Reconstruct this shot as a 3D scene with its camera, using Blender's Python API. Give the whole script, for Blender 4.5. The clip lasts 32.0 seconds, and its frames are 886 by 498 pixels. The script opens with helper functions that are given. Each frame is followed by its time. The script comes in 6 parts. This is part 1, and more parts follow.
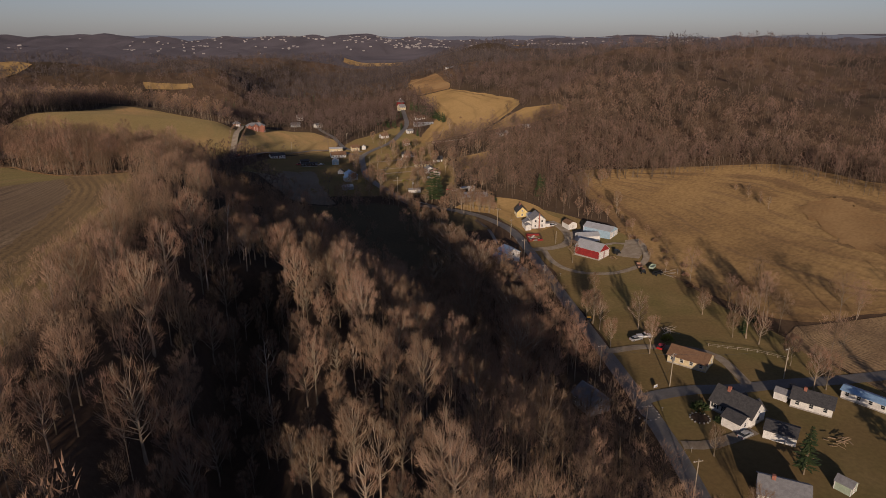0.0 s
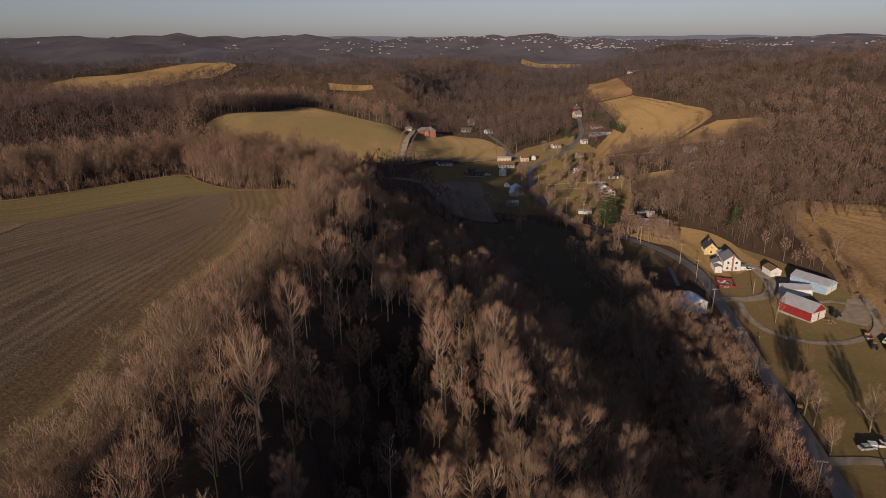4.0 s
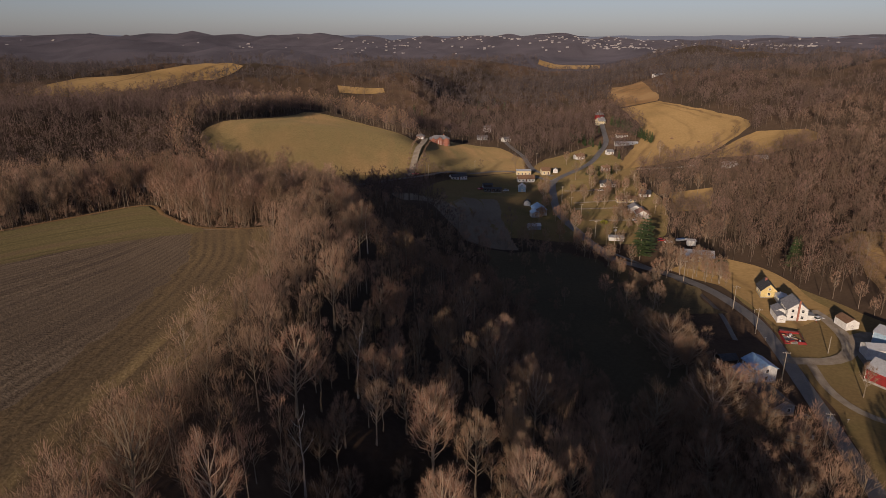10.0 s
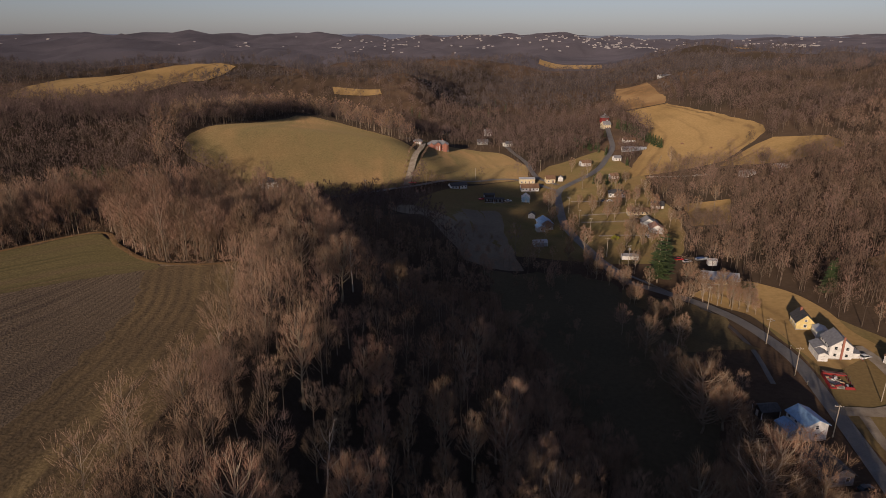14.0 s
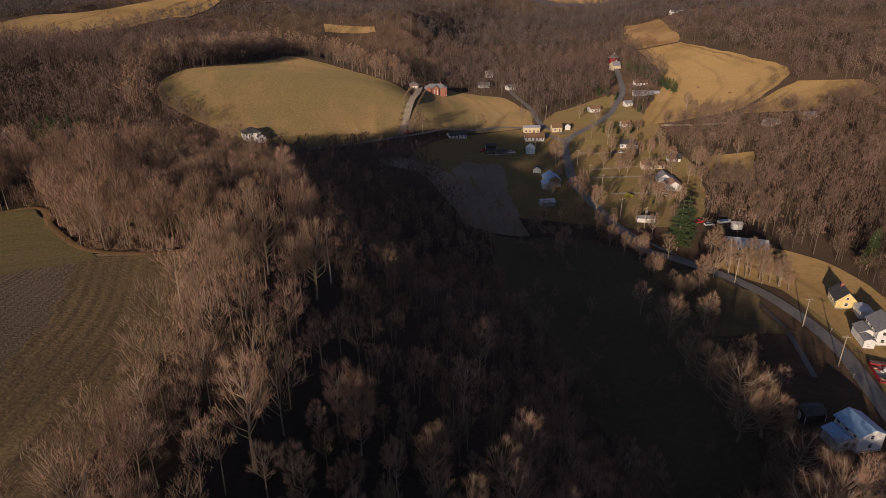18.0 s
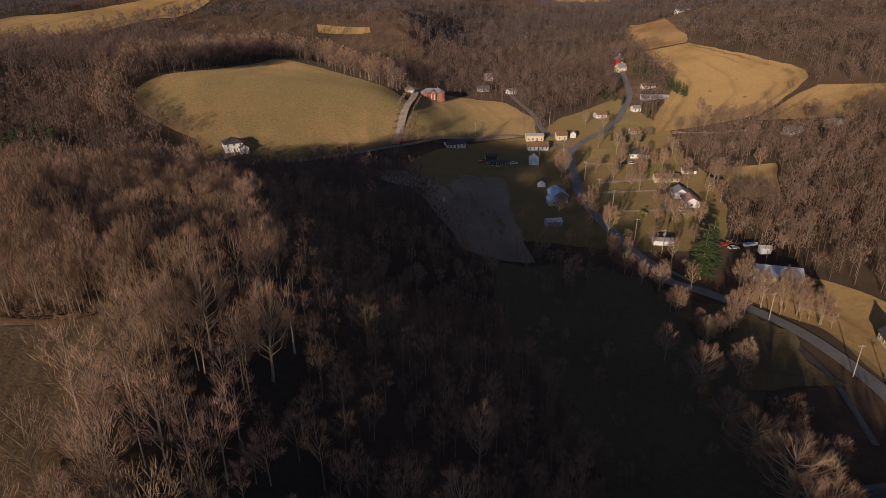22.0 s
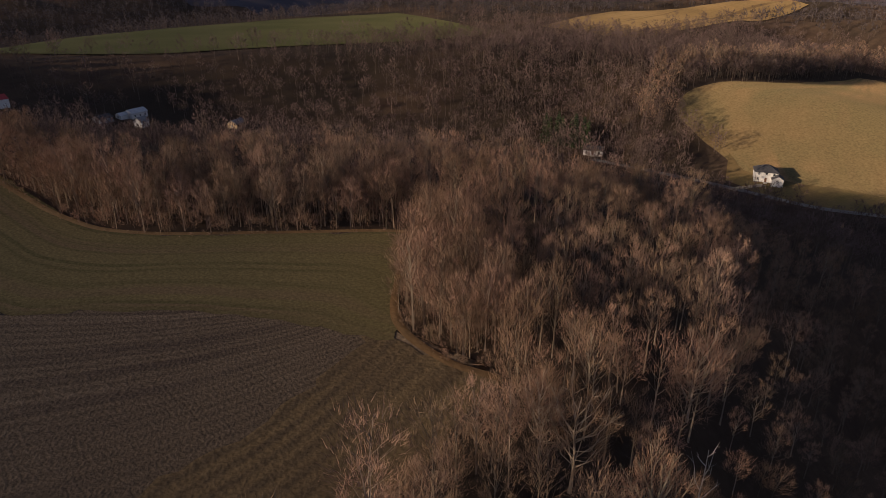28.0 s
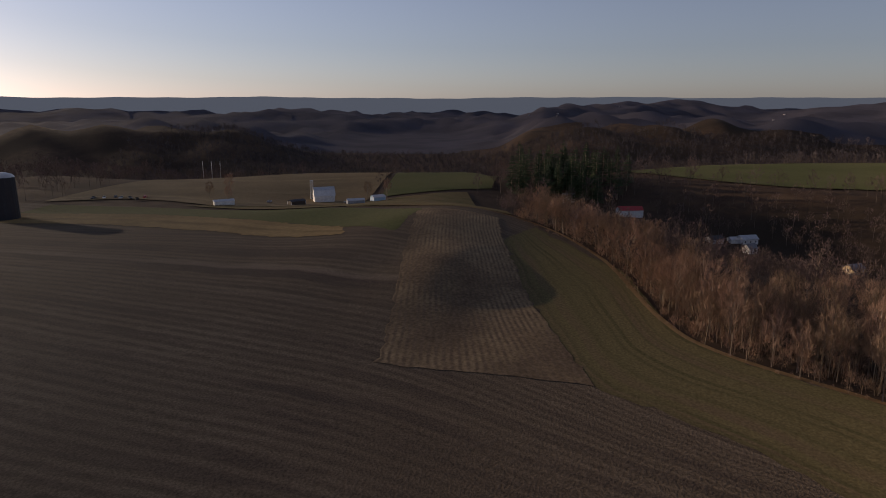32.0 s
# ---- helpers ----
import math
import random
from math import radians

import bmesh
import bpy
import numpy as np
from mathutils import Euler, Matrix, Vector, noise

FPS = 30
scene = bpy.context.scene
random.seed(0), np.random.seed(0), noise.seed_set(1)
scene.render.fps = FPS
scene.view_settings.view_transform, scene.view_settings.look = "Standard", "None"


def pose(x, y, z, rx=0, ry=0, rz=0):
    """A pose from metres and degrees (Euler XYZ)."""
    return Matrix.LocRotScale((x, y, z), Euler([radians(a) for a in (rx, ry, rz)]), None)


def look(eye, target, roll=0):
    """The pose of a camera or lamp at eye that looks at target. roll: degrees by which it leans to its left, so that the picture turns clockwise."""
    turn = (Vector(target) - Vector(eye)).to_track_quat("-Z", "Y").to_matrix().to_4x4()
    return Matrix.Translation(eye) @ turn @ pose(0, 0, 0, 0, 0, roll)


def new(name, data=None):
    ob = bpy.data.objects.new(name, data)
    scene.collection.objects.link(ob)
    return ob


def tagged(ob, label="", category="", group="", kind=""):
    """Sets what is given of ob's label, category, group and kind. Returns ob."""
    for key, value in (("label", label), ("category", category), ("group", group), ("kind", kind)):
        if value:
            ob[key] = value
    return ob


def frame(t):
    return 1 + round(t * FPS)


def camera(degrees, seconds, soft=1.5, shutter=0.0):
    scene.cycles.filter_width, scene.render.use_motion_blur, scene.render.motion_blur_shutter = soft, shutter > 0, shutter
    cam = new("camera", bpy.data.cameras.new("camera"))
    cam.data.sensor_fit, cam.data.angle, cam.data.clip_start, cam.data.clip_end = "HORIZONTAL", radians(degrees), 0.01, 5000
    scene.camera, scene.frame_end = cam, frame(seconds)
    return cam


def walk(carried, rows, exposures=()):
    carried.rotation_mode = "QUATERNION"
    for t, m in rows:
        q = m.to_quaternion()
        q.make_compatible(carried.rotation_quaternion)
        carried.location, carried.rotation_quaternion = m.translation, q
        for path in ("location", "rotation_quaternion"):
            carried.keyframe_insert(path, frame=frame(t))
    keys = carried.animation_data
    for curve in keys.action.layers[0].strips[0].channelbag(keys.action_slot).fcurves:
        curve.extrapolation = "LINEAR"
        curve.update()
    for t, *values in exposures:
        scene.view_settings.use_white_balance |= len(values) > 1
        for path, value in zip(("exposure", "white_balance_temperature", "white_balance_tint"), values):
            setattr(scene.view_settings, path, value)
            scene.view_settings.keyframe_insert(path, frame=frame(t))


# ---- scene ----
cam = camera(69.8, 32.0, 0.5, 0.1)
PATH = [
    (0.00, -5.33, -119.02, 104.13, 71.59, 0.06, -15.67),
    (0.50, -4.55, -115.08, 104.68, 71.57, -0.09, -15.33),
    (1.00, -3.78, -111.15, 105.24, 71.56, -0.18, -12.76),
    (1.50, -3.04, -107.21, 105.80, 71.56, -0.18, -9.23),
    (2.00, -2.36, -103.28, 106.38, 71.53, -0.18, -7.08),
    (2.50, -1.75, -99.36, 106.96, 71.53, -0.12, -4.98),
    (3.00, -1.20, -95.45, 107.53, 71.53, -0.04, -3.18),
    (3.50, -0.71, -91.53, 108.09, 71.54, 0.09, -1.53),
    (5.50, 0.21, -75.87, 109.91, 71.60, 0.22, 0.82),
    (6.00, 0.25, -71.97, 110.12, 71.57, 0.10, 1.00),
    (6.50, 0.26, -68.07, 110.29, 71.49, -0.08, 1.03),
    (7.00, 0.24, -64.17, 110.43, 71.57, 0.15, 1.01),
    (7.50, 0.21, -60.28, 110.56, 71.54, 0.11, 1.00),
    (8.00, 0.18, -56.40, 110.66, 71.51, 0.03, 1.00),
    (8.50, 0.15, -52.54, 110.75, 71.53, 0.08, 0.97),
    (9.00, 0.12, -48.68, 110.82, 71.48, -0.03, 0.98),
    (9.50, 0.11, -44.84, 110.90, 71.48, -0.02, 0.93),
    (10.00, 0.10, -41.01, 110.97, 71.47, -0.03, 0.94),
    (10.50, 0.09, -37.18, 111.05, 71.45, -0.02, 0.92),
    (11.00, 0.08, -33.35, 111.14, 71.44, -0.02, 0.93),
    (11.50, 0.07, -29.52, 111.24, 71.44, -0.02, 0.92),
    (12.00, 0.06, -25.69, 111.34, 71.41, -0.06, 0.89),
    (12.50, 0.04, -21.85, 111.44, 71.39, -0.05, 0.90),
    (13.00, 0.02, -18.01, 111.55, 71.36, -0.11, 0.88),
    (13.50, -0.01, -14.16, 111.66, 71.40, -0.06, 0.87),
    (15.50, -0.13, 1.36, 112.03, 70.27, -0.20, 0.84),
    (16.00, -0.07, 5.24, 112.00, 69.24, -0.13, 0.81),
    (16.50, -0.00, 9.11, 111.95, 68.18, -0.11, 0.82),
    (17.00, 0.08, 12.99, 111.88, 67.10, -0.06, 0.78),
    (17.50, 0.19, 16.85, 111.79, 66.11, -0.14, 0.78),
    (18.00, 0.31, 20.69, 111.68, 66.02, -0.08, 0.79),
    (18.50, 0.46, 24.53, 111.56, 66.02, 0.05, 0.77),
    (19.00, 0.62, 28.34, 111.42, 65.98, 0.09, 0.75),
    (19.50, 0.80, 32.15, 111.29, 65.98, 0.09, 0.74),
    (20.00, 0.98, 35.95, 111.15, 65.96, 0.05, 0.76),
    (20.50, 1.17, 39.77, 111.00, 65.96, 0.05, 0.77),
    (21.00, 1.34, 43.60, 110.86, 65.96, 0.09, 0.75),
    (21.50, 1.49, 47.46, 110.71, 65.96, 0.09, 0.73),
    (22.00, 1.62, 51.35, 110.56, 65.95, 0.06, 0.72),
    (22.50, 1.71, 55.28, 110.42, 65.94, 0.13, 0.70),
    (23.00, 1.78, 59.24, 110.28, 65.95, 0.24, 0.69),
    (23.50, 1.82, 63.24, 110.15, 65.92, 0.22, 0.74),
    (24.00, 1.84, 67.26, 110.04, 65.94, 0.24, 2.00),
    (24.50, 1.67, 71.42, 110.03, 65.93, 0.22, 4.75),
    (26.50, -3.14, 87.45, 109.30, 66.07, -0.04, 25.77),
    (27.00, -4.12, 89.13, 109.08, 66.09, -0.08, 33.36),
    (27.50, -4.98, 90.39, 108.94, 66.09, -0.18, 40.91),
    (28.00, -5.60, 91.25, 108.88, 66.05, 0.00, 48.30),
    (28.50, -6.17, 91.58, 108.91, 65.96, 0.03, 56.08),
    (29.00, -6.47, 91.41, 108.99, 66.01, 0.06, 65.42),
    (29.50, -6.55, 90.92, 109.17, 67.58, 0.14, 74.98),
    (30.00, -6.46, 90.21, 109.39, 69.44, 0.30, 84.43),
    (30.50, -6.36, 89.55, 109.41, 71.46, 0.30, 93.87),
    (31.00, -6.19, 88.96, 109.37, 73.46, 0.23, 99.47),
    (31.50, -5.95, 88.48, 109.36, 75.37, 0.09, 99.74),
    (32.00, -5.70, 88.05, 109.38, 77.19, -0.02, 99.73),
]
EXPOSURES = [(0.0, -0.5, 6150, 14), (2.5, -0.36, 6150, 14), (13.5, -0.32, 6150, 14), (17.0, -0.2, 6200, 14), (24.0, -0.15, 6200, 14), (28.5, -0.05, 6400, 14), (31.0, -0.1, 6500, 14), (32.0, -0.1, 6500, 14)]
walk(cam, [(r[0], pose(*r[1:])) for r in PATH], EXPOSURES)

# ---- world and sun: late afternoon, the sun low behind and to the left ----
SUN_ELEV, SUN_AZ = 12.0, 22.0          # shadows run 22 degrees to the right of +y
world = bpy.data.worlds.new("sky")
scene.world = world
world.use_nodes = True
wt = world.node_tree
sky = wt.nodes.new("ShaderNodeTexSky")
sky.sky_type = "NISHITA"
sky.sun_disc = False
sky.sun_elevation = radians(SUN_ELEV)
sky.sun_rotation = radians(180 + SUN_AZ)
sky.altitude = 300
sky.air_density, sky.dust_density, sky.ozone_density = 1.0, 0.6, 2.5
haze = wt.nodes.new("ShaderNodeHueSaturation")          # thin high haze greys the sky
haze.inputs["Saturation"].default_value = 0.62
cool = wt.nodes.new("ShaderNodeMix")
cool.data_type, cool.blend_type = "RGBA", "MULTIPLY"
cool.inputs[0].default_value, cool.inputs[7].default_value = 1.0, (1.0, 0.97, 1.12, 1)
wt.links.new(sky.outputs[0], haze.inputs["Color"])
wt.links.new(haze.outputs[0], cool.inputs[6])
wt.links.new(cool.outputs[2], wt.nodes["Background"].inputs[0])
wt.nodes["Background"].inputs[1].default_value = 0.085
sun_lamp = bpy.data.lights.new("sun", "SUN")
sun_lamp.energy, sun_lamp.angle, sun_lamp.color = 5.0, radians(0.6), (1.0, 0.77, 0.54)
sun = new("sun", sun_lamp)
sx, sy = -math.sin(radians(SUN_AZ)), -math.cos(radians(SUN_AZ))
sun.matrix_world = look((sx * 900, sy * 900, 900 * math.tan(radians(SUN_ELEV))), (0, 0, 0))

# ---- materials ----
def mat(name, base, second=None, scale=1.0, rough=0.85, metal=0.0, bump=0.0, fine=8.0, vary=0.0, tone=0.0, mix=(0.35, 0.65), spec=0.3, third=None, scale3=0.1, rows=None, comb=None, grit=(0.82, 1.15)):
    """Noise-varied surface. second: colour mixed in at the coarse scale; third: a still coarser stain; vary: per-object change; tone: per-plant change."""
    m = bpy.data.materials.new(name)
    m.use_nodes = True
    nt, b = m.node_tree, m.node_tree.nodes["Principled BSDF"]
    b.inputs["Roughness"].default_value, b.inputs["Metallic"].default_value = rough, metal
    b.inputs["Specular IOR Level"].default_value = spec if rough < 0.9 else 0.02
    b.inputs["Diffuse Roughness"].default_value = 1.0 if rough > 0.9 else 0.3
    co = nt.nodes.new("ShaderNodeTexCoord").outputs["Object"]
    def noise_at(s, detail=4.0):
        n = nt.nodes.new("ShaderNodeTexNoise")
        n.inputs["Scale"].default_value, n.inputs["Detail"].default_value = s, detail
        nt.links.new(co, n.inputs["Vector"])
        return n.outputs[0]
    def ramp(src, lo, hi):
        r = nt.nodes.new("ShaderNodeMapRange")
        r.inputs[1].default_value, r.inputs[2].default_value = lo, hi
        nt.links.new(src, r.inputs[0])
        return r.outputs[0]
    def blend(fac, a, c, mode="MIX"):
        x = nt.nodes.new("ShaderNodeMix")
        x.data_type, x.blend_type = "RGBA", mode
        for sock, v in ((x.inputs[0], fac), (x.inputs[6], a), (x.inputs[7], c)):
            if isinstance(v, (tuple, float, int)):
                sock.default_value = (*v, 1) if isinstance(v, tuple) else v
            else:
                nt.links.new(v, sock)
        return x.outputs[2]
    col = base
    if second:
        col = blend(ramp(noise_at(scale), *mix), base, second)
    if third:
        col = blend(ramp(noise_at(scale3, 3.0), 0.4, 0.62), col, third)
    if comb:
        # regular planted rows: (spacing, colour between the rows)
        at = nt.nodes.new("ShaderNodeAttribute")
        at.attribute_name = "across"
        wob = nt.nodes.new("ShaderNodeMath")
        wob.operation = "MULTIPLY_ADD"
        nt.links.new(noise_at(0.06, 3.0), wob.inputs[0])
        wob.inputs[1].default_value = 0.22 * comb[0]
        nt.links.new(at.outputs["Fac"], wob.inputs[2])
        fr = nt.nodes.new("ShaderNodeMath")
        fr.operation = "PINGPONG"
        nt.links.new(wob.outputs[0], fr.inputs[0])
        fr.inputs[1].default_value = comb[0] / 2
        amount = nt.nodes.new("ShaderNodeMath")
        amount.operation = "MULTIPLY"
        nt.links.new(ramp(fr.outputs[0], comb[0] * 0.12, comb[0] * 0.4), amount.inputs[0])
        nt.links.new(ramp(noise_at(0.25, 4.0), 0.2, 0.55), amount.inputs[1])
        col = blend(amount.outputs[0], col, comb[1])
    if rows:
        # long streaks that follow the working of the field: (spacing, colour, lo, hi)
        for spacing, colour, lo, hi in rows:
            at = nt.nodes.new("ShaderNodeAttribute")
            at.attribute_name = "across"
            wob = nt.nodes.new("ShaderNodeMath")
            wob.operation = "MULTIPLY_ADD"
            nt.links.new(noise_at(0.05, 2.0), wob.inputs[0])
            wob.inputs[1].default_value = 0.6 * spacing
            nt.links.new(at.outputs["Fac"], wob.inputs[2])
            n1 = nt.nodes.new("ShaderNodeTexNoise")
            n1.noise_dimensions = "1D"
            n1.inputs["Scale"].default_value, n1.inputs["Detail"].default_value = 1.0 / spacing, 1.0
            nt.links.new(wob.outputs[0], n1.inputs["W"])
            patchy = nt.nodes.new("ShaderNodeMath")
            patchy.operation = "MULTIPLY"
            nt.links.new(ramp(n1.outputs[0], lo, hi), patchy.inputs[0])
            nt.links.new(ramp(noise_at(0.03, 2.0), 0.3, 0.6), patchy.inputs[1])
            col = blend(patchy.outputs[0], col, colour)
    grain = ramp(noise_at(fine, 3.0), 0.2, 0.8)
    g = nt.nodes.new("ShaderNodeMapRange")
    g.inputs[3].default_value, g.inputs[4].default_value = grit
    nt.links.new(grain, g.inputs[0])
    hsv = nt.nodes.new("ShaderNodeHueSaturation")
    nt.links.new(g.outputs[0], hsv.inputs["Value"])
    if isinstance(col, tuple):
        hsv.inputs["Color"].default_value = (*col, 1)
    else:
        nt.links.new(col, hsv.inputs["Color"])
    out = hsv.outputs[0]
    def shift(src, amount, into):
        r = nt.nodes.new("ShaderNodeMapRange")
        r.inputs[3].default_value, r.inputs[4].default_value = 1 - amount, 1 + amount
        nt.links.new(src, r.inputs[0])
        h = nt.nodes.new("ShaderNodeHueSaturation")
        nt.links.new(r.outputs[0], h.inputs["Value"])
        k = nt.nodes.new("ShaderNodeMapRange")
        k.inputs[3].default_value, k.inputs[4].default_value = 0.5 + amount * 0.035, 0.5 - amount * 0.035
        nt.links.new(src, k.inputs[0])
        nt.links.new(k.outputs[0], h.inputs["Hue"])
        nt.links.new(into, h.inputs["Color"])
        return h.outputs[0]
    if vary:
        out = shift(nt.nodes.new("ShaderNodeObjectInfo").outputs["Random"], vary, out)
    if tone:
        a = nt.nodes.new("ShaderNodeAttribute")
        a.attribute_name = "tone"
        out = shift(a.outputs["Fac"], tone, out)
    nt.links.new(out, b.inputs["Base Color"])
    if bump:
        bp = nt.nodes.new("ShaderNodeBump")
        bp.inputs["Strength"].default_value, bp.inputs["Distance"].default_value = min(1.0, bump), bump
        nt.links.new(noise_at(fine, 4.0), bp.inputs["Height"])
        nt.links.new(bp.outputs[0], b.inputs["Normal"])
    return m


M_LITTER = mat("leaf_litter", (0.07, 0.047, 0.034), (0.105, 0.07, 0.046), 0.08, 0.95, bump=0.3, fine=0.8, third=(0.05, 0.038, 0.028), scale3=0.01)
M_STRAW = mat("dry_grass", (0.25, 0.165, 0.072), (0.19, 0.13, 0.058), 0.035, 0.95, bump=0.2, fine=0.5, third=(0.28, 0.19, 0.085), scale3=0.012, rows=[(9.0, (0.15, 0.10, 0.05), 0.55, 0.72)])
M_PASTURE = mat("pasture_grass", (0.25, 0.163, 0.079), (0.285, 0.183, 0.09), 0.03, 0.95, bump=0.2, fine=0.9, grit=(0.7, 1.3), third=(0.18, 0.139, 0.066), scale3=0.013, rows=[(30.0, (0.17, 0.135, 0.065), 0.5, 0.62), (9.0, (0.19, 0.14, 0.068), 0.5, 0.7)])
M_LAWN = mat("lawn_grass", (0.13, 0.108, 0.045), (0.175, 0.13, 0.062), 0.08, 0.95, bump=0.12, fine=0.9, third=(0.155, 0.11, 0.052), scale3=0.03)
M_GREEN = mat("winter_wheat", (0.092, 0.097, 0.036), (0.125, 0.118, 0.05), 0.015, 0.95, bump=0.1, fine=0.7)
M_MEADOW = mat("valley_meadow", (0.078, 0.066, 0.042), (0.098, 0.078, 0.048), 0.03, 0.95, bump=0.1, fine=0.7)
M_ASPHALT = mat("worn_asphalt", (0.125, 0.118, 0.112), (0.165, 0.155, 0.145), 0.15, 0.8, bump=0.03, fine=2.0)
M_GRAVEL = mat("gravel", (0.24, 0.21, 0.17), (0.17, 0.14, 0.11), 0.3, 0.95, bump=0.08, fine=3.0)
M_BARK = mat("bark", (0.21, 0.165, 0.12), (0.34, 0.28, 0.21), 0.5, 0.9, vary=0.25)
M_TWIG = mat("bare_twigs", (0.245, 0.150, 0.099), (0.30, 0.200, 0.132), 0.12, 0.9, vary=0.28)
M_BARK_S = mat("woods_bark", (0.16, 0.125, 0.092), (0.26, 0.21, 0.158), 0.2, 0.9, tone=0.25)
M_TWIG_S = mat("woods_twigs", (0.238, 0.149, 0.102), (0.295, 0.202, 0.138), 0.02, 0.9, tone=0.30)
M_NEEDLE = mat("needles", (0.03, 0.05, 0.018), (0.05, 0.07, 0.025), 0.5, 0.8, vary=0.2)
M_TILLED = mat("tilled_soil", (0.137, 0.103, 0.069), (0.172, 0.131, 0.089), 0.02, 0.95, bump=0.4, fine=2.2, grit=(0.55, 1.45), third=(0.118, 0.087, 0.06), scale3=0.008, comb=(2.4, (0.106, 0.08, 0.056)), rows=[(13.0, (0.195, 0.146, 0.102), 0.58, 0.75), (4.5, (0.092, 0.069, 0.051), 0.5, 0.7), (7.0, (0.088, 0.066, 0.05), 0.56, 0.66)])
M_STUBBLE = mat("corn_stubble", (0.29, 0.208, 0.118), (0.225, 0.157, 0.092), 0.12, 0.95, bump=0.3, fine=1.2, comb=(1.35, (0.15, 0.107, 0.07)), grit=(0.6, 1.4), third=(0.12, 0.085, 0.055), scale3=0.035)
M_STRIPES = mat("sprouting_field", (0.128, 0.107, 0.05), (0.155, 0.122, 0.058), 0.03, 0.95, bump=0.25, fine=1.8, grit=(0.65, 1.35), rows=[(6.0, (0.148, 0.108, 0.06), 0.5, 0.62), (2.5, (0.106, 0.091, 0.042), 0.5, 0.65)])
M_BRUSH = mat("dead_weeds", (0.19, 0.115, 0.055), (0.13, 0.085, 0.045), 0.12, 0.95, bump=0.4, fine=0.7, third=(0.23, 0.15, 0.075), scale3=0.03)
M_MARGIN = mat("field_margin_weeds", (0.158, 0.112, 0.060), (0.126, 0.090, 0.052), 0.05, 0.95, bump=0.35, fine=1.6, grit=(0.6, 1.4), comb=(2.6, (0.10, 0.073, 0.045)), rows=[(4.0, (0.135, 0.098, 0.055), 0.5, 0.66), (9.0, (0.24, 0.172, 0.084), 0.5, 0.7), (2.0, (0.12, 0.088, 0.052), 0.52, 0.62)])
M_BOTTOM = mat("ploughed_bottom", (0.20, 0.165, 0.125), (0.16, 0.13, 0.10), 0.04, 0.95, bump=0.2, fine=0.7)
# distance haze put into the base colour of the far ground
M_HAZED = mat("hazed_ridges", (0.104, 0.095, 0.112), (0.07, 0.066, 0.08), 0.006, 0.95, tone=0.2)
PALE_BARK = mat("bleached_wood", (0.42, 0.37, 0.31), (0.32, 0.28, 0.23), 1.0, 0.85)
M_MUD = mat("creek_mud", (0.035, 0.03, 0.026), (0.06, 0.05, 0.04), 0.4, 0.4, bump=0.1, fine=2.0)
M_ROUGH = mat("rough_creek_grass", (0.10, 0.08, 0.045), (0.075, 0.06, 0.036), 0.1, 0.95, bump=0.4, fine=0.9, third=(0.13, 0.095, 0.05), scale3=0.04)
M_HAY = mat("hay_field", (0.22, 0.145, 0.068), (0.155, 0.102, 0.052), 0.03, 0.95, bump=0.3, fine=0.6, third=(0.26, 0.175, 0.082), scale3=0.014, grit=(0.7, 1.3), rows=[(14.0, (0.125, 0.08, 0.045), 0.52, 0.68), (5.0, (0.15, 0.10, 0.055), 0.52, 0.7)])
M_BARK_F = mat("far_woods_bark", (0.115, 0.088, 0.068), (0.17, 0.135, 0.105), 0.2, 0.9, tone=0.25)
# twigs of the farthest woods, air haze mixed into their colour
M_TWIG_H = mat("hazed_woods_twigs", (0.078, 0.066, 0.068), (0.104, 0.086, 0.085), 0.008, 0.9, tone=0.3)
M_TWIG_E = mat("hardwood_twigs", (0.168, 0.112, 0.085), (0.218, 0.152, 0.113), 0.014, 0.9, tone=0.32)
# copy of the woods twigs, dimmed and greyed for haze and dark hills
M_TWIG_F = mat("dimmed_far_twigs", (0.118, 0.083, 0.073), (0.158, 0.114, 0.098), 0.012, 0.9, tone=0.32)
M_HILL = mat("brown_hill_grass", (0.22, 0.155, 0.082), (0.16, 0.115, 0.062), 0.02, 0.95, bump=0.2, fine=0.6, rows=[(18.0, (0.25, 0.18, 0.095), 0.5, 0.7)])

# ---- the lie of the land ----
def smooth(t):
    t = np.clip(t, 0.0, 1.0)
    return t * t * (3 - 2 * t)


def bump_at(x, y, cx, cy, rx, ry, turn=0.0):
    c, s = math.cos(radians(turn)), math.sin(radians(turn))
    u, v = ((x - cx) * c + (y - cy) * s) / rx, (-(x - cx) * s + (y - cy) * c) / ry
    return np.exp(-(u * u + v * v))


def along(x, y, line):
    """Distance to a polyline with floor heights, the floor height there, and the side (+1: right of its run)."""
    best = np.full(np.shape(x), 1e9)
    floor, side = np.zeros(np.shape(x)), np.ones(np.shape(x))
    for (ax, ay, az), (bx, by, bz) in zip(line, line[1:]):
        dx, dy = bx - ax, by - ay
        t = np.clip(((x - ax) * dx + (y - ay) * dy) / (dx * dx + dy * dy), 0, 1)
        d = np.hypot(x - ax - t * dx, y - ay - t * dy)
        near = d < best
        best = np.where(near, d, best)
        floor = np.where(near, az + t * (bz - az), floor)
        side = np.where(near, np.sign((x - ax) * dy - (y - ay) * dx), side)
    return best, floor, side


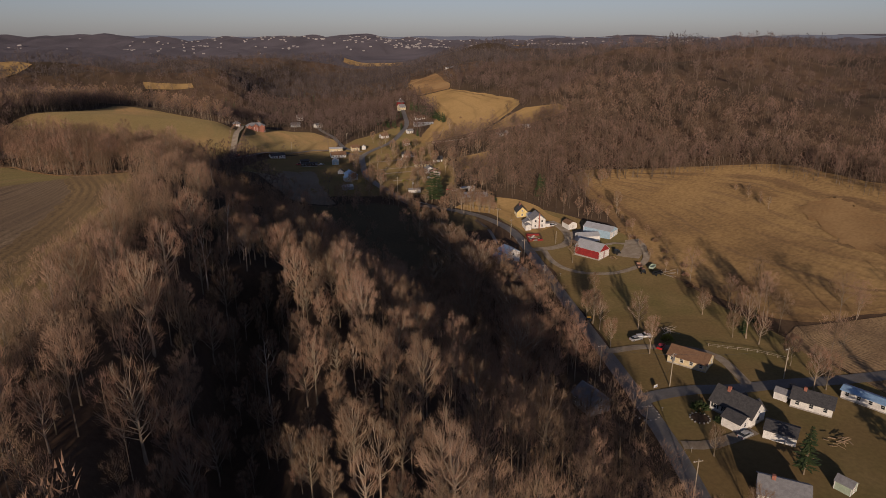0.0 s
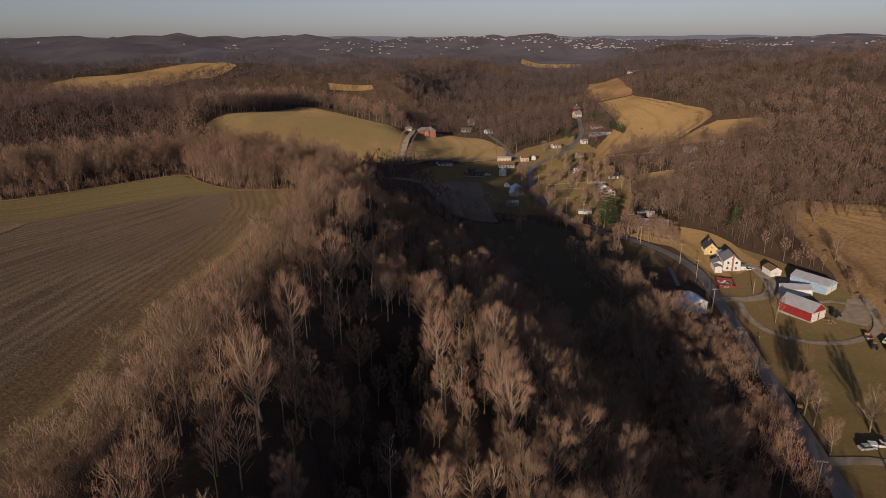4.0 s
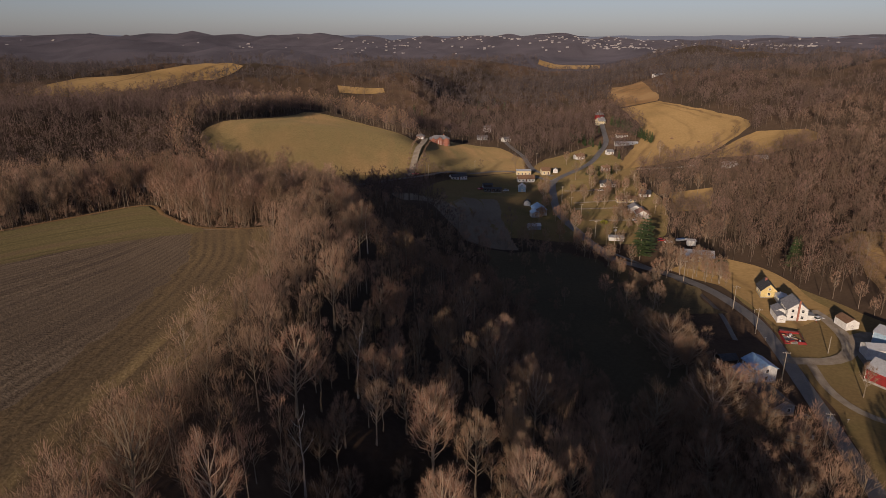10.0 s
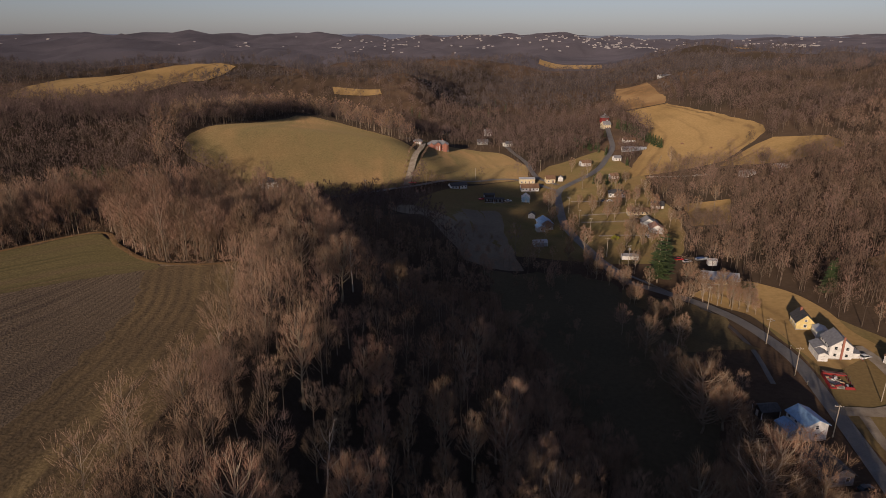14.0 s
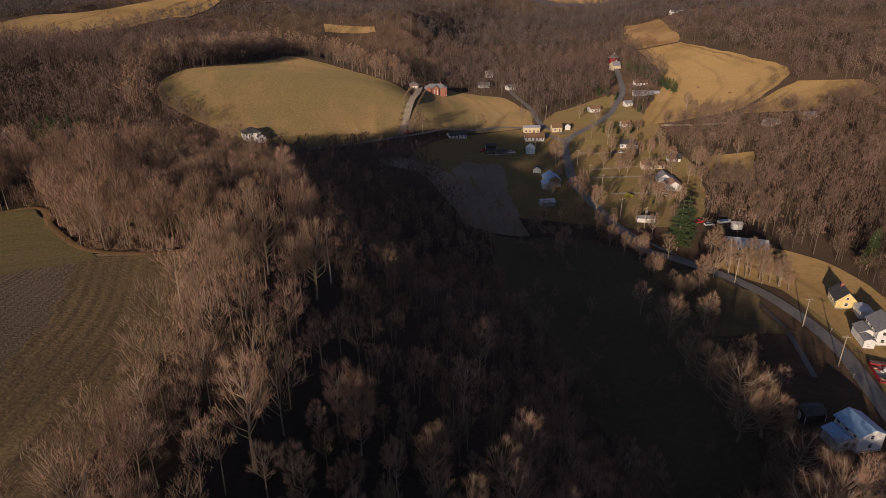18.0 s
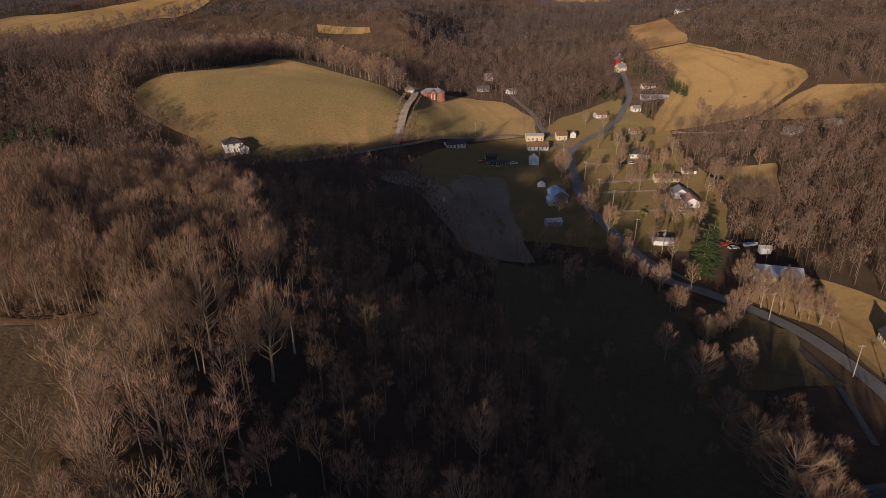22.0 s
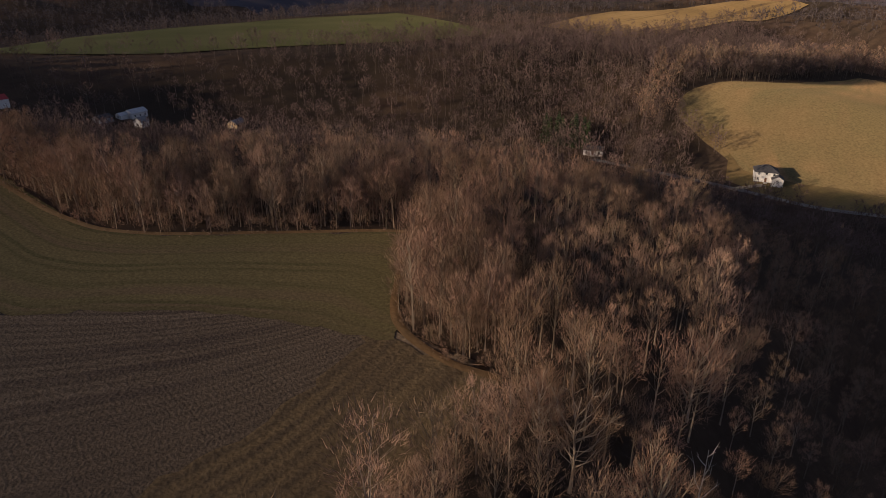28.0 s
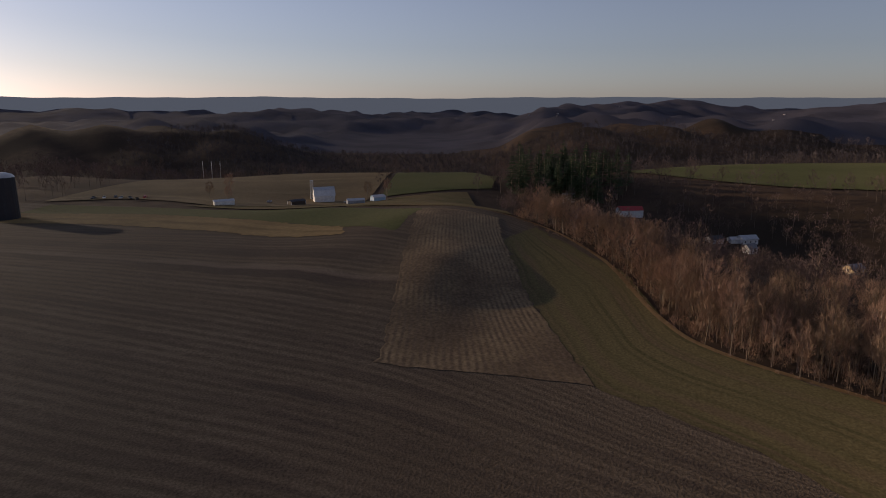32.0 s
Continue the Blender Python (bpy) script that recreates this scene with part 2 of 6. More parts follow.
# floor lines: points (x, y, z), half width of the floor, run of the slope on its left and right
MAIN_VALLEY = [(190, -900, 10), (150, -300, 6), (120, -60, 5), (95, 60, 4), (78, 160, 3), (72, 260, 3), (58, 380, 3), (62, 460, 4), (72, 560, 7), (55, 720, 11), (55, 950, 15), (130, 1300, 20), (330, 1800, 24), (500, 2600, 28)]
WEST_VALLEY = [(60, 430, 4), (-50, 400, 7), (-140, 375, 12), (-230, 360, 15), (-310, 290, 20), (-385, 195, 26), (-440, 130, 38), (-520, 80, 52)]
GULLY = [(50, 660, 9), (-20, 695, 10), (-120, 730, 13), (-220, 745, 30)]
RAVINE = [(-6, -200, 40), (-12, -110, 36), (-14, -40, 33), (-12, 10, 30), (-9, 40, 30)]
FAR_WEST_VALLEY = [(-1500, 1300, 0), (-1080, 300, 0), (-930, -100, -10), (-820, -500, -15), (-720, -1000, -15)]
WEST_SIDE_VALLEY = [(-930, -100, -10), (-1600, -330, -15), (-2700, -500, -20)]


def swell(x, y):
    r = np.hypot(x, y)
    far = smooth((r - 700) / 900)
    n = (np.sin(x / 310 + 1.3 * np.sin(y / 420)) + np.sin(y / 270 + 1.7 * np.sin(x / 520 + 0.6)) + 0.6 * np.sin((x + y) / 170 + np.sin(x / 230)))
    return far * n * 15 + (1 - far) * n * 1.2


def gullies(x, y):
    """Folds of the wooded hills, outside the farmed land."""
    out = np.maximum(np.maximum(x - 300, -790 - x), np.maximum(y - 760, -320 - y))
    n = np.sin(x / 47 + 1.8 * np.sin(y / 90)) * np.sin(y / 52 + 1.3 * np.sin(x / 110)) + 0.55 * np.sin((x - y) / 34 + 1.2 * np.sin((x + y) / 75))
    return smooth(out / 160) * n * np.where(x > 0, 8.0, 13.0)


def land(x, y):
    x, y = np.asarray(x, float), np.asarray(y, float)
    p = 57 + 0 * x
    p = p + 37 * bump_at(x, y, 640, 620, 330, 430, -15)          # wooded hill on the east
    p = p + 12 * bump_at(x, y, -275, 45, 120, 130)               # crown of the ridge field
    p = p - 8 * bump_at(x, y, -20, 330, 120, 120)
    p = p - 15 * bump_at(x, y, -150, 600, 300, 160) - 20 * bump_at(x, y, 0, 560, 110, 130)
    p = p + 5 * bump_at(x, y, -470, 760, 260, 200)
    p = p + 6 * bump_at(x, y, -225, 40, 55, 30, -15)
    p = p - 7 * bump_at(x, y, -395, -50, 75, 60)
    p = p + 4.4 * bump_at(x, y, -181, 58, 24, 13, -12)                # knoll whose far side lies in shade
    spur = 1 * bump_at(x, y, 14, -10, 15, 75, 4)
    p = p + 45 * bump_at(x, y, -1900, -420, 420, 330) + 30 * bump_at(x, y, -1750, -1000, 350, 300)
    p = p + gullies(x, y) + 14 * bump_at(x, y, -1400, -900, 330, 260) - 12 * bump_at(x, y, -600, -250, 110, 90) - 40 * smooth((-x - 655) / 200) * smooth((60 - y) / 150)
    r = np.hypot(x, y)
    p = p + smooth((r - 1900) / 2300) * (44 + 9 * np.sin(x / 190 + 1.4 * np.sin(y / 260)) * np.sin(y / 230 + 0.8) + 5 * np.sin(x / 83 + y / 140))
    p = p + swell(x, y) - 12 * smooth((np.hypot(x, y) - 1100) / 900)
    h = p
    for line, half, left, right in ((MAIN_VALLEY, 38, 105, 300), (WEST_VALLEY, 14, 190, 120), (GULLY, 10, 120, 105), (RAVINE, 1, 17, 15), (FAR_WEST_VALLEY, 60, 350, 400), (WEST_SIDE_VALLEY, 120, 300, 350)):
        d, z, side = along(x, y, line)
        run = np.where(side > 0, right, left)
        rise = smooth((d - half) / run)
        if line is MAIN_VALLEY:
            rise = np.where(side < 0, rise ** (1 - 0.34 * smooth((250 - y) / 70)), rise)          # steep foot of the wooded west side
        v = z + (p - z) * rise
        k = 6.0
        a = np.clip(0.5 + 0.5 * (h - v) / k, 0, 1)
        h = h * (1 - a) + v * a - k * a * (1 - a)
    # last term: unseen dip to the south, cut so sun reaches the slope
    h = h - 15 * bump_at(x, y, -22, 228, 34, 48, 10) + spur - 7 * bump_at(x, y, 6, -18, 16, 34) - 6 * bump_at(x, y, -13, 100, 13, 62) - 5 * bump_at(x, y, -22, 5, 7, 70) - 30 * bump_at(x, y, 45, -190, 75, 105)
    return h


def steps(fine, near, far, growth):
    out, s = [0.0], fine
    while out[-1] < far:
        if out[-1] > near:
            s *= growth
        out.append(out[-1] + s)
    return out


_px, _ny = steps(6.0, 260, 4750, 1.045), steps(6.0, 260, 4750, 1.045)
GX = np.array([-v for v in _px[:0:-1]] + _px)
GY = np.array([-v for v in _ny[:0:-1]] + _ny) + 200
GZ = land(*np.meshgrid(GX, GY, indexing="ij"))


def gz(x, y):
    """Height of the ground sheet."""
    x, y = np.asarray(x, float), np.asarray(y, float)
    i = np.clip(np.searchsorted(GX, x) - 1, 0, len(GX) - 2)
    j = np.clip(np.searchsorted(GY, y) - 1, 0, len(GY) - 2)
    u, v = (x - GX[i]) / (GX[i + 1] - GX[i]), (y - GY[j]) / (GY[j + 1] - GY[j])
    return GZ[i, j] * (1 - u) * (1 - v) + GZ[i + 1, j] * u * (1 - v) + GZ[i, j + 1] * (1 - u) * v + GZ[i + 1, j + 1] * u * v
# ---- end of the land ----


def raw_mesh(name, verts, faces, mats, index=None, tone=None, shade=False):
    me = bpy.data.meshes.new(name)
    verts, faces = np.asarray(verts, np.float32), np.asarray(faces, np.int32)
    k = faces.shape[1]
    me.vertices.add(len(verts))
    me.vertices.foreach_set("co", verts.ravel())
    me.loops.add(faces.size)
    me.loops.foreach_set("vertex_index", faces.ravel())
    me.polygons.add(len(faces))
    me.polygons.foreach_set("loop_start", np.arange(0, faces.size, k, dtype=np.int32))
    for m in mats:
        me.materials.append(m)
    if index is not None:
        me.polygons.foreach_set("material_index", np.asarray(index, np.int32))
    if tone is not None:
        me.attributes.new("tone", "FLOAT", "POINT").data.foreach_set("value", np.asarray(tone, np.float32))
    me.update(calc_edges=True)
    me.polygons.foreach_set("use_smooth", np.full(len(faces), shade))
    return me


def grid_faces(n, m):
    i, j = np.meshgrid(np.arange(n - 1), np.arange(m - 1), indexing="ij")
    a = (i * m + j).ravel()
    return np.stack([a, a + m, a + m + 1, a + 1], 1)


_gx, _gy = np.meshgrid(GX, GY, indexing="ij")
# faces beyond 1700 m take the haze-tinted ground colour
ground = new("ground", raw_mesh("ground", np.stack([_gx.ravel(), _gy.ravel(), GZ.ravel()], 1), grid_faces(len(GX), len(GY)), [M_LITTER, M_HAZED], (np.hypot(_gx, _gy)[:-1, :-1] > 1700).ravel(), shade=True))
tagged(ground, "brown leaf-littered rolling ground of wooded hills and valleys", "ground", kind="structure")


def resample(line, n):
    p = np.array(line, float)
    s = np.r_[0, np.cumsum(np.hypot(*np.diff(p, axis=0).T))]
    t = np.linspace(0, s[-1], n)
    return np.stack([np.interp(t, s, p[:, 0]), np.interp(t, s, p[:, 1])], 1)


def curve(line, n):
    """A smooth line through the points."""
    p = np.array(line, float)
    if len(p) < 3:
        return resample(line, n)
    q = np.vstack([2 * p[0] - p[1], p, 2 * p[-1] - p[-2]])
    out = []
    for k in range(1, len(q) - 2):
        for t in np.linspace(0, 1, 12, endpoint=False):
            a, b, c, d = q[k - 1], q[k], q[k + 1], q[k + 2]
            out.append(0.5 * (2 * b + (c - a) * t + (2 * a - 5 * b + 4 * c - d) * t * t + (3 * b - a - 3 * c + d) * t ** 3))
    out.append(p[-1])
    return resample(out, n)


CLEAR = []            # outlines of open land, where no woods grow


def patch(name, one, two, material, label, category="field", lift=0.20, cell=5.0, clear=True, ragged=0.7, fray=0.0):
    """A field laid over the ground between two bounding lines that run the same way."""
    length = max(np.hypot(*np.diff(np.array(l, float), axis=0).T).sum() for l in (one, two))
    width = np.hypot(*(np.array(one[len(one) // 2], float) - np.array(two[len(two) // 2], float)))
    n, m = max(4, int(length / cell)), max(4, int(width / cell))
    a, b = curve(one, n), curve(two, n)
    for line in (a, b):
        k = np.arange(n) * cell
        ph = line[0, 0] * 0.37
        line += np.stack([np.sin(k / 9 + ph) + 0.6 * np.sin(k / 3.7 + 2 * ph), np.cos(k / 11 + ph) + 0.6 * np.sin(k / 4.3 + ph)], 1) * ragged
    t = np.linspace(0, 1, m)[None, :, None]
    p = a[:, None] * (1 - t) + b[:, None] * t
    if fray:
        r = np.random.default_rng(n * m)
        for side in (p[0], p[-1], p[:, 0], p[:, -1]):
            side += r.normal(0, fray, side.shape)
    p = p.reshape(-1, 2)
    z = gz(p[:, 0], p[:, 1]) + lift
    me = raw_mesh(name, np.column_stack([p, z]), grid_faces(n, m)[:, ::-1], [material], shade=True)
    across = np.tile(np.linspace(0, width, m), n)
    me.attributes.new("across", "FLOAT", "POINT").data.foreach_set("value", across.astype(np.float32))
    ob = new(name, me)
    if clear:
        CLEAR.append(np.vstack([a, b[::-1]]))
    return tagged(ob, label, category, kind="structure")


def strip(name, line, width, material, label, category="road", lift=0.35, cell=4.0, level=True):
    """A road or drive that follows a line over the ground, level across."""
    length = np.hypot(*np.diff(np.array(line, float), axis=0).T).sum()
    c = curve(line, max(6, int(length / cell)))
    d = np.gradient(c, axis=0)
    d /= np.hypot(d[:, 0], d[:, 1])[:, None]
    nrm = np.stack([d[:, 1], -d[:, 0]], 1)
    p = np.stack([c + nrm * (k * width / 2) for k in (-1, -0.5, 0, 0.5, 1)], 1)
    z = gz(p[..., 0], p[..., 1])
    z = (z.max(1)[:, None] if level else z) + lift + np.array([0, 0.03, 0.05, 0.03, 0])[None]
    ob = new(name, raw_mesh(name, np.concatenate([p, z[..., None]], 2).reshape(-1, 3), grid_faces(len(c), 5)[:, ::-1], [material], shade=True))
    return tagged(ob, label, category, kind="structure")


def tube(path, radii, sides):
    """A tapered limb along a bent path."""
    v, f = [], []
    for k, (p, r) in enumerate(zip(path, radii)):
        d = path[min(k + 1, len(path) - 1)] - path[max(k - 1, 0)]
        d = d / (np.linalg.norm(d) + 1e-9)
        a = np.cross(d, (0.3, 1, 0.1) if abs(d[1]) < 0.9 else (1, 0, 0))
        a /= np.linalg.norm(a)
        b = np.cross(d, a)
        for s in range(sides):
            w = 2 * math.pi * s / sides
            v.append(p + r * (math.cos(w) * a + math.sin(w) * b))
    for k in range(len(path) - 1):
        for s in range(sides):
            t = (s + 1) % sides
            i, j = k * sides, (k + 1) * sides
            f += [(i + s, i + t, j + t), (i + s, j + t, j + s)]
    return v, f



# ---- fields, roads ----
EDGE = [(-96, -230), (-74, -120), (-55, -30), (-50, 9), (-48, 45), (-45, 80), (-45, 97), (-48, 120), (-57, 148)]
TOP = [(-57, 148), (-66, 145), (-80, 147), (-95, 160), (-108, 173)]
RIM = [(-335, -230), (-325, -120), (-300, -10), (-262, 72), (-218, 103), (-164, 116), (-145, 126), (-126, 151), (-108, 174)]
patch("ridge_field", EDGE + TOP[1:4], RIM, M_TILLED, "dark brown tilled ridge-top field with faint curved rows", ragged=0.15)
patch("field_margin", EDGE, [(x - 23, y) for x, y in EDGE[:-1]] + [(-78, 141)], M_MARGIN, "tan grassy margin along the edge of a tilled field", lift=0.27, clear=False, cell=2.6, ragged=0.15, fray=0.5)
patch("green_headland", [(-75, 143), (-82, 138), (-99, 127), (-114, 112), (-124, 98), (-158, 87), (-219, 72)], [(-95, 160), (-108, 172), (-126, 150), (-145, 125), (-164, 116), (-200, 110), (-245, 82)], M_STRIPES, "thin green sprouting headland of a ridge field", lift=0.27, clear=False, cell=2.6, ragged=0.5, fray=0.45)
patch("stubble_block", [(-127, 53), (-150, 50), (-185, 45), (-238, 38), (-262, 36)], [(-124, 98), (-158, 87), (-190, 79), (-222, 72), (-250, 68)], M_STUBBLE, "pale corn stubble block with rows over a field crest", lift=0.34, clear=False, cell=2.2, ragged=0.15, fray=0.35)
patch("ridge_grass", [(-330, -200), (-322, -110), (-300, -20), (-262, 36)], [(-300, -194), (-296, -104), (-242, -4), (-212, 36)], M_GREEN, "green grass strip over the crest of a ridge", lift=0.27, clear=False, cell=3, ragged=0.15, fray=0.35)
patch("ridge_stubble", [(-300, -194), (-296, -104), (-242, -4), (-230, 12)], [(-272, -180), (-266, -110), (-226, -14), (-216, 16)], M_STRAW, "tan stubble strip beside a tilled field", lift=0.34, clear=False, cell=3, ragged=0.15, fray=0.6)
patch("hill_pasture", [(-128, 408), (-179, 430), (-196, 456), (-174, 500), (-160, 560), (-150, 606)], [(-34, 440), (-32, 465), (-30, 495), (-36, 522), (-80, 570), (-140, 612)], M_PASTURE, "sunlit tan and green hillside pasture")
patch("house_meadow", [(-30, 443), (-29, 480), (-27, 520), (-30, 548), (-34, 574)], [(60, 481), (63, 510), (60, 535), (45, 575), (18, 588)], M_PASTURE, "sunlit mown meadow below a brick house")
patch("east_pasture", [(134, 480), (170, 560), (195, 620), (205, 752)], [(205, 472), (262, 530), (265, 600), (245, 735)], M_STRAW, "dry tan pasture on a gentle hillside")
patch("upper_pasture", [(200, 463), (235, 492), (255, 500)], [(232, 430), (265, 425), (275, 460)], M_STRAW, "dry tan upper pasture beside woods")
patch("farm_hay_field", [(202, 38), (173, 49), (162, 82), (160, 118), (172, 170), (179, 205), (192, 268)], [(330, 20), (305, 60), (285, 110), (278, 160), (262, 191), (230, 235), (205, 272)], M_HAY, "sloping tan hay field with darker mown swaths")
patch("corn_field", [(165, -40), (163, 16), (160, 36), (170, 46)], [(300, -70), (260, -20), (230, 15), (205, 36)], M_STUBBLE, "pale flattened corn stubble field")
patch("valley_lawns", [(74, -90), (87, -20), (97.5, 30), (108, 90), (119, 150), (125, 200), (121, 235)], [(180, -110), (166, -40), (163, 20), (160, 80), (162, 120), (168, 170), (150, 225)], M_LAWN, "mown valley-floor grass round farmyards and houses", lift=0.2)
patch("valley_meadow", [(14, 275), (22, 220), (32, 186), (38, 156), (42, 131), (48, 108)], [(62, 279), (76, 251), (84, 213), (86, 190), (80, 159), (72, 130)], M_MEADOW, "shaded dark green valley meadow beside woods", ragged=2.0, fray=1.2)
patch("plowed_bottom", [(-44, 392), (-24, 348), (-4, 305), (6, 280)], [(31, 392), (31, 350), (32, 310), (36, 280)], M_BOTTOM, "pale grey-brown ploughed field in valley shade")
patch("village_lawns", [(-25, 392), (-15, 425), (20, 460), (60, 480), (80, 520), (140, 590)], [(34, 300), (90, 290), (118, 300), (140, 370), (140, 420), (150, 480)], M_LAWN, "village lawns and yards of green and tan grass", lift=0.2)
patch("west_meadow", [(-137, 396), (-110, 392), (-70, 412), (-34, 436)], [(-150, 420), (-128, 412), (-80, 428), (-36, 442)], M_LAWN, "green roadside meadow round a new house", lift=0.3)
patch("barn_hill_field", [(-340, -215), (-356, -160), (-340, -94), (-362, -52), (-395, -28)], [(-508, -245), (-560, -225), (-615, -160), (-650, -100), (-630, -62)], M_HILL, "dry brown hill field behind a farm", lift=0.6, cell=8)
patch("wheat_field", [(-415, -24), (-440, 10), (-467, 45)], [(-625, -58), (-640, 0), (-645, 42)], M_GREEN, "green winter wheat field on a far hill", lift=0.6, cell=8)
patch("ridge_wheat", [(-590, 150), (-497, 242), (-472, 325), (-440, 440), (-452, 560)], [(-760, 143), (-735, 239), (-730, 392), (-740, 510), (-700, 630)], M_GREEN, "broad green winter wheat field along a ridge", lift=0.8, cell=9)
patch("barn_yard", [(-336, -120), (-302, -10), (-264, 72)], [(-342, -90), (-395, -25), (-445, 30)], M_LAWN, "grassy yard round an old farm", lift=0.45, cell=7)
patch("west_hay_field", [(-455, 625), (-470, 720), (-470, 850), (-440, 935)], [(-350, 625), (-335, 720), (-325, 820), (-305, 915)], M_STRAW, "sunlit tan hay field on a far hill", lift=0.9, cell=9)
patch("cleared_hillside", [(206, 756), (207, 838), (240, 957)], [(243, 738), (256, 780), (268, 925)], M_BRUSH, "brushy cleared hillside of brown weeds", lift=0.8, cell=8)
patch("hill_clearing", [(-150, 806), (-154, 824)], [(-88, 804), (-94, 822)], M_STRAW, "small sunlit clearing in the woods", lift=0.8)
patch("east_meadow", [(139, 348), (146, 372), (150, 392)], [(160, 344), (170, 366), (176, 384)], M_STRAW, "tan meadow between tree rows", lift=0.3)
patch("rough_grass", [(84, 196), (80, 235), (76, 258)], [(113, 200), (107, 230), (92, 250)], M_ROUGH, "rough dead weeds beside a creek", lift=0.3, ragged=2.2, fray=0.8)
patch("distant_field", [(232, 1790), (400, 1770)], [(270, 2010), (450, 1990)], M_STRAW, "pale tan field on a distant ridge", lift=1.2, cell=20)
patch("distant_field", [(560, 1760), (780, 1720)], [(620, 2010), (850, 1970)], M_STRAW, "pale tan field on a distant ridge", lift=1.2, cell=20)
ROAD = [(60, -110), (76, -50), (84, -20), (89.6, 2), (94, 26), (99, 56), (106, 96), (113, 135), (118, 165), (121, 190), (118.6, 211), (113, 229), (103, 244), (90.6, 257), (81, 267), (74, 305), (68, 355), (73, 412), (78, 445), (90, 465), (118, 507), (137, 552), (152, 595), (160, 640), (168, 690)]
patch("weedy_hillside", [(239, 118), (251, 127), (264, 121)], [(230, 80), (241, 71), (257, 88)], M_BRUSH, "dark brown weedy ground at the edge of a dry field", lift=0.5, clear=False, ragged=1.6, fray=1.2, cell=3)
strip("field_verge", TOP + RIM[-2::-1][:6], 1.6, M_BRUSH, "narrow brown weedy verge between field and woods", "verge", 0.3, 2.0, False)
strip("road", ROAD, 5.2, M_ASPHALT, "worn grey two-lane country road through a valley")
strip("west_road", [(78, 447), (55, 474), (34, 478), (8, 462), (-18, 443), (-45, 428), (-72, 410), (-95, 396), (-123, 390), (-150, 384), (-200, 372)], 4.6, M_ASPHALT, "narrow grey asphalt side road below a meadow")
strip("north_road", [(80, 462), (67, 486), (64, 538), (56, 585), (50, 640)], 4.2, M_ASPHALT, "narrow grey asphalt lane up a side valley")
strip("house_drive", [(-33, 438), (-31, 463), (-29, 490), (-27, 520), (-26, 552)], 5.0, M_GRAVEL, "straight tree-lined grey gravel driveway", "driveway")
strip("farm_drive", [(116, 158), (122, 159), (131, 158), (140, 162), (145, 172), (147, 186), (146, 198)], 5.0, M_GRAVEL, "grey gravel farmyard drive", "driveway")
CLEAR.append(np.array([(-165, 364), (-40, 378), (-30, 440), (-165, 412)]))
CLEAR.append(np.array([(-300, -225), (-345, -225), (-350, -94), (-440, -20), (-440, 60), (-330, 60), (-265, 70)]))
CLEAR.append(np.array([(30, 258), (120, 258), (122, 300), (30, 300)]))
strip("side_street", [(91, 20), (100, 21.5), (112, 21), (124, 18), (142, 16), (171, 10), (210, 2)], 5.0, M_ASPHALT, "grey asphalt side street between houses")
strip("loop_drive", [(98, 50), (104, 50), (111, 50), (119, 47.5), (128, 43), (132, 36), (131, 28), (129, 19)], 3.4, M_GRAVEL, "pale gravel loop drive round a ranch house", "driveway")
strip("cape_drive", [(92, -1), (99, -3), (108, -2), (114, -1)], 3.6, M_GRAVEL, "gravel drive to a white house", "driveway")
strip("farm_track", [(124, 156), (121, 140), (123, 127), (131, 119), (143, 116), (158, 121), (166, 135), (160, 148), (150, 150)], 3.0, M_GRAVEL, "worn two-wheel track round a barn", "track")
for lane in ([(82, 380), (100, 384), (115, 386)], [(79, 364), (95, 366), (114, 368)], [(84, 337), (98, 338), (110, 338)], [(150, 474), (168, 458), (186, 447)], [(82, 418), (96, 416), (112, 416)]):
    strip("lane", lane, 2.6, M_GRAVEL, "pale gravel lane across village lawns", "driveway")
strip("creek", [(70, 330), (80, 285), (92, 262), (104, 240), (109, 222), (110, 200), (106, 175)], 1.8, M_MUD, "narrow dark creek bed beside the road", "creek", 0.24)
strip("house_apron", [(-130, 385), (-127, 395), (-122, 404)], 4.0, M_GRAVEL, "gravel drive to a new house", "driveway")
patch("farm_yard", [(139, 150), (146, 152), (152, 156)], [(146, 176), (154, 178), (158, 176)], M_GRAVEL, "worn gravel farmyard between sheds", "yard", 0.3, 3.0, False)
patch("farm_yard", [(152, 134), (158, 140), (165, 150)], [(158, 126), (168, 136), (172, 148)], M_GRAVEL, "worn gravel farmyard between sheds", "yard", 0.3, 3.0, False)
CLEAR.append(np.array([(89, 140), (112, 132), (118, 170), (119, 205), (108, 232), (86, 246), (88, 200), (92, 165)]))
patch("house_yard", [(104, 250), (112, 240), (124, 226), (126, 200), (126, 180)], [(128, 268), (140, 262), (150, 240), (152, 215), (154, 196)], M_STRAW, "dry tan grass yard behind roadside houses", "yard", 0.24, 4.0)
CLEAR.append(np.array([(-428, 218), (-380, 228), (-322, 208), (-326, 172), (-398, 172)]))
CLEAR.append(np.array([(-450, 150), (-430, 158), (-385, 150), (-395, 128), (-440, 124)]))

# ---- buildings ----
def flat(name, base, rough=0.7, second=None, scale=0.8, fine=4.0, metal=0.0, bump=0.0, vary=0.0):
    return mat(name, base, second or tuple(c * 0.8 for c in base), scale, rough, metal, bump, fine, vary)


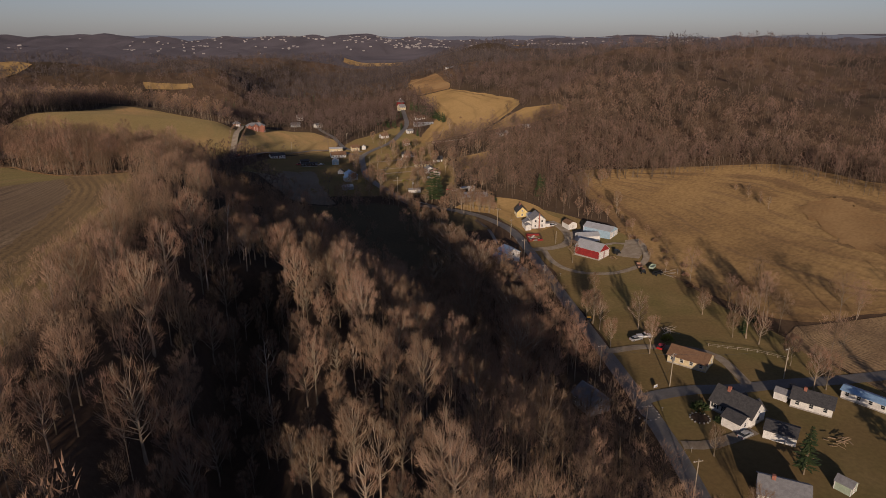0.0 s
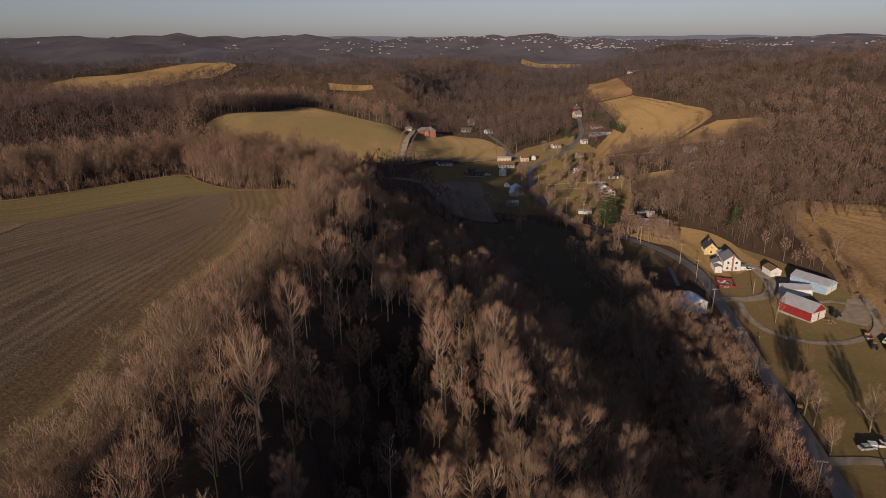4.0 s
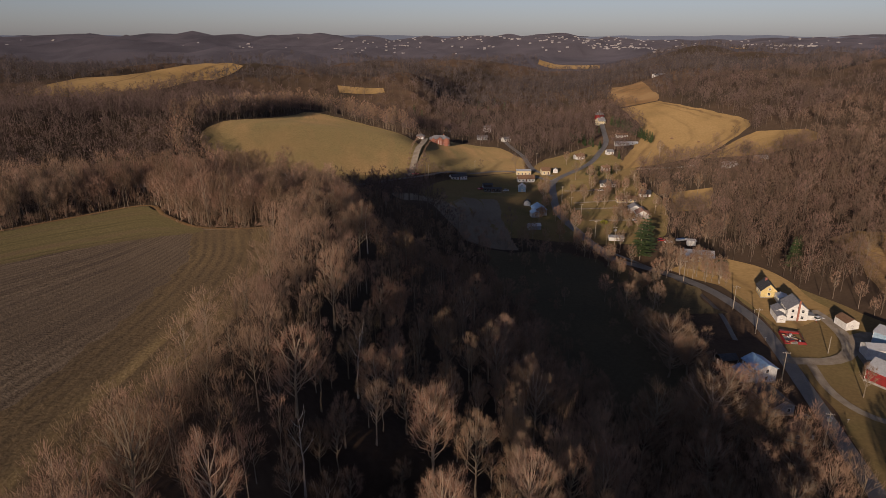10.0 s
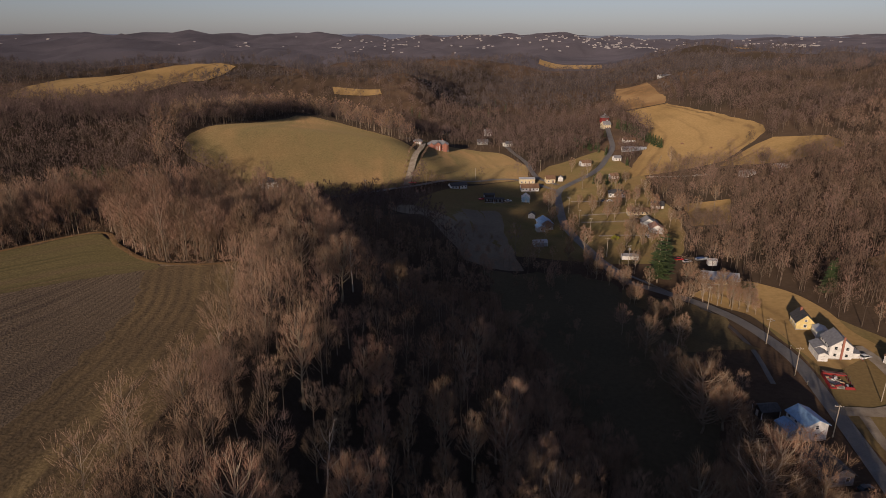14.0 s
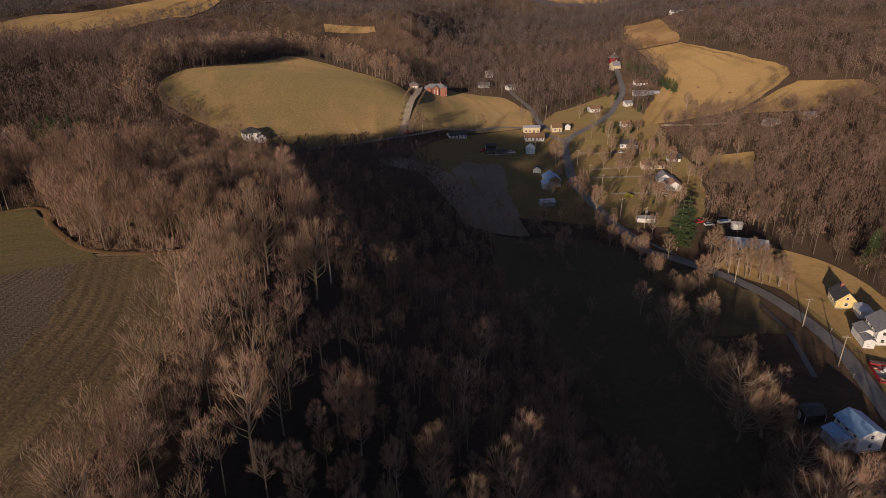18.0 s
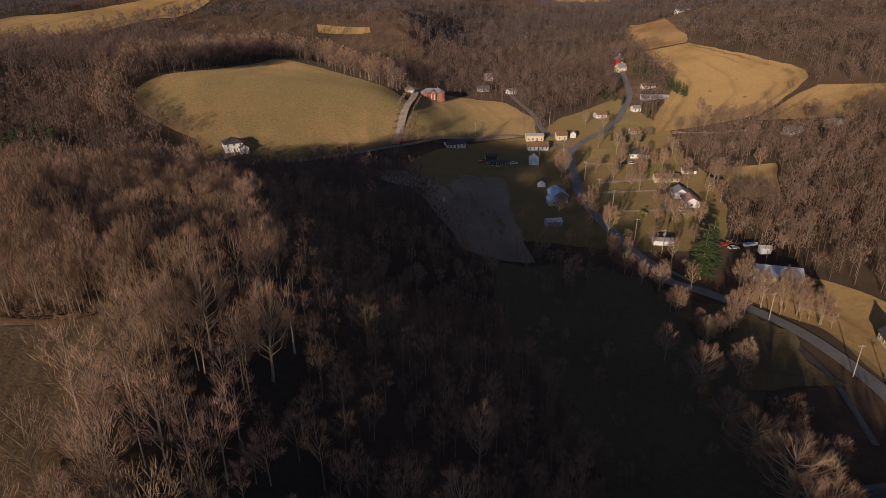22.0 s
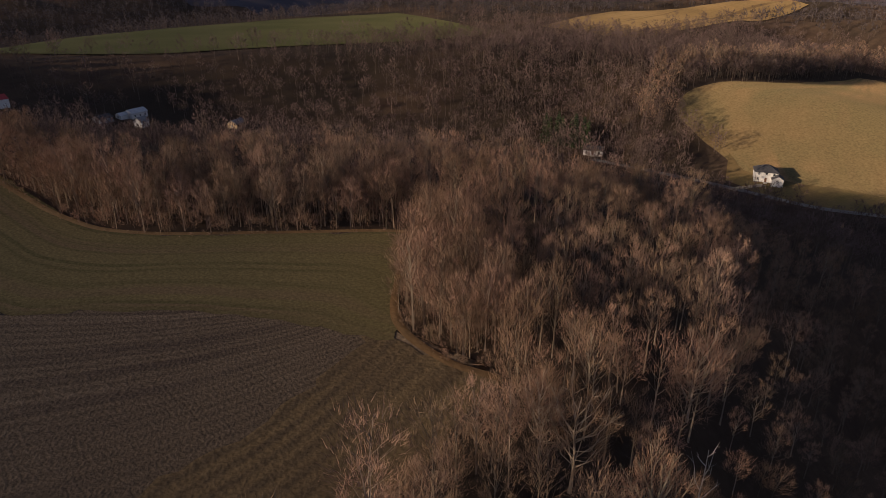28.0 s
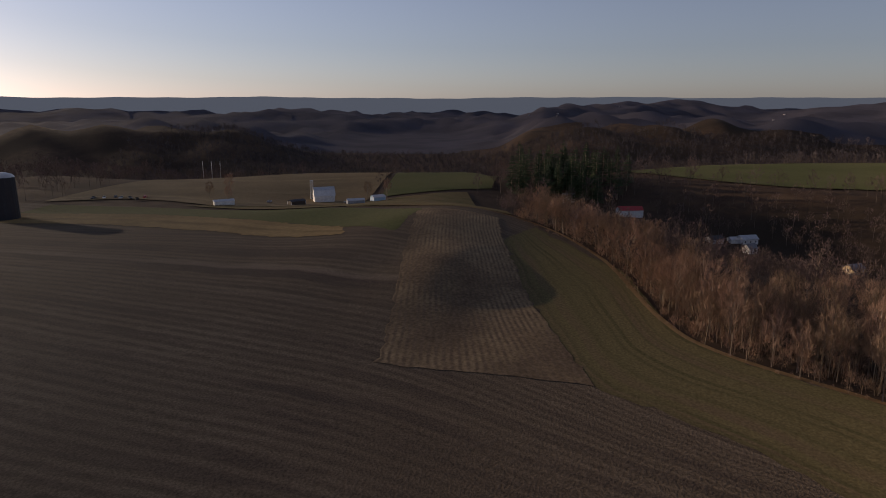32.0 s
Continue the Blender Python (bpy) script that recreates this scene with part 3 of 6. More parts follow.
W_WHITE = flat("white_siding", (0.72, 0.71, 0.68), 0.6)
W_CREAM = flat("cream_siding", (0.66, 0.56, 0.36), 0.6)
W_YELLOW = flat("yellow_siding", (0.72, 0.58, 0.25), 0.6)
W_GREY = flat("grey_siding", (0.32, 0.33, 0.35), 0.6)
W_BLUE = flat("blue_siding", (0.36, 0.50, 0.62), 0.55)
W_RED = flat("red_barn_boards", (0.30, 0.03, 0.03), 0.75, (0.22, 0.025, 0.025))
W_BRICK = flat("red_brick", (0.36, 0.15, 0.10), 0.85, (0.28, 0.12, 0.09), 2.0, 8.0)
W_TAN = flat("tan_siding", (0.52, 0.38, 0.22), 0.6)
W_DARK = flat("dark_boards", (0.07, 0.055, 0.045), 0.85)
W_GREEN = flat("pale_green_boards", (0.38, 0.46, 0.36), 0.7)
R_DARK = flat("charcoal_shingles", (0.05, 0.05, 0.055), 0.85, (0.08, 0.078, 0.08), 1.5, 6.0)
R_GREY = flat("grey_shingles", (0.19, 0.19, 0.20), 0.8, (0.25, 0.25, 0.26), 1.2, 6.0)
R_BROWN = flat("brown_shingles", (0.22, 0.13, 0.075), 0.85, (0.17, 0.10, 0.06), 1.2, 6.0)
R_STEEL = flat("pale_steel_roof", (0.52, 0.53, 0.54), 0.4, (0.45, 0.455, 0.46), 0.4, 3.0, 0.3)
R_RED = flat("red_steel_roof", (0.42, 0.05, 0.05), 0.45)
R_BLUE = flat("blue_steel_roof", (0.25, 0.40, 0.60), 0.45)
R_RUST = flat("rusty_roof", (0.30, 0.14, 0.08), 0.8, (0.35, 0.25, 0.2), 1.0)
TRIM = flat("white_trim", (0.75, 0.74, 0.72), 0.5)
BLIND = flat("dark_shutter", (0.04, 0.045, 0.05), 0.6)
DOOR = flat("brown_door", (0.16, 0.08, 0.05), 0.5)
CONCRETE = flat("concrete", (0.38, 0.36, 0.33), 0.9)
POLE_WOOD = flat("weathered_pole", (0.30, 0.25, 0.19), 0.85, (0.38, 0.33, 0.26), 1.0, 10.0)
STEEL = flat("galvanised_steel", (0.45, 0.46, 0.47), 0.4, metal=0.7)
PLANK = flat("raw_planks", (0.38, 0.27, 0.16), 0.8, vary=0.25)
GLASS = bpy.data.materials.new("window_glass")
GLASS.use_nodes = True
_g = GLASS.node_tree.nodes["Principled BSDF"]
_g.inputs["Base Color"].default_value, _g.inputs["Roughness"].default_value = (0.025, 0.03, 0.035, 1), 0.06


def box(v, f, cx, cy, cz, sx, sy, sz, turn=0.0):
    """Adds an upright box, its centre of base at (cx, cy, cz)."""
    o, c, s = len(v), math.cos(turn), math.sin(turn)
    for z in (0, sz):
        for x, y in ((-1, -1), (1, -1), (1, 1), (-1, 1)):
            a, b = x * sx / 2, y * sy / 2
            v.append((cx + a * c - b * s, cy + a * s + b * c, cz + z))
    f += [(o + 3, o + 2, o + 1, o), (o + 4, o + 5, o + 6, o + 7)] + [(o + i, o + (i + 1) % 4, o + 4 + (i + 1) % 4, o + 4 + i) for i in range(4)]


def mesh_of(name, v, f, material):
    me = bpy.data.meshes.new(name)
    me.from_pydata([tuple(p) for p in v], [], f)
    me.materials.append(material)
    return me


def part(name, me, parent, label="", at=None):
    ob = new(name, me)
    ob.parent = parent
    if at is not None:
        ob.matrix_basis = at
    if label:
        ob["label"] = label
    return ob


def boxes(name, material, parent, rows, label=""):
    v, f = [], []
    for r in rows:
        box(v, f, *r)
    return part(name, mesh_of(name, v, f, material), parent, label)


def rod(name, material, parent, a, b, r, sides=6, label=""):
    v, f = tube([np.array(a, float), np.array(b, float)], [r, r], sides)
    f = list(f) + [tuple(range(sides - 1, -1, -1)), tuple(range(sides, 2 * sides))]
    return part(name, mesh_of(name, v, f, material), parent, label)


def gable_body(name, material, parent, L, W, eave, rise, x=0.0, y=0.0, z=0.0, turn=0.0):
    """Walls with two gables; the ridge runs along local x."""
    v = [(-L / 2, -W / 2, -1.2), (L / 2, -W / 2, -1.2), (L / 2, W / 2, -1.2), (-L / 2, W / 2, -1.2), (-L / 2, -W / 2, eave), (L / 2, -W / 2, eave), (L / 2, W / 2, eave), (-L / 2, W / 2, eave), (-L / 2, 0, eave + rise), (L / 2, 0, eave + rise)]
    f = [(0, 1, 5, 4), (2, 3, 7, 6), (1, 2, 6, 9, 5), (3, 0, 4, 8, 7), (4, 5, 9, 8), (6, 7, 8, 9), (3, 2, 1, 0)]
    return part(name, mesh_of(name, v, f, material), parent, at=pose(x, y, z, 0, 0, turn))


def gable_roof(name, material, parent, L, W, eave, rise, over=0.45, thick=0.16, x=0.0, y=0.0, z=0.0, turn=0.0, label=""):
    k = rise / (W / 2)
    a, b = L / 2 + over, W / 2 + over
    v, f = [], []
    for s in (-1, 1):
        o = len(v)
        low, top = eave - over * k + 0.03, eave + rise + 0.03
        for xx in (-a, a):
            v += [(xx, s * b, low), (xx, 0, top), (xx, 0, top + thick * 1.1), (xx, s * b, low + thick)]
        q = [(0, 1, 2, 3), (7, 6, 5, 4), (0, 4, 5, 1), (3, 2, 6, 7), (0, 3, 7, 4)]
        f += [tuple(o + i for i in (face if s < 0 else face[::-1])) for face in q]
    return part(name, mesh_of(name, v, f, material), parent, label, at=pose(x, y, z, 0, 0, turn))


def hip_roof(name, material, parent, L, W, eave, rise, over=0.5, x=0.0, y=0.0):
    a, b, c = L / 2 + over, W / 2 + over, max(0.2, (L - W) / 2)
    v = [(-a, -b, eave - 0.1), (a, -b, eave - 0.1), (a, b, eave - 0.1), (-a, b, eave - 0.1), (-a, -b, eave + 0.1), (a, -b, eave + 0.1), (a, b, eave + 0.1), (-a, b, eave + 0.1), (-c, 0, eave + rise), (c, 0, eave + rise)]
    f = [(0, 1, 5, 4), (1, 2, 6, 5), (2, 3, 7, 6), (3, 0, 4, 7), (4, 5, 9, 8), (5, 6, 9), (6, 7, 8, 9), (7, 4, 8), (3, 2, 1, 0)]
    return part(name, mesh_of(name, v, f, material), parent, at=pose(x, y, 0))


def window(parent, x, y, z, turn, w=1.0, h=1.35, shutters=False, name="window"):
    """A framed pane set in a wall; local -y of the window looks outwards."""
    v, f = [], []
    box(v, f, 0, -0.03, z, w + 0.24, 0.10, 0.12)
    box(v, f, 0, -0.03, z + h - 0.12, w + 0.24, 0.10, 0.14)
    for s in (-1, 1):
        box(v, f, s * (w / 2 + 0.04), -0.03, z, 0.14, 0.10, h)
    box(v, f, 0, -0.03, z + h * 0.5, w, 0.07, 0.06)
    fr = part(name, mesh_of(name, v, f, TRIM), parent, at=pose(x, y, 0, 0, 0, turn))
    boxes("pane", GLASS, fr, [(0, 0.0, z + 0.06, w, 0.06, h - 0.12)])
    if shutters:
        for s in (-1, 1):
            boxes("shutter", BLIND, fr, [(s * (w / 2 + 0.36), -0.04, z, 0.42, 0.06, h)])
    return fr


SITES = [(-286, -186, 12)]


def house(label, x, y, turn, L, W, eave, rise, wall, roof, wins=3, storeys=1, door=True, chimney=False, porch="", hip=False, dormers=0, shutters=False, garage=0, wing=None, name="house", category="house", foundation=True, lift=0.0):
    """A house at (x, y), its ridge turned from +x; local -y is its front."""
    h = new(name)
    L, W, eave, rise = L * 0.86, W * 0.88, eave * 0.94, rise * 0.9
    SITES.append((x, y, L * 0.5 + 4))
    h.matrix_world = pose(x, y, float(min(gz(x + a, y + b) for a in (-3, 3) for b in (-3, 3))) + 0.35 + lift, 0, 0, turn)
    if hip:
        boxes("wall", wall, h, [(0, 0, -1.2, L, W, eave + 1.2)])
        hip_roof("roof", roof, h, L, W, eave, rise)
    else:
        gable_body("wall", wall, h, L, W, eave, rise)
        gable_roof("roof", roof, h, L, W, eave, rise)
    if foundation:
        boxes("foundation", CONCRETE, h, [(0, 0, -1.2, L + 0.12, W + 0.12, 1.45)])
    gap = L / max(1, wins)
    for s in range(storeys):
        z = 0.95 + 2.6 * s
        if z + 1.3 > eave + 0.2:
            break
        for side, tn in ((-1, 0), (1, 180)):
            for i in range(wins):
                wx = -L / 2 + gap * (i + 0.5)
                if side < 0 and s == 0 and (door and i == wins // 2 or garage and i >= wins - garage):
                    continue
                window(h, wx, side * W / 2, z, tn, shutters=shutters)
        n = max(1, int(W / 3.6))
        for side, tn in ((-1, -90), (1, 90)):
            for i in range(n):
                window(h, side * L / 2, -W / 2 + W / n * (i + 0.5), z, tn)
    if rise > 2.4 and not hip:
        for side, tn in ((-1, -90), (1, 90)):
            window(h, side * L / 2, 0, eave + 0.3, tn, 0.8, 1.0)
    if door:
        d = boxes("door", DOOR, h, [(-L / 2 + gap * (wins // 2 + 0.5), -W / 2 - 0.02, 0.25, 1.0, 0.1, 2.05)])
        boxes("door_frame", TRIM, d, [(-L / 2 + gap * (wins // 2 + 0.5) + s * 0.58, -W / 2 - 0.03, 0.25, 0.14, 0.12, 2.15) for s in (-1, 1)])
        boxes("step", CONCRETE, h, [(-L / 2 + gap * (wins // 2 + 0.5), -W / 2 - 0.7, -0.3, 1.6, 1.2, 0.5)])
    for i in range(garage):
        gx = L / 2 - 1.9 - 3.0 * i
        boxes("garage_door", TRIM, h, [(gx, -W / 2 - 0.03, 0.0 + 0.5 * k, 2.6, 0.08, 0.47) for k in range(5)])
    if chimney:
        boxes("chimney", W_BRICK, h, [(L * 0.22, 0.4, eave * 0.6, 0.8, 0.8, eave * 0.4 + rise + 0.9)])
    if "front" in porch:
        d = 2.3
        boxes("porch_floor", CONCRETE, h, [(0, -W / 2 - d / 2, -0.9, L * 0.9, d, 1.15)])
        v = [(-L * 0.46, -W / 2, 2.9), (L * 0.46, -W / 2, 2.9), (L * 0.46, -W / 2 - d - 0.3, 2.35), (-L * 0.46, -W / 2 - d - 0.3, 2.35)]
        v += [(a, b, c + 0.15) for a, b, c in v]
        part("porch_roof", mesh_of("porch_roof", v, [(0, 1, 2, 3), (7, 6, 5, 4), (0, 4, 5, 1), (1, 5, 6, 2), (2, 6, 7, 3), (3, 7, 4, 0)], roof), h)
        for i in range(4):
            boxes("porch_post", TRIM, h, [(-L * 0.43 + L * 0.86 * i / 3, -W / 2 - d, 0.2, 0.16, 0.16, 2.2)])
    for i in range(dormers):
        dx = -L / 2 + L / dormers * (i + 0.5)
        dz = eave + rise * 0.18
        gable_body("dormer", wall, h, 2.6, 1.7, 1.3, 0.8, dx, -W / 2 + 1.7, dz, 90)
        gable_roof("dormer_roof", roof, h, 2.6, 1.7, 1.3, 0.8, 0.2, 0.1, dx, -W / 2 + 1.7, dz, 90)
        window(h, dx, -W / 2 + 0.38, dz + 0.15, 0, 0.85, 1.05)
    if wing:
        wx, wy, wl, ww, we, wr, tn = wing
        gable_body("wing", wall, h, wl, ww, we, wr, wx, wy, 0, tn)
        gable_roof("wing_roof", roof, h, wl, ww, we, wr, 0.35, 0.14, wx, wy, 0, tn)
        c, s = math.cos(radians(tn)), math.sin(radians(tn))
        window(h, wx + s * ww / 2, wy - c * ww / 2, 0.9, tn)
        window(h, wx - c * wl / 2, wy - s * wl / 2, 0.9, tn - 90)
        window(h, wx + c * wl / 2, wy + s * wl / 2, 0.9, tn + 90)
    return tagged(h, label, category)


def shed(label, x, y, turn, L, W, eave, rise, wall, roof, doors=1, name="shed", big=False, windows=0):
    s = new(name)
    L, W, eave, rise = (L * 0.8, W * 0.84, eave * 0.88, rise * 0.85) if L > 8 else (L, W, eave, rise)
    SITES.append((x, y, L * 0.5 + 3))
    s.matrix_world = pose(x, y, float(gz(x, y)) + 0.3, 0, 0, turn)
    gable_body("wall", wall, s, L, W, eave, rise)
    gable_roof("roof", roof, s, L, W, eave, rise, 0.3, 0.1)
    dw, dh = (3.4, min(3.4, eave - 0.3)) if big else (1.1, min(2.0, eave - 0.2))
    for i in range(doors):
        yy = (i - (doors - 1) / 2) * (dw + 0.8)
        d = boxes("door", TRIM, s, [(-L / 2 - 0.03, yy, 0.02, 0.07, dw, dh)])
        for k in (0.3, 0.62, 0.95):
            boxes("door_rail", DOOR if not big else STEEL, d, [(-L / 2 - 0.06, yy, dh * k, 0.05, dw, 0.08)])
    for a, b in ((-1, -1), (-1, 1), (1, -1), (1, 1)):
        boxes("corner_trim", TRIM, s, [(a * L / 2, b * W / 2, -0.2, 0.16, 0.16, eave + 0.2)])
    for i in range(windows):
        window(s, -L / 2 + L / windows * (i + 0.5), -W / 2, 1.0, 0)
    return tagged(s, label, "barn" if big else "shed")


# houses and farm along the road
farmhouse = house("white farmhouse with grey roof and brick chimney", 137, 195, 80, 10.5, 8.4, 5.3, 3.2, W_WHITE, R_GREY, 3, 2, porch="", wing=(0.5, 5.2, 5.0, 5, 2.7, 1.3, 0))
shed("white porch room on the side of a farmhouse yard", 130.5, 193.5, 80, 7.5, 3.0, 2.6, 0.7, W_WHITE, R_GREY, 1, "porch_room")
house("small yellow house with dark gabled roof", 137, 218, 78, 9.5, 7.2, 3.3, 3.4, W_YELLOW, R_DARK, 3, 1, chimney=True)
boxes("gable_chimney", W_BRICK, farmhouse, [(-4.75, -0.2, -0.6, 0.5, 0.62, 9.3)], "tall red brick chimney on a gable wall")
deck = boxes("deck", W_RED, farmhouse, [(-4.2, -5.6, 0.1, 3.4, 2.6, 0.2)], "dull red wooden deck")
for i in range(6):
    boxes("deck_rail", W_RED, deck, [(-5.8 + 0.64 * i, -6.85, 0.2, 0.1, 0.08, 0.9)])
boxes("deck_step", W_RED, deck, [(-6.3 - 0.3 * k, -5.6, -0.1 - 0.16 * k, 0.3, 1.4, 0.16) for k in range(3)])
boxes("side_room", W_WHITE, farmhouse, [(-2.2, -5.1, -0.6, 3.0, 2.8, 3.0)])
boxes("side_room_roof", R_GREY, farmhouse, [(-2.2, -5.2, 2.4, 3.4, 3.2, 0.18)])
shed("low white porch room beside a yellow house", 139.5, 209.5, 78, 5.5, 4.2, 2.3, 0.7, W_WHITE, R_STEEL, 1, "porch_room", False, 2)
# roofless remains of a burnt house
ruin = new("house_ruin")
ruin.matrix_world = pose(127.5, 176, float(gz(127.5, 176)) + 0.1, 0, 0, 78)
for k, row in enumerate([(0, 3.6, -0.8, 9.0, 0.35, 1.7), (0, -3.6, -0.8, 9.0, 0.35, 1.3), (4.4, 0, -0.8, 0.35, 6.9, 2.2), (-4.4, -2.0, -0.8, 0.35, 2.6, 1.9), (-4.4, 2.6, -0.8, 0.35, 1.8, 1.2)]):
    boxes("wall_stub", W_RED, ruin, [row], "faded red broken wall")
boxes("floor", CONCRETE, ruin, [(0, 0, -0.8, 8.6, 6.9, 1.0)])
v = [(2.2, -3.2, 1.7), (5.6, -3.2, 0.9), (5.8, 3.4, 1.0), (2.4, 3.4, 1.9)]
v += [(a, b, c + 0.1) for a, b, c in v]
part("roof_sheet", mesh_of("roof_sheet", v, [(3, 2, 1, 0), (4, 5, 6, 7), (0, 1, 5, 4), (1, 2, 6, 5), (2, 3, 7, 6), (3, 0, 4, 7)], R_RED), ruin, "fallen red roof sheet")
rr = random.Random(12)
for k in range(26):
    x, y = rr.uniform(-3.8, 2.0), rr.uniform(-3.0, 3.0)
    v, f = [], []
    box(v, f, x, y, 0.22 + rr.uniform(0, 0.5), rr.uniform(0.3, 2.8), rr.uniform(0.12, 0.5), rr.uniform(0.08, 0.5), rr.uniform(0, 180))
    part("debris", mesh_of("debris", v, f, rr.choice([W_TAN, CONCRETE, W_DARK, W_RED, TRIM])), ruin)
for k in range(5):
    rod("bent_post", W_DARK, ruin, (-3.5 + 1.7 * k, -3.3, 0.2), (-3.3 + 1.7 * k, -3.2, 2.0 + 0.4 * (k % 3)), 0.07)
tagged(ruin, "roofless red house ruin full of debris beside the road", "ruin")
SITES.append((127.5, 176, 7))
red_barn = shed("red wooden barn with pale steel roof and white trim line", 142, 141, 118, 17, 9.8, 4.6, 3.4, W_RED, R_STEEL, 2, "barn", True)
boxes("trim_board", TRIM, red_barn, [(-6.86, 0, 3.5, 0.08, 8.2, 0.25)])
boxes("stone_footing", CONCRETE, red_barn, [(0, 0, -1.2, 13.8, 8.4, 1.5)])
shed("long pale blue steel machine shed with white doors", 159, 164, 122, 19.5, 8.8, 4.4, 2.1, W_BLUE, R_STEEL, 2, "machine_shed", True)
shed("white steel workshop with pale roof and windows", 149.5, 160, 172, 13.5, 7, 3.6, 1.6, W_WHITE, R_STEEL, 2, "workshop", True, 4)
shed("small white garage with brown roof", 151, 183, 95, 6.5, 5, 2.8, 1.4, W_WHITE, R_BROWN, 1, "garage")
house("two-storey white house with pale blue roof in valley shade", 102, 148, 100, 9.5, 8, 5.2, 1.8, W_WHITE, R_BLUE, 3, 2, wing=(0, 5.2, 5.5, 5, 2.7, 1.1, 0))
house("low dark grey house with charcoal roof in valley shade", 98, 130, 98, 12.5, 8.2, 3.2, 2.4, W_GREY, R_DARK, 4, 1)
house("small cabin with tan roof in valley shade", 98, 114, 60, 8, 6, 2.6, 1.8, W_TAN, R_BROWN, 2, 1)
shed("dark wooden shed in valley shade", 95, 157, 10, 6, 4.5, 2.4, 1.2, W_DARK, R_DARK)
house("white cape house with three dormers and black roof", 115, 7, 110, 14, 8, 3.1, 4.0, W_WHITE, R_DARK, 4, 1, chimney=True, dormers=3, shutters=True, wing=(-3.0, 5.6, 5.2, 5.2, 2.6, 1.4, 0))
house("tan ranch house with brown shingle roof", 121, 36, 126, 14, 9, 2.8, 2.2, W_CREAM, R_BROWN, 4, 1)
shed("white double garage with black roof", 119, -5, 130, 9.5, 7.5, 2.7, 1.6, W_WHITE, R_DARK, 2, "garage")
house("white cottage with black roof", 138, 4, 128, 12, 8, 2.8, 2.2, W_WHITE, R_DARK, 3, 1, chimney=True)
house("long white mobile home with blue roof", 155, -2, 114, 21, 4.6, 2.7, 0.7, W_WHITE, R_BLUE, 6, 1, name="mobile_home")
house("house with weathered grey roof and white walls", 102, -24, 140, 12, 9, 3, 2.6, W_WHITE, R_GREY, 3, 1, chimney=True)
shed("small white garden shed", 133, 10, 120, 3.4, 3, 2.3, 0.9, W_WHITE, R_GREY)
shed("pale green garden shed", 118, -26, 110, 3.6, 3, 2.2, 1.0, W_GREEN, R_GREY)
house("grey house half hidden by bare trees", 78, 22, 100, 9.5, 8, 3.4, 2.8, W_GREY, R_GREY, 3, 1)
# village
mansion = house("large red brick house with grey hip roof and white portico", -13, 556, 4, 21, 10, 5.6, 3.4, W_BRICK, R_GREY, 6, 2, hip=True, chimney=True)
gable_body("portico_gable", W_BRICK, mansion, 4, 5.0, 5.6, 1.9, 0, -4.4, 0, 90)
gable_roof("portico_roof", R_GREY, mansion, 4, 5.0, 5.6, 1.9, 0.4, 0.15, 0, -4.4, 0, 90)
for i in range(2):
    boxes("portico_column", TRIM, mansion, [(-1.1 + 2.2 * i, -6.75, 0, 0.4, 0.4, 4.4)])
for i in range(2):
    gable_body("front_gable", W_BRICK, mansion, 2.6, 3.8, 4.9, 1.7, -6 + 12 * i, -4.2, 0, 90)
    gable_roof("front_gable_roof", R_GREY, mansion, 2.6, 3.8, 4.9, 1.7, 0.3, 0.12, -6 + 12 * i, -4.2, 0, 90)
house("brick garage with white doors and grey hip roof", -30.5, 550, 2, 8.5, 7.5, 3.2, 2.6, W_BRICK, R_GREY, 2, 1, door=False, hip=True, garage=2, name="garage", category="garage")
house("white ranch house with dark roof", 4, 446, 22, 14.5, 7, 2.9, 1.8, W_WHITE, R_DARK, 5, 1)
house("cream flat-roofed village house", 57, 468, 2, 13, 8, 4.2, 0.8, W_CREAM, R_STEEL, 4, 1)
house("white village hall with tan gable", 57, 450, 4, 15, 7, 2.9, 2.6, W_WHITE, R_BROWN, 5, 1)
house("small cream house with tan roof", 75, 470, 6, 8, 7, 3.6, 2.4, W_CREAM, R_BROWN, 2, 1)
shed("small white gabled shed", 84, 475, 80, 4, 3.6, 2.6, 1.4, W_WHITE, R_GREY)
shed("pale blue gabled barn in shade", 51, 419, 85, 8.5, 6.5, 3.4, 2.6, W_BLUE, R_STEEL, 1, "barn")
shed("dark brown shed in village shade", 26, 426, 5, 9, 5, 3, 1.2, W_DARK, R_DARK)
house("long dark mobile home in village shade", 29, 415, -3, 15, 4.4, 2.6, 0.7, W_DARK, R_DARK, 5, 1, name="mobile_home")
house("grey-blue house with blue roof in shade", 55, 353, 96, 12, 9, 3.8, 2.6, W_GREY, R_BLUE, 3, 1, wing=(-6, 4, 6, 5, 2.6, 1.2, 0))
shed("small pale greenhouse shed", 48, 319, 10, 7, 4, 2.2, 1.1, W_GREY, R_STEEL)
shed("little dark shed with pale gable", 50, 375, 80, 4, 4, 2.2, 1.4, W_WHITE, R_DARK)
house("white house on a hillside lawn", 113, 528, 20, 9.5, 7, 3.0, 2.0, W_WHITE, R_BROWN, 3, 1)
house("white house with dark hip roof", 116, 428, -12, 13, 9.5, 2.9, 2.8, W_WHITE, R_DARK, 4, 1, hip=True)
house("little white house between evergreens", 126, 480, 10, 7, 5.5, 2.8, 1.8, W_WHITE, R_BROWN, 2, 1)
house("white house beside a dark evergreen", 143, 541, 12, 7, 6, 3.0, 1.8, W_WHITE, R_GREY, 2, 1)
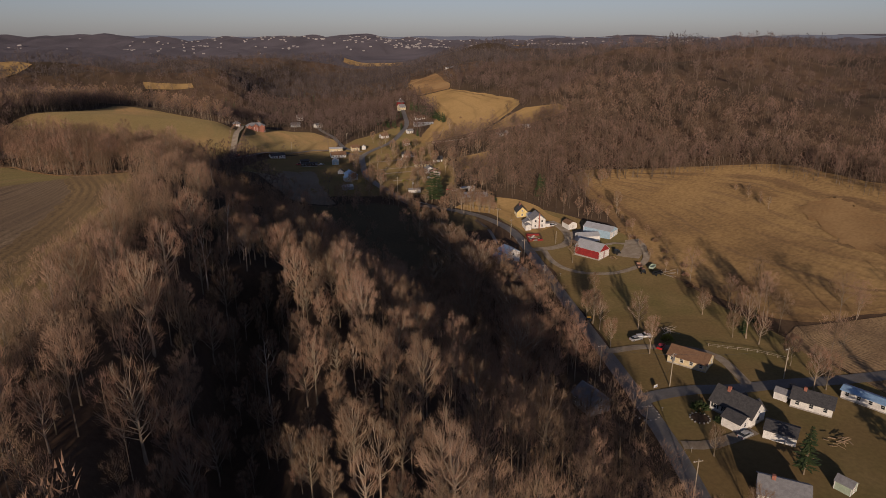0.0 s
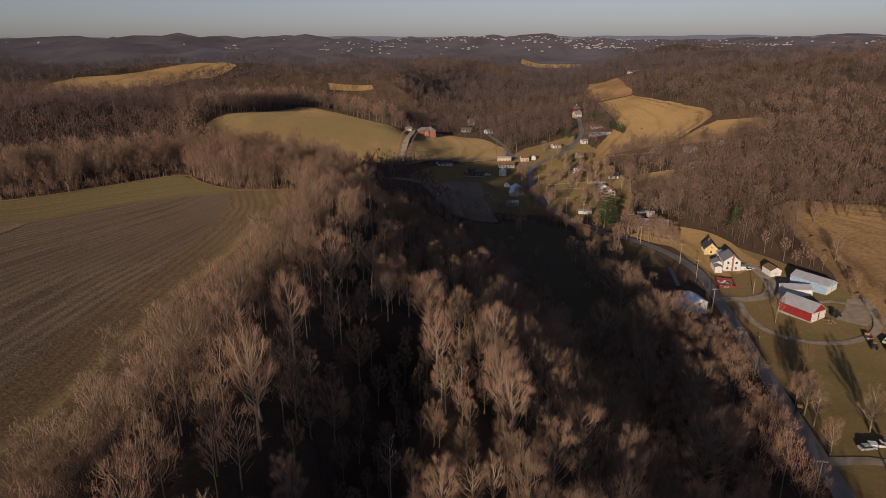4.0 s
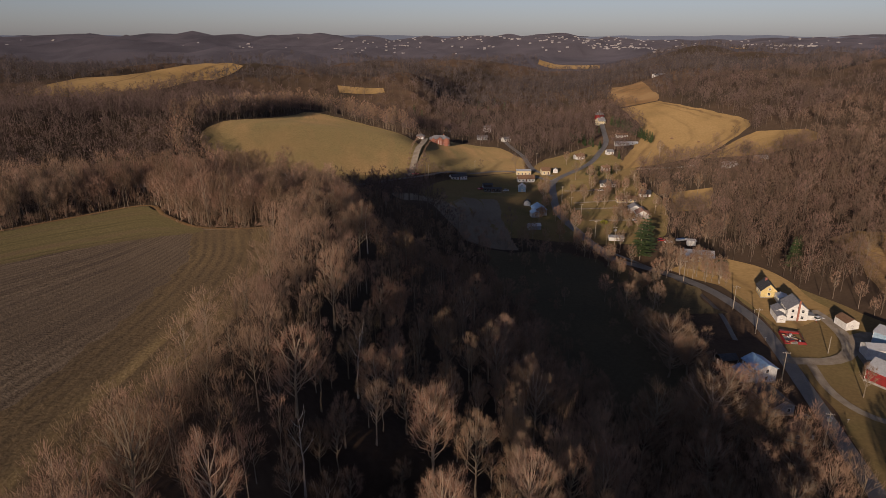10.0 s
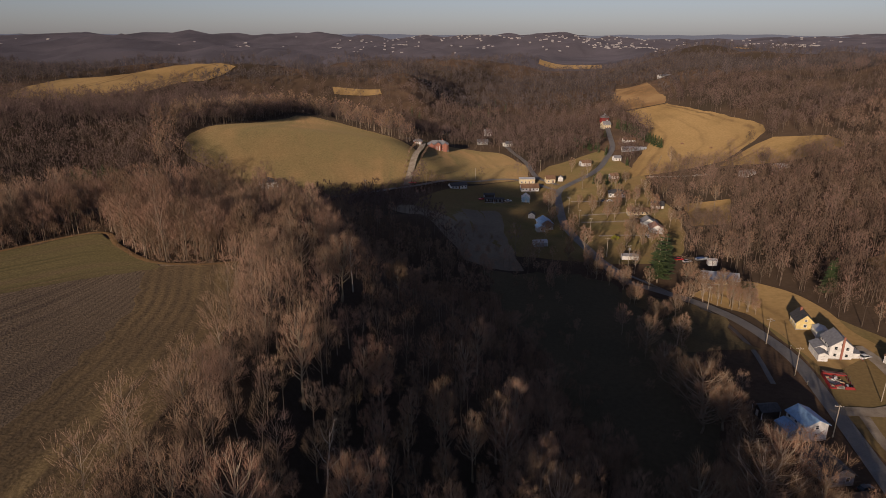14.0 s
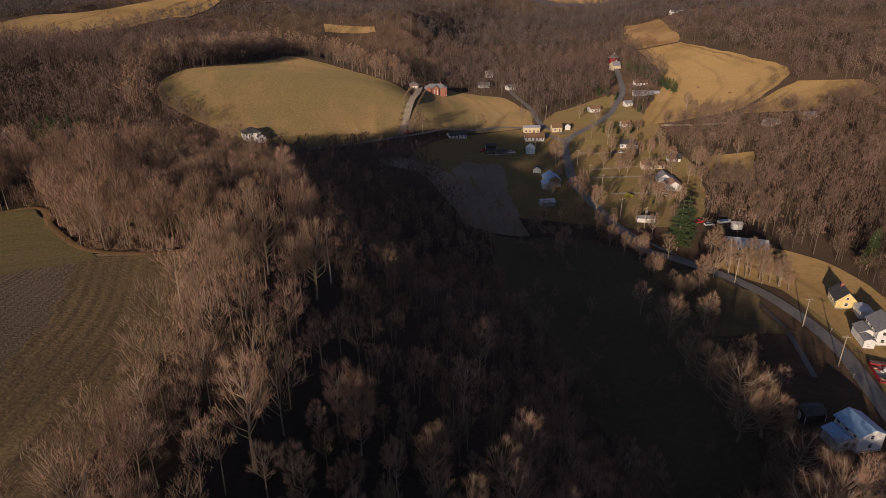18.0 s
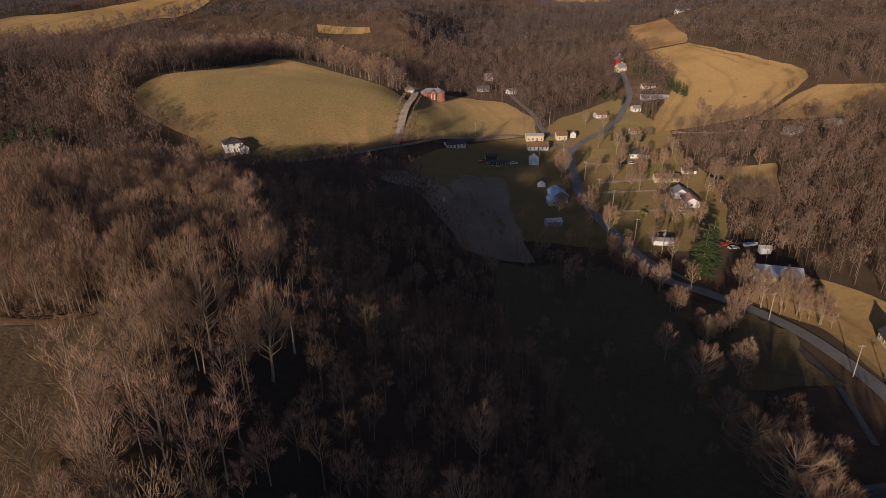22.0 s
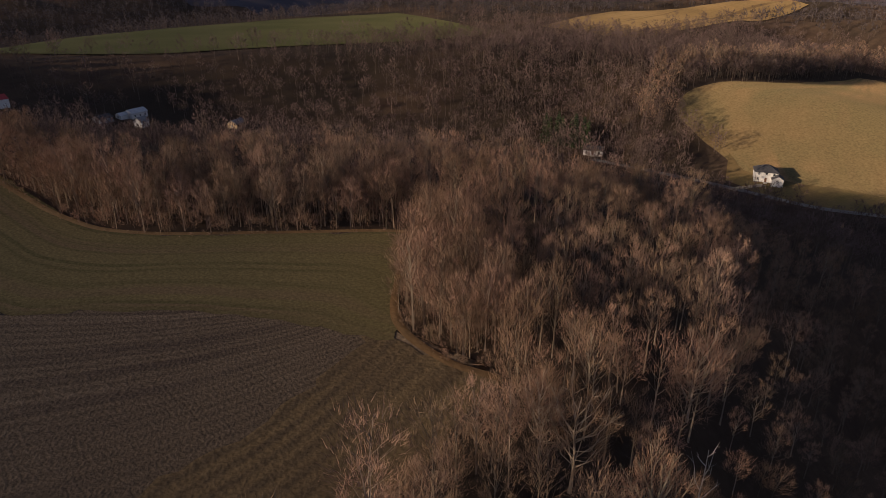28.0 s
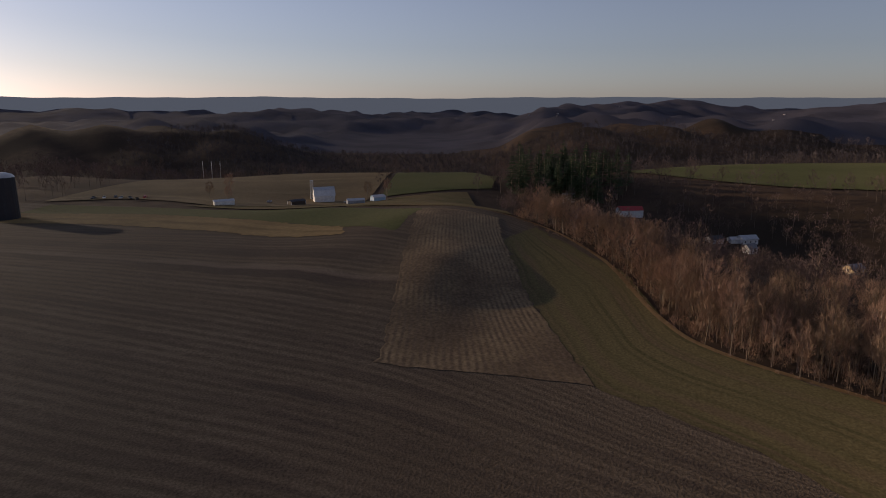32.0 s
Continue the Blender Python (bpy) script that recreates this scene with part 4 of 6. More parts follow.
house("low white ranch house on a hillside", 171, 610, 0, 13, 7, 2.8, 1.8, W_WHITE, R_BROWN, 4, 1)
shed("long low grey stable", 166, 573, -6, 27, 6, 2.6, 1.2, W_GREY, R_STEEL, 1, "stable", False, 6)
house("tall cream gabled house", 166, 688, 20, 10, 8.5, 5.0, 3.6, W_CREAM, R_GREY, 3, 2)
house("tan and white ranch house", 118, 382, -4, 15, 7, 2.8, 1.7, W_CREAM, R_BROWN, 5, 1)
house("little white cottage with black roof", 133, 391, -10, 8.5, 6, 2.8, 2.4, W_WHITE, R_DARK, 2, 1)
house("white house with grey roof and porch", 117, 357, 84, 9, 8, 3.2, 2.4, W_WHITE, R_GREY, 3, 1, porch="front")
house("white house with rust-stained roof", 118, 344, 84, 9.5, 8, 3.4, 2.2, W_WHITE, R_RUST, 3, 1)
shed("low white shed in the shade", 91, 298, -6, 8, 3.6, 2.0, 0.8, W_WHITE, R_GREY)
house("wide low house with pale grey roof among bare trees", 124, 266, -14, 18, 10, 2.7, 2.4, W_TAN, R_STEEL, 5, 1, chimney=True)
shed("small white tool shed", 129, 288, -5, 4, 3, 2.3, 0.7, W_WHITE, R_STEEL)
house("white two-storey house in far woods", 38, 682, 10, 8, 7, 5.2, 2, W_WHITE, R_GREY, 2, 2)
house("grey house in far woods", 30, 624, 4, 12, 7, 3, 2, W_GREY, R_GREY, 3, 1)
house("white house with grey roof below the woods", 54, 613, 30, 9, 7, 3, 2, W_WHITE, R_GREY, 3, 1)
house("tall brown house among trees", -7, 676, 60, 8, 7, 5, 3.5, W_TAN, R_BROWN, 2, 2)
house("long white house on a far hill", 318, 980, 8, 24, 9, 5, 2.4, W_WHITE, R_GREY, 6, 1)
house("small white house behind a tree row", 203, 424, 10, 10, 7, 3, 2, W_WHITE, R_STEEL, 3, 1)
house("small pale house behind a tree row", 222, 418, 10, 9, 7, 3, 2, W_TAN, R_STEEL, 3, 1)
house("new white two-storey house with grey hip roof", -125, 411, 28, 12, 10, 5.4, 3.2, W_WHITE, R_DARK, 3, 2, hip=True, garage=1, wing=(5, -5, 6, 5, 2.8, 1.6, 90))
# red eight-sided barn
oct_barn = new("octagonal_barn")
oct_barn.matrix_world = pose(172, 722, float(gz(172, 722)), 0, 0, 22)
v, f = tube([np.array((0, 0, -1.0)), np.array((0, 0, 5.0))], [5.5, 5.5], 8)
part("wall", mesh_of("wall", v, f, W_RED), oct_barn)
v, f = tube([np.array((0, 0, 4.9)), np.array((0, 0, 8.6))], [6.1, 0.5], 8)
part("roof", mesh_of("roof", v, f, R_GREY), oct_barn)
v, f = tube([np.array((0, 0, 8.4)), np.array((0, 0, 9.8))], [0.9, 0.1], 8)
part("cupola", mesh_of("cupola", v, f, TRIM), oct_barn)
boxes("door", TRIM, oct_barn, [(0, -5.15, 0, 2.4, 0.1, 2.8)])
tagged(oct_barn, "red eight-sided barn with grey pointed roof", "barn")
# west valley and ridge farm
house("white valley house with low roof", -408, 206, -70, 12, 8, 3.4, 2, W_WHITE, R_STEEL, 3, 1, wing=(7, -2, 7, 5, 2.6, 1.2, 0))
house("white cottage in the western valley", -387, 202, -60, 7, 6, 3.4, 2.6, W_WHITE, R_GREY, 2, 1)
house("grey house in the western valley", -402, 186, -65, 10, 7, 2.8, 1.8, W_GREY, R_DARK, 3, 1)
house("pale house among western valley trees", -360, 246, -60, 10, 7, 3, 2, W_TAN, R_GREY, 3, 1)
house("dark-roofed house beside spruces", -206, 381, 30, 12, 8, 3, 2, W_WHITE, R_DARK, 3, 1)
shed("long barn with red steel roof", -440, 140, -75, 20, 9, 4.5, 2.6, W_WHITE, R_RED, 2, "barn", True)
house("white house below a pine grove", -458, 100, -80, 9, 7, 5, 1.6, W_WHITE, R_GREY, 3, 2)


def gambrel_barn(label, x, y, turn, L, W, wall, roof):
    b = new("gambrel_barn")
    b.matrix_world = pose(x, y, float(gz(x, y)), 0, 0, turn)
    prof = [(-W / 2, -1), (-W / 2, 4.5), (-W * 0.36, 8.0), (0, 10.0), (W * 0.36, 8.0), (W / 2, 4.5), (W / 2, -1)]
    n = len(prof)
    v = [(s * L / 2, p, z) for s in (-1, 1) for p, z in prof]
    f = [tuple(range(n)), tuple(range(2 * n - 1, n - 1, -1)), (0, n, n + 1, 1), (n - 2, 2 * n - 2, 2 * n - 1, n - 1)]
    part("wall", mesh_of("wall", v, f, wall), b)
    v, f = [], []
    for s in (-1, 1):
        for p, z in prof[1:-1]:
            v += [(s * (L / 2 + 0.4), p * 1.04, z + 0.03), (s * (L / 2 + 0.4), p * 1.04, z + 0.2)]
    m = len(prof) - 2
    for i in range(m - 1):
        a, c = 2 * i, 2 * (i + 1)
        f += [(a + 1, c + 1, c + 1 + 2 * m, a + 1 + 2 * m), (c, a, a + 2 * m, c + 2 * m), (a, c, c + 1, a + 1), (c + 2 * m, a + 2 * m, a + 1 + 2 * m, c + 1 + 2 * m)]
    part("roof", mesh_of("roof", v, f, roof), b)
    boxes("door", DOOR, b, [(-L / 2 - 0.04, 0, 0, 0.1, 3.6, 3.8)])
    boxes("loft_door", DOOR, b, [(-L / 2 - 0.04, 0, 5.4, 0.1, 1.8, 1.8)])
    for i in range(4):
        window(b, -L / 2 + L / 4 * (i + 0.5), -W / 2, 1.4, 0, 0.8, 0.9)
    return tagged(b, label, "barn")


gambrel_barn("white gambrel-roofed dairy barn", -398, -58, -60, 13, 8, W_WHITE, R_STEEL)
shed("low dark cattle shed beside a barn", -372, -66, -40, 12, 6, 3, 1, W_DARK, R_DARK)
shed("blue tractor shed near a barn", -392, -20, -50, 10, 7, 3, 1.4, W_BLUE, R_STEEL)
shed("low pale steel shed on a hill farm", -352, -22, -60, 12, 5, 2.6, 1, W_GREY, R_STEEL)
shed("low white farm shed", -346, -100, -50, 14, 5, 2.8, 1, W_WHITE, R_STEEL)


def silo(label, x, y, r, h, material, cap, lift=0.0):
    s = new("silo")
    s.matrix_world = pose(x, y, float(gz(x, y)) - 0.5)
    v, f = tube([np.array((0, 0, 0)), np.array((0, 0, h))], [r, r * 0.97], 24)
    part("body", mesh_of("body", v, f, material), s)
    v, f = tube([np.array((0, 0, h)), np.array((0, 0, h + r * 0.2)), np.array((0, 0, h + r * 0.36)), np.array((0, 0, h + r * 0.4))], [r * 1.01, r * 0.82, r * 0.4, 0.05], 24)
    part("cap", mesh_of("cap", v, f, cap), s)
    for k in range(int(h / 1.5)):
        v, f = tube([np.array((0, 0, 1.0 + k * 1.5)), np.array((0, 0, 1.12 + k * 1.5))], [r * 1.012, r * 1.012], 24)
        part("hoop", mesh_of("hoop", v, f, STEEL if material is CONCRETE else material), s)
    boxes("ladder", STEEL, s, [(r + 0.2, -0.25 + 0.5 * i, 0.5, 0.06, 0.06, h) for i in range(2)] + [(r + 0.2, 0, 1 + 0.5 * k, 0.05, 0.5, 0.05) for k in range(int(h * 2) - 2)])
    return tagged(s, label, "silo")


silo("tall concrete silo with pale dome beside a barn", -408, -70, 1.2, 13, CONCRETE, R_STEEL)
silo("big dark blue-black steel silo with pale top", -283, -186, 6.6, 22, flat("dark_enamel_steel", (0.02, 0.024, 0.035), 0.5), R_STEEL)

# ---- bare trees ----
def inside(px, py, poly):
    hit = np.zeros(len(px), bool)
    x0, y0 = poly[-1]
    for x1, y1 in poly:
        c = ((y1 > py) != (y0 > py)) & (px < (x0 - x1) * (py - y1) / ((y0 - y1) if y0 != y1 else 1e-9) + x1)
        hit ^= c
        x0, y0 = x1, y1
    return hit


def bare_tree(rng, height, spread, limbs, boughs, twigs, sides=4, thick=0.2, twig=(1.0, 0.05), fork=0.42):
    """Trunk and limbs (first list) and the haze of fine twigs (second list) of one leafless tree."""
    wood_v, wood_f, twig_v, twig_f = [], [], [], []
    def add(path, radii, n):
        v, f = tube(path, radii, n)
        o = len(wood_v)
        wood_v.extend(v)
        wood_f.extend([(a + o, b + o, c + o) for a, b, c in f])
    lean = rng.normal(0, 0.03, 2)
    n = 7
    trunk = [np.array([lean[0] * height * (k / n) ** 2 + rng.normal(0, 0.08) * (k > 0), lean[1] * height * (k / n) ** 2 + rng.normal(0, 0.08) * (k > 0), height * 0.9 * k / n]) for k in range(n + 1)]
    add(trunk, [thick * (1.25 if k == 0 else 1 - 0.85 * k / n) for k in range(n + 1)], sides + 1)
    carriers = [trunk[3:]]
    for i in range(limbs):
        t = fork + (0.88 - fork) * (i + rng.random() * 0.7) / limbs
        k = t * height / (height * 0.9) * n
        k0 = min(int(k), n - 1)
        p = trunk[k0] + (trunk[k0 + 1] - trunk[k0]) * (k - k0)
        az = i * 2.4 + rng.random() * 0.8
        reach = spread * (1.15 - 0.75 * (t - fork) / (0.9 - fork)) * rng.uniform(0.75, 1.15)
        rise = height * rng.uniform(0.16, 0.30) * (1.25 - 0.6 * t)
        path = [p]
        for s in (0.33, 0.66, 1.0):
            q = p + np.array([math.cos(az) * reach * s ** 0.8, math.sin(az) * reach * s ** 0.8, rise * s ** 1.25])
            path.append(q + rng.normal(0, 0.05 * reach, 3) * (1, 1, 0.6))
        add(path, [thick * 0.48 * (1.1 - 0.5 * t), thick * 0.3, thick * 0.17, thick * 0.05], 3)
        carriers.append(path)
        for b in range(boughs):
            s = rng.uniform(0.7, 2.6)
            k0 = int(s)
            q = path[k0] + (path[k0 + 1] - path[k0]) * (s - k0)
            baz = az + rng.choice([-1, 1]) * rng.uniform(0.4, 1.2)
            br = reach * rng.uniform(0.3, 0.55)
            e = q + np.array([math.cos(baz) * br, math.sin(baz) * br, br * rng.uniform(0.5, 1.4)])
            mid = (q + e) / 2 + rng.normal(0, 0.06 * br, 3)
            add([q, mid, e], [thick * 0.17, thick * 0.1, thick * 0.03], 3)
            carriers.append([q, mid, e])
    # twigs spring from the outer half of every carrier
    c = rng.integers(0, len(carriers), twigs)
    for ci in c:
        path = carriers[ci]
        s = rng.uniform(0.25, 1.0) ** 0.7 * (len(path) - 1)
        k0 = min(int(s), len(path) - 2)
        p = path[k0] + (path[k0 + 1] - path[k0]) * (s - k0)
        out = p - np.array([0, 0, height * 0.3])
        d = out / (np.linalg.norm(out) + 0.5) + rng.normal(0, 0.33, 3) + np.array([0, 0, 0.15])
        d /= np.linalg.norm(d) + 1e-9
        p = p + rng.normal(0, 0.25, 3)
        L = twig[0] * rng.uniform(0.6, 1.5)
        w = np.cross(d, rng.normal(0, 1, 3))
        w *= twig[1] / (np.linalg.norm(w) + 1e-9)
        o = len(twig_v)
        twig_v += [p - w, p + w, p + d * L]
        twig_f.append((o, o + 1, o + 2))
    return np.array(wood_v), np.array(wood_f), np.array(twig_v), np.array(twig_f)


def crown_tree(rng, height, spread, limbs, sprays, twigs, length, width, low=0.36, girth=0.2, fine=True, fan=0.34, gap=0.0):
    """Trunk and ascending limbs, and the rounded crown of fine twigs fanning out from their ends, of one leafless tree."""
    wv, wf, tv, tf = [], [], [], []
    def wood(path, radii, n):
        v, f = tube(path, radii, n)
        o = len(wv)
        wv.extend(v)
        wf.extend([(a + o, b + o, c + o) for a, b, c in f])
    n = 6 if fine else 2
    lean = rng.normal(0, 0.035, 2) * height
    trunk = [np.array([lean[0] * (k / n) ** 2, lean[1] * (k / n) ** 2, height * 0.80 * k / n]) + rng.normal(0, 0.12, 3) * (k > 0) for k in range(n + 1)]
    wood(trunk, [girth * (1.3 if k == 0 else 1 - 0.82 * k / n) for k in range(n + 1)], 5 if fine else 3)
    middle = np.array([lean[0] * 0.6, lean[1] * 0.6, height * (0.5 + 0.5 * low)])
    axes = np.array([spread, spread, height * (0.5 - 0.5 * low)])
    focus = np.array([lean[0] * 0.4, lean[1] * 0.4, height * (low + 0.02)])
    side = rng.uniform(0, 6.283)
    for i in range(limbs):
        h = 1 - 1.5 * (i + 0.5) / limbs
        az = i * 2.39996 + rng.normal(0, 0.25)
        c = math.sqrt(max(0.08, 1 - h * h))
        u = np.array([math.cos(az) * c, math.sin(az) * c, h])
        full = 1 - gap * max(0.0, math.cos(az - side)) * (h < 0.6)
        end = middle + u * axes * rng.uniform(0.66, 0.92) * (full, full, 1)
        t = low * 0.85 + (0.74 - low * 0.85) * max(0.0, (h + 0.5) / 1.5) * rng.uniform(0.7, 1.0)
        k = min(t / 0.80, 0.98) * n
        k0 = int(k)
        start = trunk[k0] + (trunk[k0 + 1] - trunk[k0]) * (k - k0)
        if start[2] > end[2] - 0.5:
            start = np.array([start[0], start[1], max(height * 0.2, end[2] - 1.6)])
        bend = start + (end - start) * (0.6, 0.6, 0.42) + rng.normal(0, 0.03 * height ** 0.5, 3)
        if fine:
            wood([start, bend, end], [girth * 0.42, girth * 0.26, girth * 0.07], 3)
        else:
            o = len(wv)
            r = girth * 0.42
            wv += [start + (r, 0, 0), start + (-r, r * 0.6, 0), start + (0, -r, r), end]
            wf += [(o, o + 1, o + 3), (o + 1, o + 2, o + 3)]
        # one rounded lobe of twigs round the end of the limb
        out = end - focus
        out /= np.linalg.norm(out) + 1e-9
        lobe = spread * 1.75 / limbs ** 0.5 * rng.uniform(0.8, 1.2)
        heart = end - out * lobe * 0.55
        for j in range(sprays if fine else 0):
            d = out + rng.normal(0, 0.55, 3)
            wood([bend + (end - bend) * rng.uniform(0.3, 0.8), heart + d / np.linalg.norm(d) * lobe * 0.95], [girth * 0.15, girth * 0.035], 3)
        for _ in range(twigs):
            d = out * rng.uniform(0.25, 1.0) + rng.normal(0, 0.62, 3)
            d /= np.linalg.norm(d) + 1e-9
            tip = heart + d * lobe * rng.uniform(0.45, 1.1)
            d = d * 0.75 + out * 0.6 + (0, 0, 0.2) + rng.normal(0, fan, 3)
            d /= np.linalg.norm(d) + 1e-9
            L = length * rng.uniform(0.65, 1.3)
            w = np.cross(d, rng.normal(0, 1, 3))
            w *= width * rng.uniform(0.6, 1.35) / (np.linalg.norm(w) + 1e-9)
            p = tip - d * L
            o = len(tv)
            tv += [p - w, p + w, tip]
            tf.append((o, o + 1, o + 2))
    return np.array(wv), np.array(wf), np.array(tv), np.array(tf)


rng = np.random.default_rng(7)
NEAR = [crown_tree(rng, h, s, 24, 4, 92, 1.4, 0.015, lo, th, gap=g, fan=0.28) for h, s, lo, th, g in ((20, 4.2, 0.30, 0.24, 0.2), (17, 4.7, 0.24, 0.25, 0.3), (22, 3.9, 0.36, 0.22, 0.1), (16, 4.4, 0.22, 0.21, 0.35), (14, 3.7, 0.24, 0.16, 0.2), (21, 4.7, 0.32, 0.26, 0.25))]
WIDE = [crown_tree(rng, h, s, 30, 5, 85, 1.5, 0.017, 0.16, 0.28, gap=g, fan=0.28) for h, s, g in ((15, 6.4, 0.2), (13, 5.4, 0.3), (17, 6.0, 0.1))]
MID = [crown_tree(rng, h, s, 15, 0, 38, 1.55, 0.031, lo, 0.14, fine=False, fan=0.28, gap=g) for h, s, lo, g in ((19, 4.1, 0.32, 0.2), (16, 4.6, 0.25, 0.3), (21, 3.8, 0.36, 0.1), (14, 4.1, 0.25, 0.3), (18, 4.9, 0.3, 0.35))]
BRUSH = [crown_tree(rng, h, s, 8, 0, 34, 1.1, 0.019, 0.12, 0.05, fine=False, fan=0.3) for h, s in ((6, 2.2), (7.5, 2.6), (4.5, 2.3))]
FAR = [crown_tree(rng, h, s, 9, 0, 12, 1.45, 0.15, lo, 0.14, False, 0.2) for h, s, lo in ((18, 4.5, 0.3), (15, 4.9, 0.26), (20, 4.2, 0.34))]
SLOPE = [crown_tree(np.random.default_rng(int(h)), h, s, 10, 0, 18, 1.5, 0.075, lo, 0.14, False, 0.22) for h, s, lo in ((18, 4.4, 0.3), (15, 4.8, 0.26), (20, 4.1, 0.34))]
FARTHER = [crown_tree(rng, h, s, 7, 0, 4, 2.3, 0.52, lo, 0.16, False, 0.2) for h, s, lo in ((18, 5.4, 0.25), (15, 5.8, 0.22), (19, 5.0, 0.28))]


def woods(name, xy, kinds, label, size=(0.62, 1.25), mats=None, sizes=None):
    """Many trees joined into one piece of woodland."""
    n = len(xy)
    if not n:
        return
    r = np.random.default_rng(len(name) + n)
    z = gz(xy[:, 0], xy[:, 1])
    kind, turn, sc, tone = r.integers(0, len(kinds), n), r.uniform(0, 6.283, n), size[0] + (size[1] - size[0]) * r.random(n) ** 1.7, r.random(n)
    if sizes is not None:
        sc = np.asarray(sizes, float)
    V, F, I, T, o = [], [], [], [], 0
    for k, (wv, wf, tv, tf) in enumerate(kinds):
        pick = np.flatnonzero(kind == k)
        if not len(pick):
            continue
        v = np.vstack([wv, tv])
        f = np.vstack([wf, tf + len(wv)])
        c, s = np.cos(turn[pick])[:, None], np.sin(turn[pick])[:, None]
        g = sc[pick][:, None]
        p = np.stack([(v[:, 0] * c - v[:, 1] * s) * g + xy[pick, 0:1], (v[:, 0] * s + v[:, 1] * c) * g + xy[pick, 1:2], v[:, 2] * g + z[pick][:, None] - 0.2], 2)
        V.append(p.reshape(-1, 3))
        F.append((f[None] + (np.arange(len(pick)) * len(v))[:, None, None] + o).reshape(-1, 3))
        I.append(np.tile(np.r_[np.zeros(len(wf)), np.ones(len(tf))], len(pick)))
        T.append(np.repeat(tone[pick], len(v)))
        o += len(pick) * len(v)
    me = raw_mesh(name, np.vstack(V), np.vstack(F), mats or [M_BARK_S, M_TWIG_S], np.concatenate(I), np.concatenate(T))
    tagged(new(name, me), label, "woods", kind="stuff")


def scatter(x0, x1, y0, y1, gap, seed):
    r = np.random.default_rng(seed)
    gx, gy = np.meshgrid(np.arange(x0, x1, gap), np.arange(y0, y1, gap), indexing="ij")
    p = np.stack([gx.ravel(), gy.ravel()], 1) + r.uniform(-0.48, 0.48, (gx.size, 2)) * gap
    return p


road_line = curve(ROAD, 400)
def open_land(p, poly_only=False):
    hit = np.zeros(len(p), bool)
    for poly in CLEAR:
        hit |= inside(p[:, 0], p[:, 1], poly)
    for hx, hy, hr in SITES:
        hit |= np.hypot(p[:, 0] - hx, p[:, 1] - hy) < hr
    if not poly_only:
        near = (np.abs(p[:, 0] - 100) < 160) & (np.abs(p[:, 1] - 300) < 460)
        q = p[near]
        d = np.full(len(q), 1e9)
        for k in range(0, len(road_line), 2):
            d = np.minimum(d, np.hypot(q[:, 0] - road_line[k, 0], q[:, 1] - road_line[k, 1]))
        hit[near] |= d < 10
    return hit


def reach(p):
    """Distance from the nearest stretch of the flight line."""
    return np.hypot(p[:, 0] + 3, np.maximum(0, np.maximum(-115 - p[:, 1], p[:, 1] - 90)))


# crowns that stand above their neighbours and catch the light: place and height of the top
TALL = [(-36, -37, 64), (-26, -32, 62), (-28, -5, 69), (-18, -20, 58), (13, -16, 51), (25, 9, 50), (39, 24, 44), (31, -14, 44), (46, -14, 39), (60, 35, 34), (-40, 2, 70), (-29, 0, 68), (-28, 20, 68), (-38, 21, 71), (-20, 14, 62), (-3, 48, 59), (-3, 50, 57), (-1, 28, 57), (0, 31, 56), (9, 97, 54), (-2, 94, 58), (-14, 62, 62), (-11, 66, 61), (23, 88, 44), (14, 39, 51), (24, 37, 48), (49, 98, 33), (-26, 87, 68), (-15, 105, 65), (-18, 104, 63), (-43, 140, 67), (-26, 51, 68), (-18, 36, 64), (17, 88, 47), (18, 77, 46), (-38, 140, 69), (-28, 139, 67), (7, 140, 50), (11, 92, 49), (3, 120, 49), (-37, 166, 65), (-16, 167, 54), (4, 44, 55), (8, 30, 54), (20, 48, 47), (30, 40, 45), (35, 10, 45), (18, -2, 51), (52, 10, 38), (44, 45, 40), (30, 62, 43)]
p = scatter(-420, 330, -60, 760, 5.3, 3)
far_part = np.hypot(p[:, 0] - 10, p[:, 1] - 90) > 190
p = np.vstack([p[~far_part], scatter(-420, 330, -60, 760, 8.0, 4)])
p = p[np.r_[np.ones((~far_part).sum(), bool), np.hypot(*(p[(~far_part).sum():] - (10, 90)).T) > 190]]
p = np.vstack([p, scatter(112, 265, 225, 440, 7.0, 61), scatter(-330, -150, 380, 640, 7.5, 62)])
p = p[~open_land(p)]
for x, y, _ in TALL:
    p = p[np.hypot(p[:, 0] - x, p[:, 1] - y) > 3.4]
d = reach(p)
near_wood = (d < 55) & (p[:, 0] < 60) & (p[:, 1] < 170) & (p[:, 1] > -70)
order = np.argsort(d)
order = order[near_wood[order]][:250]
near_xy = p[order]
keep = np.ones(len(p), bool)
keep[order] = False
p = p[keep]
close = np.hypot(p[:, 0] - 10, p[:, 1] - 90) < 190
plateau = (gz(p[:, 0], p[:, 1]) > 47) & (p[:, 0] < 0)
spur = (p[:, 0] > -8) & (p[:, 1] < 122) & ~plateau
woods("spur_woods", p[close & spur & (p[:, 0] < 18)], MID, "leafless reddish-brown hardwood trees on a wooded spur", (0.6, 1.0))
brink = p[:, 0] > 58
woods("roadside_woods", p[close & spur & brink & (p[:, 1] < 40)], MID, "leafless saplings between a slope and the road", (0.75, 1.15))
woods("creek_woods", p[close & spur & brink & (p[:, 1] >= 40)], MID, "leafless trees between a wooded slope and a creek", (0.8, 1.25))
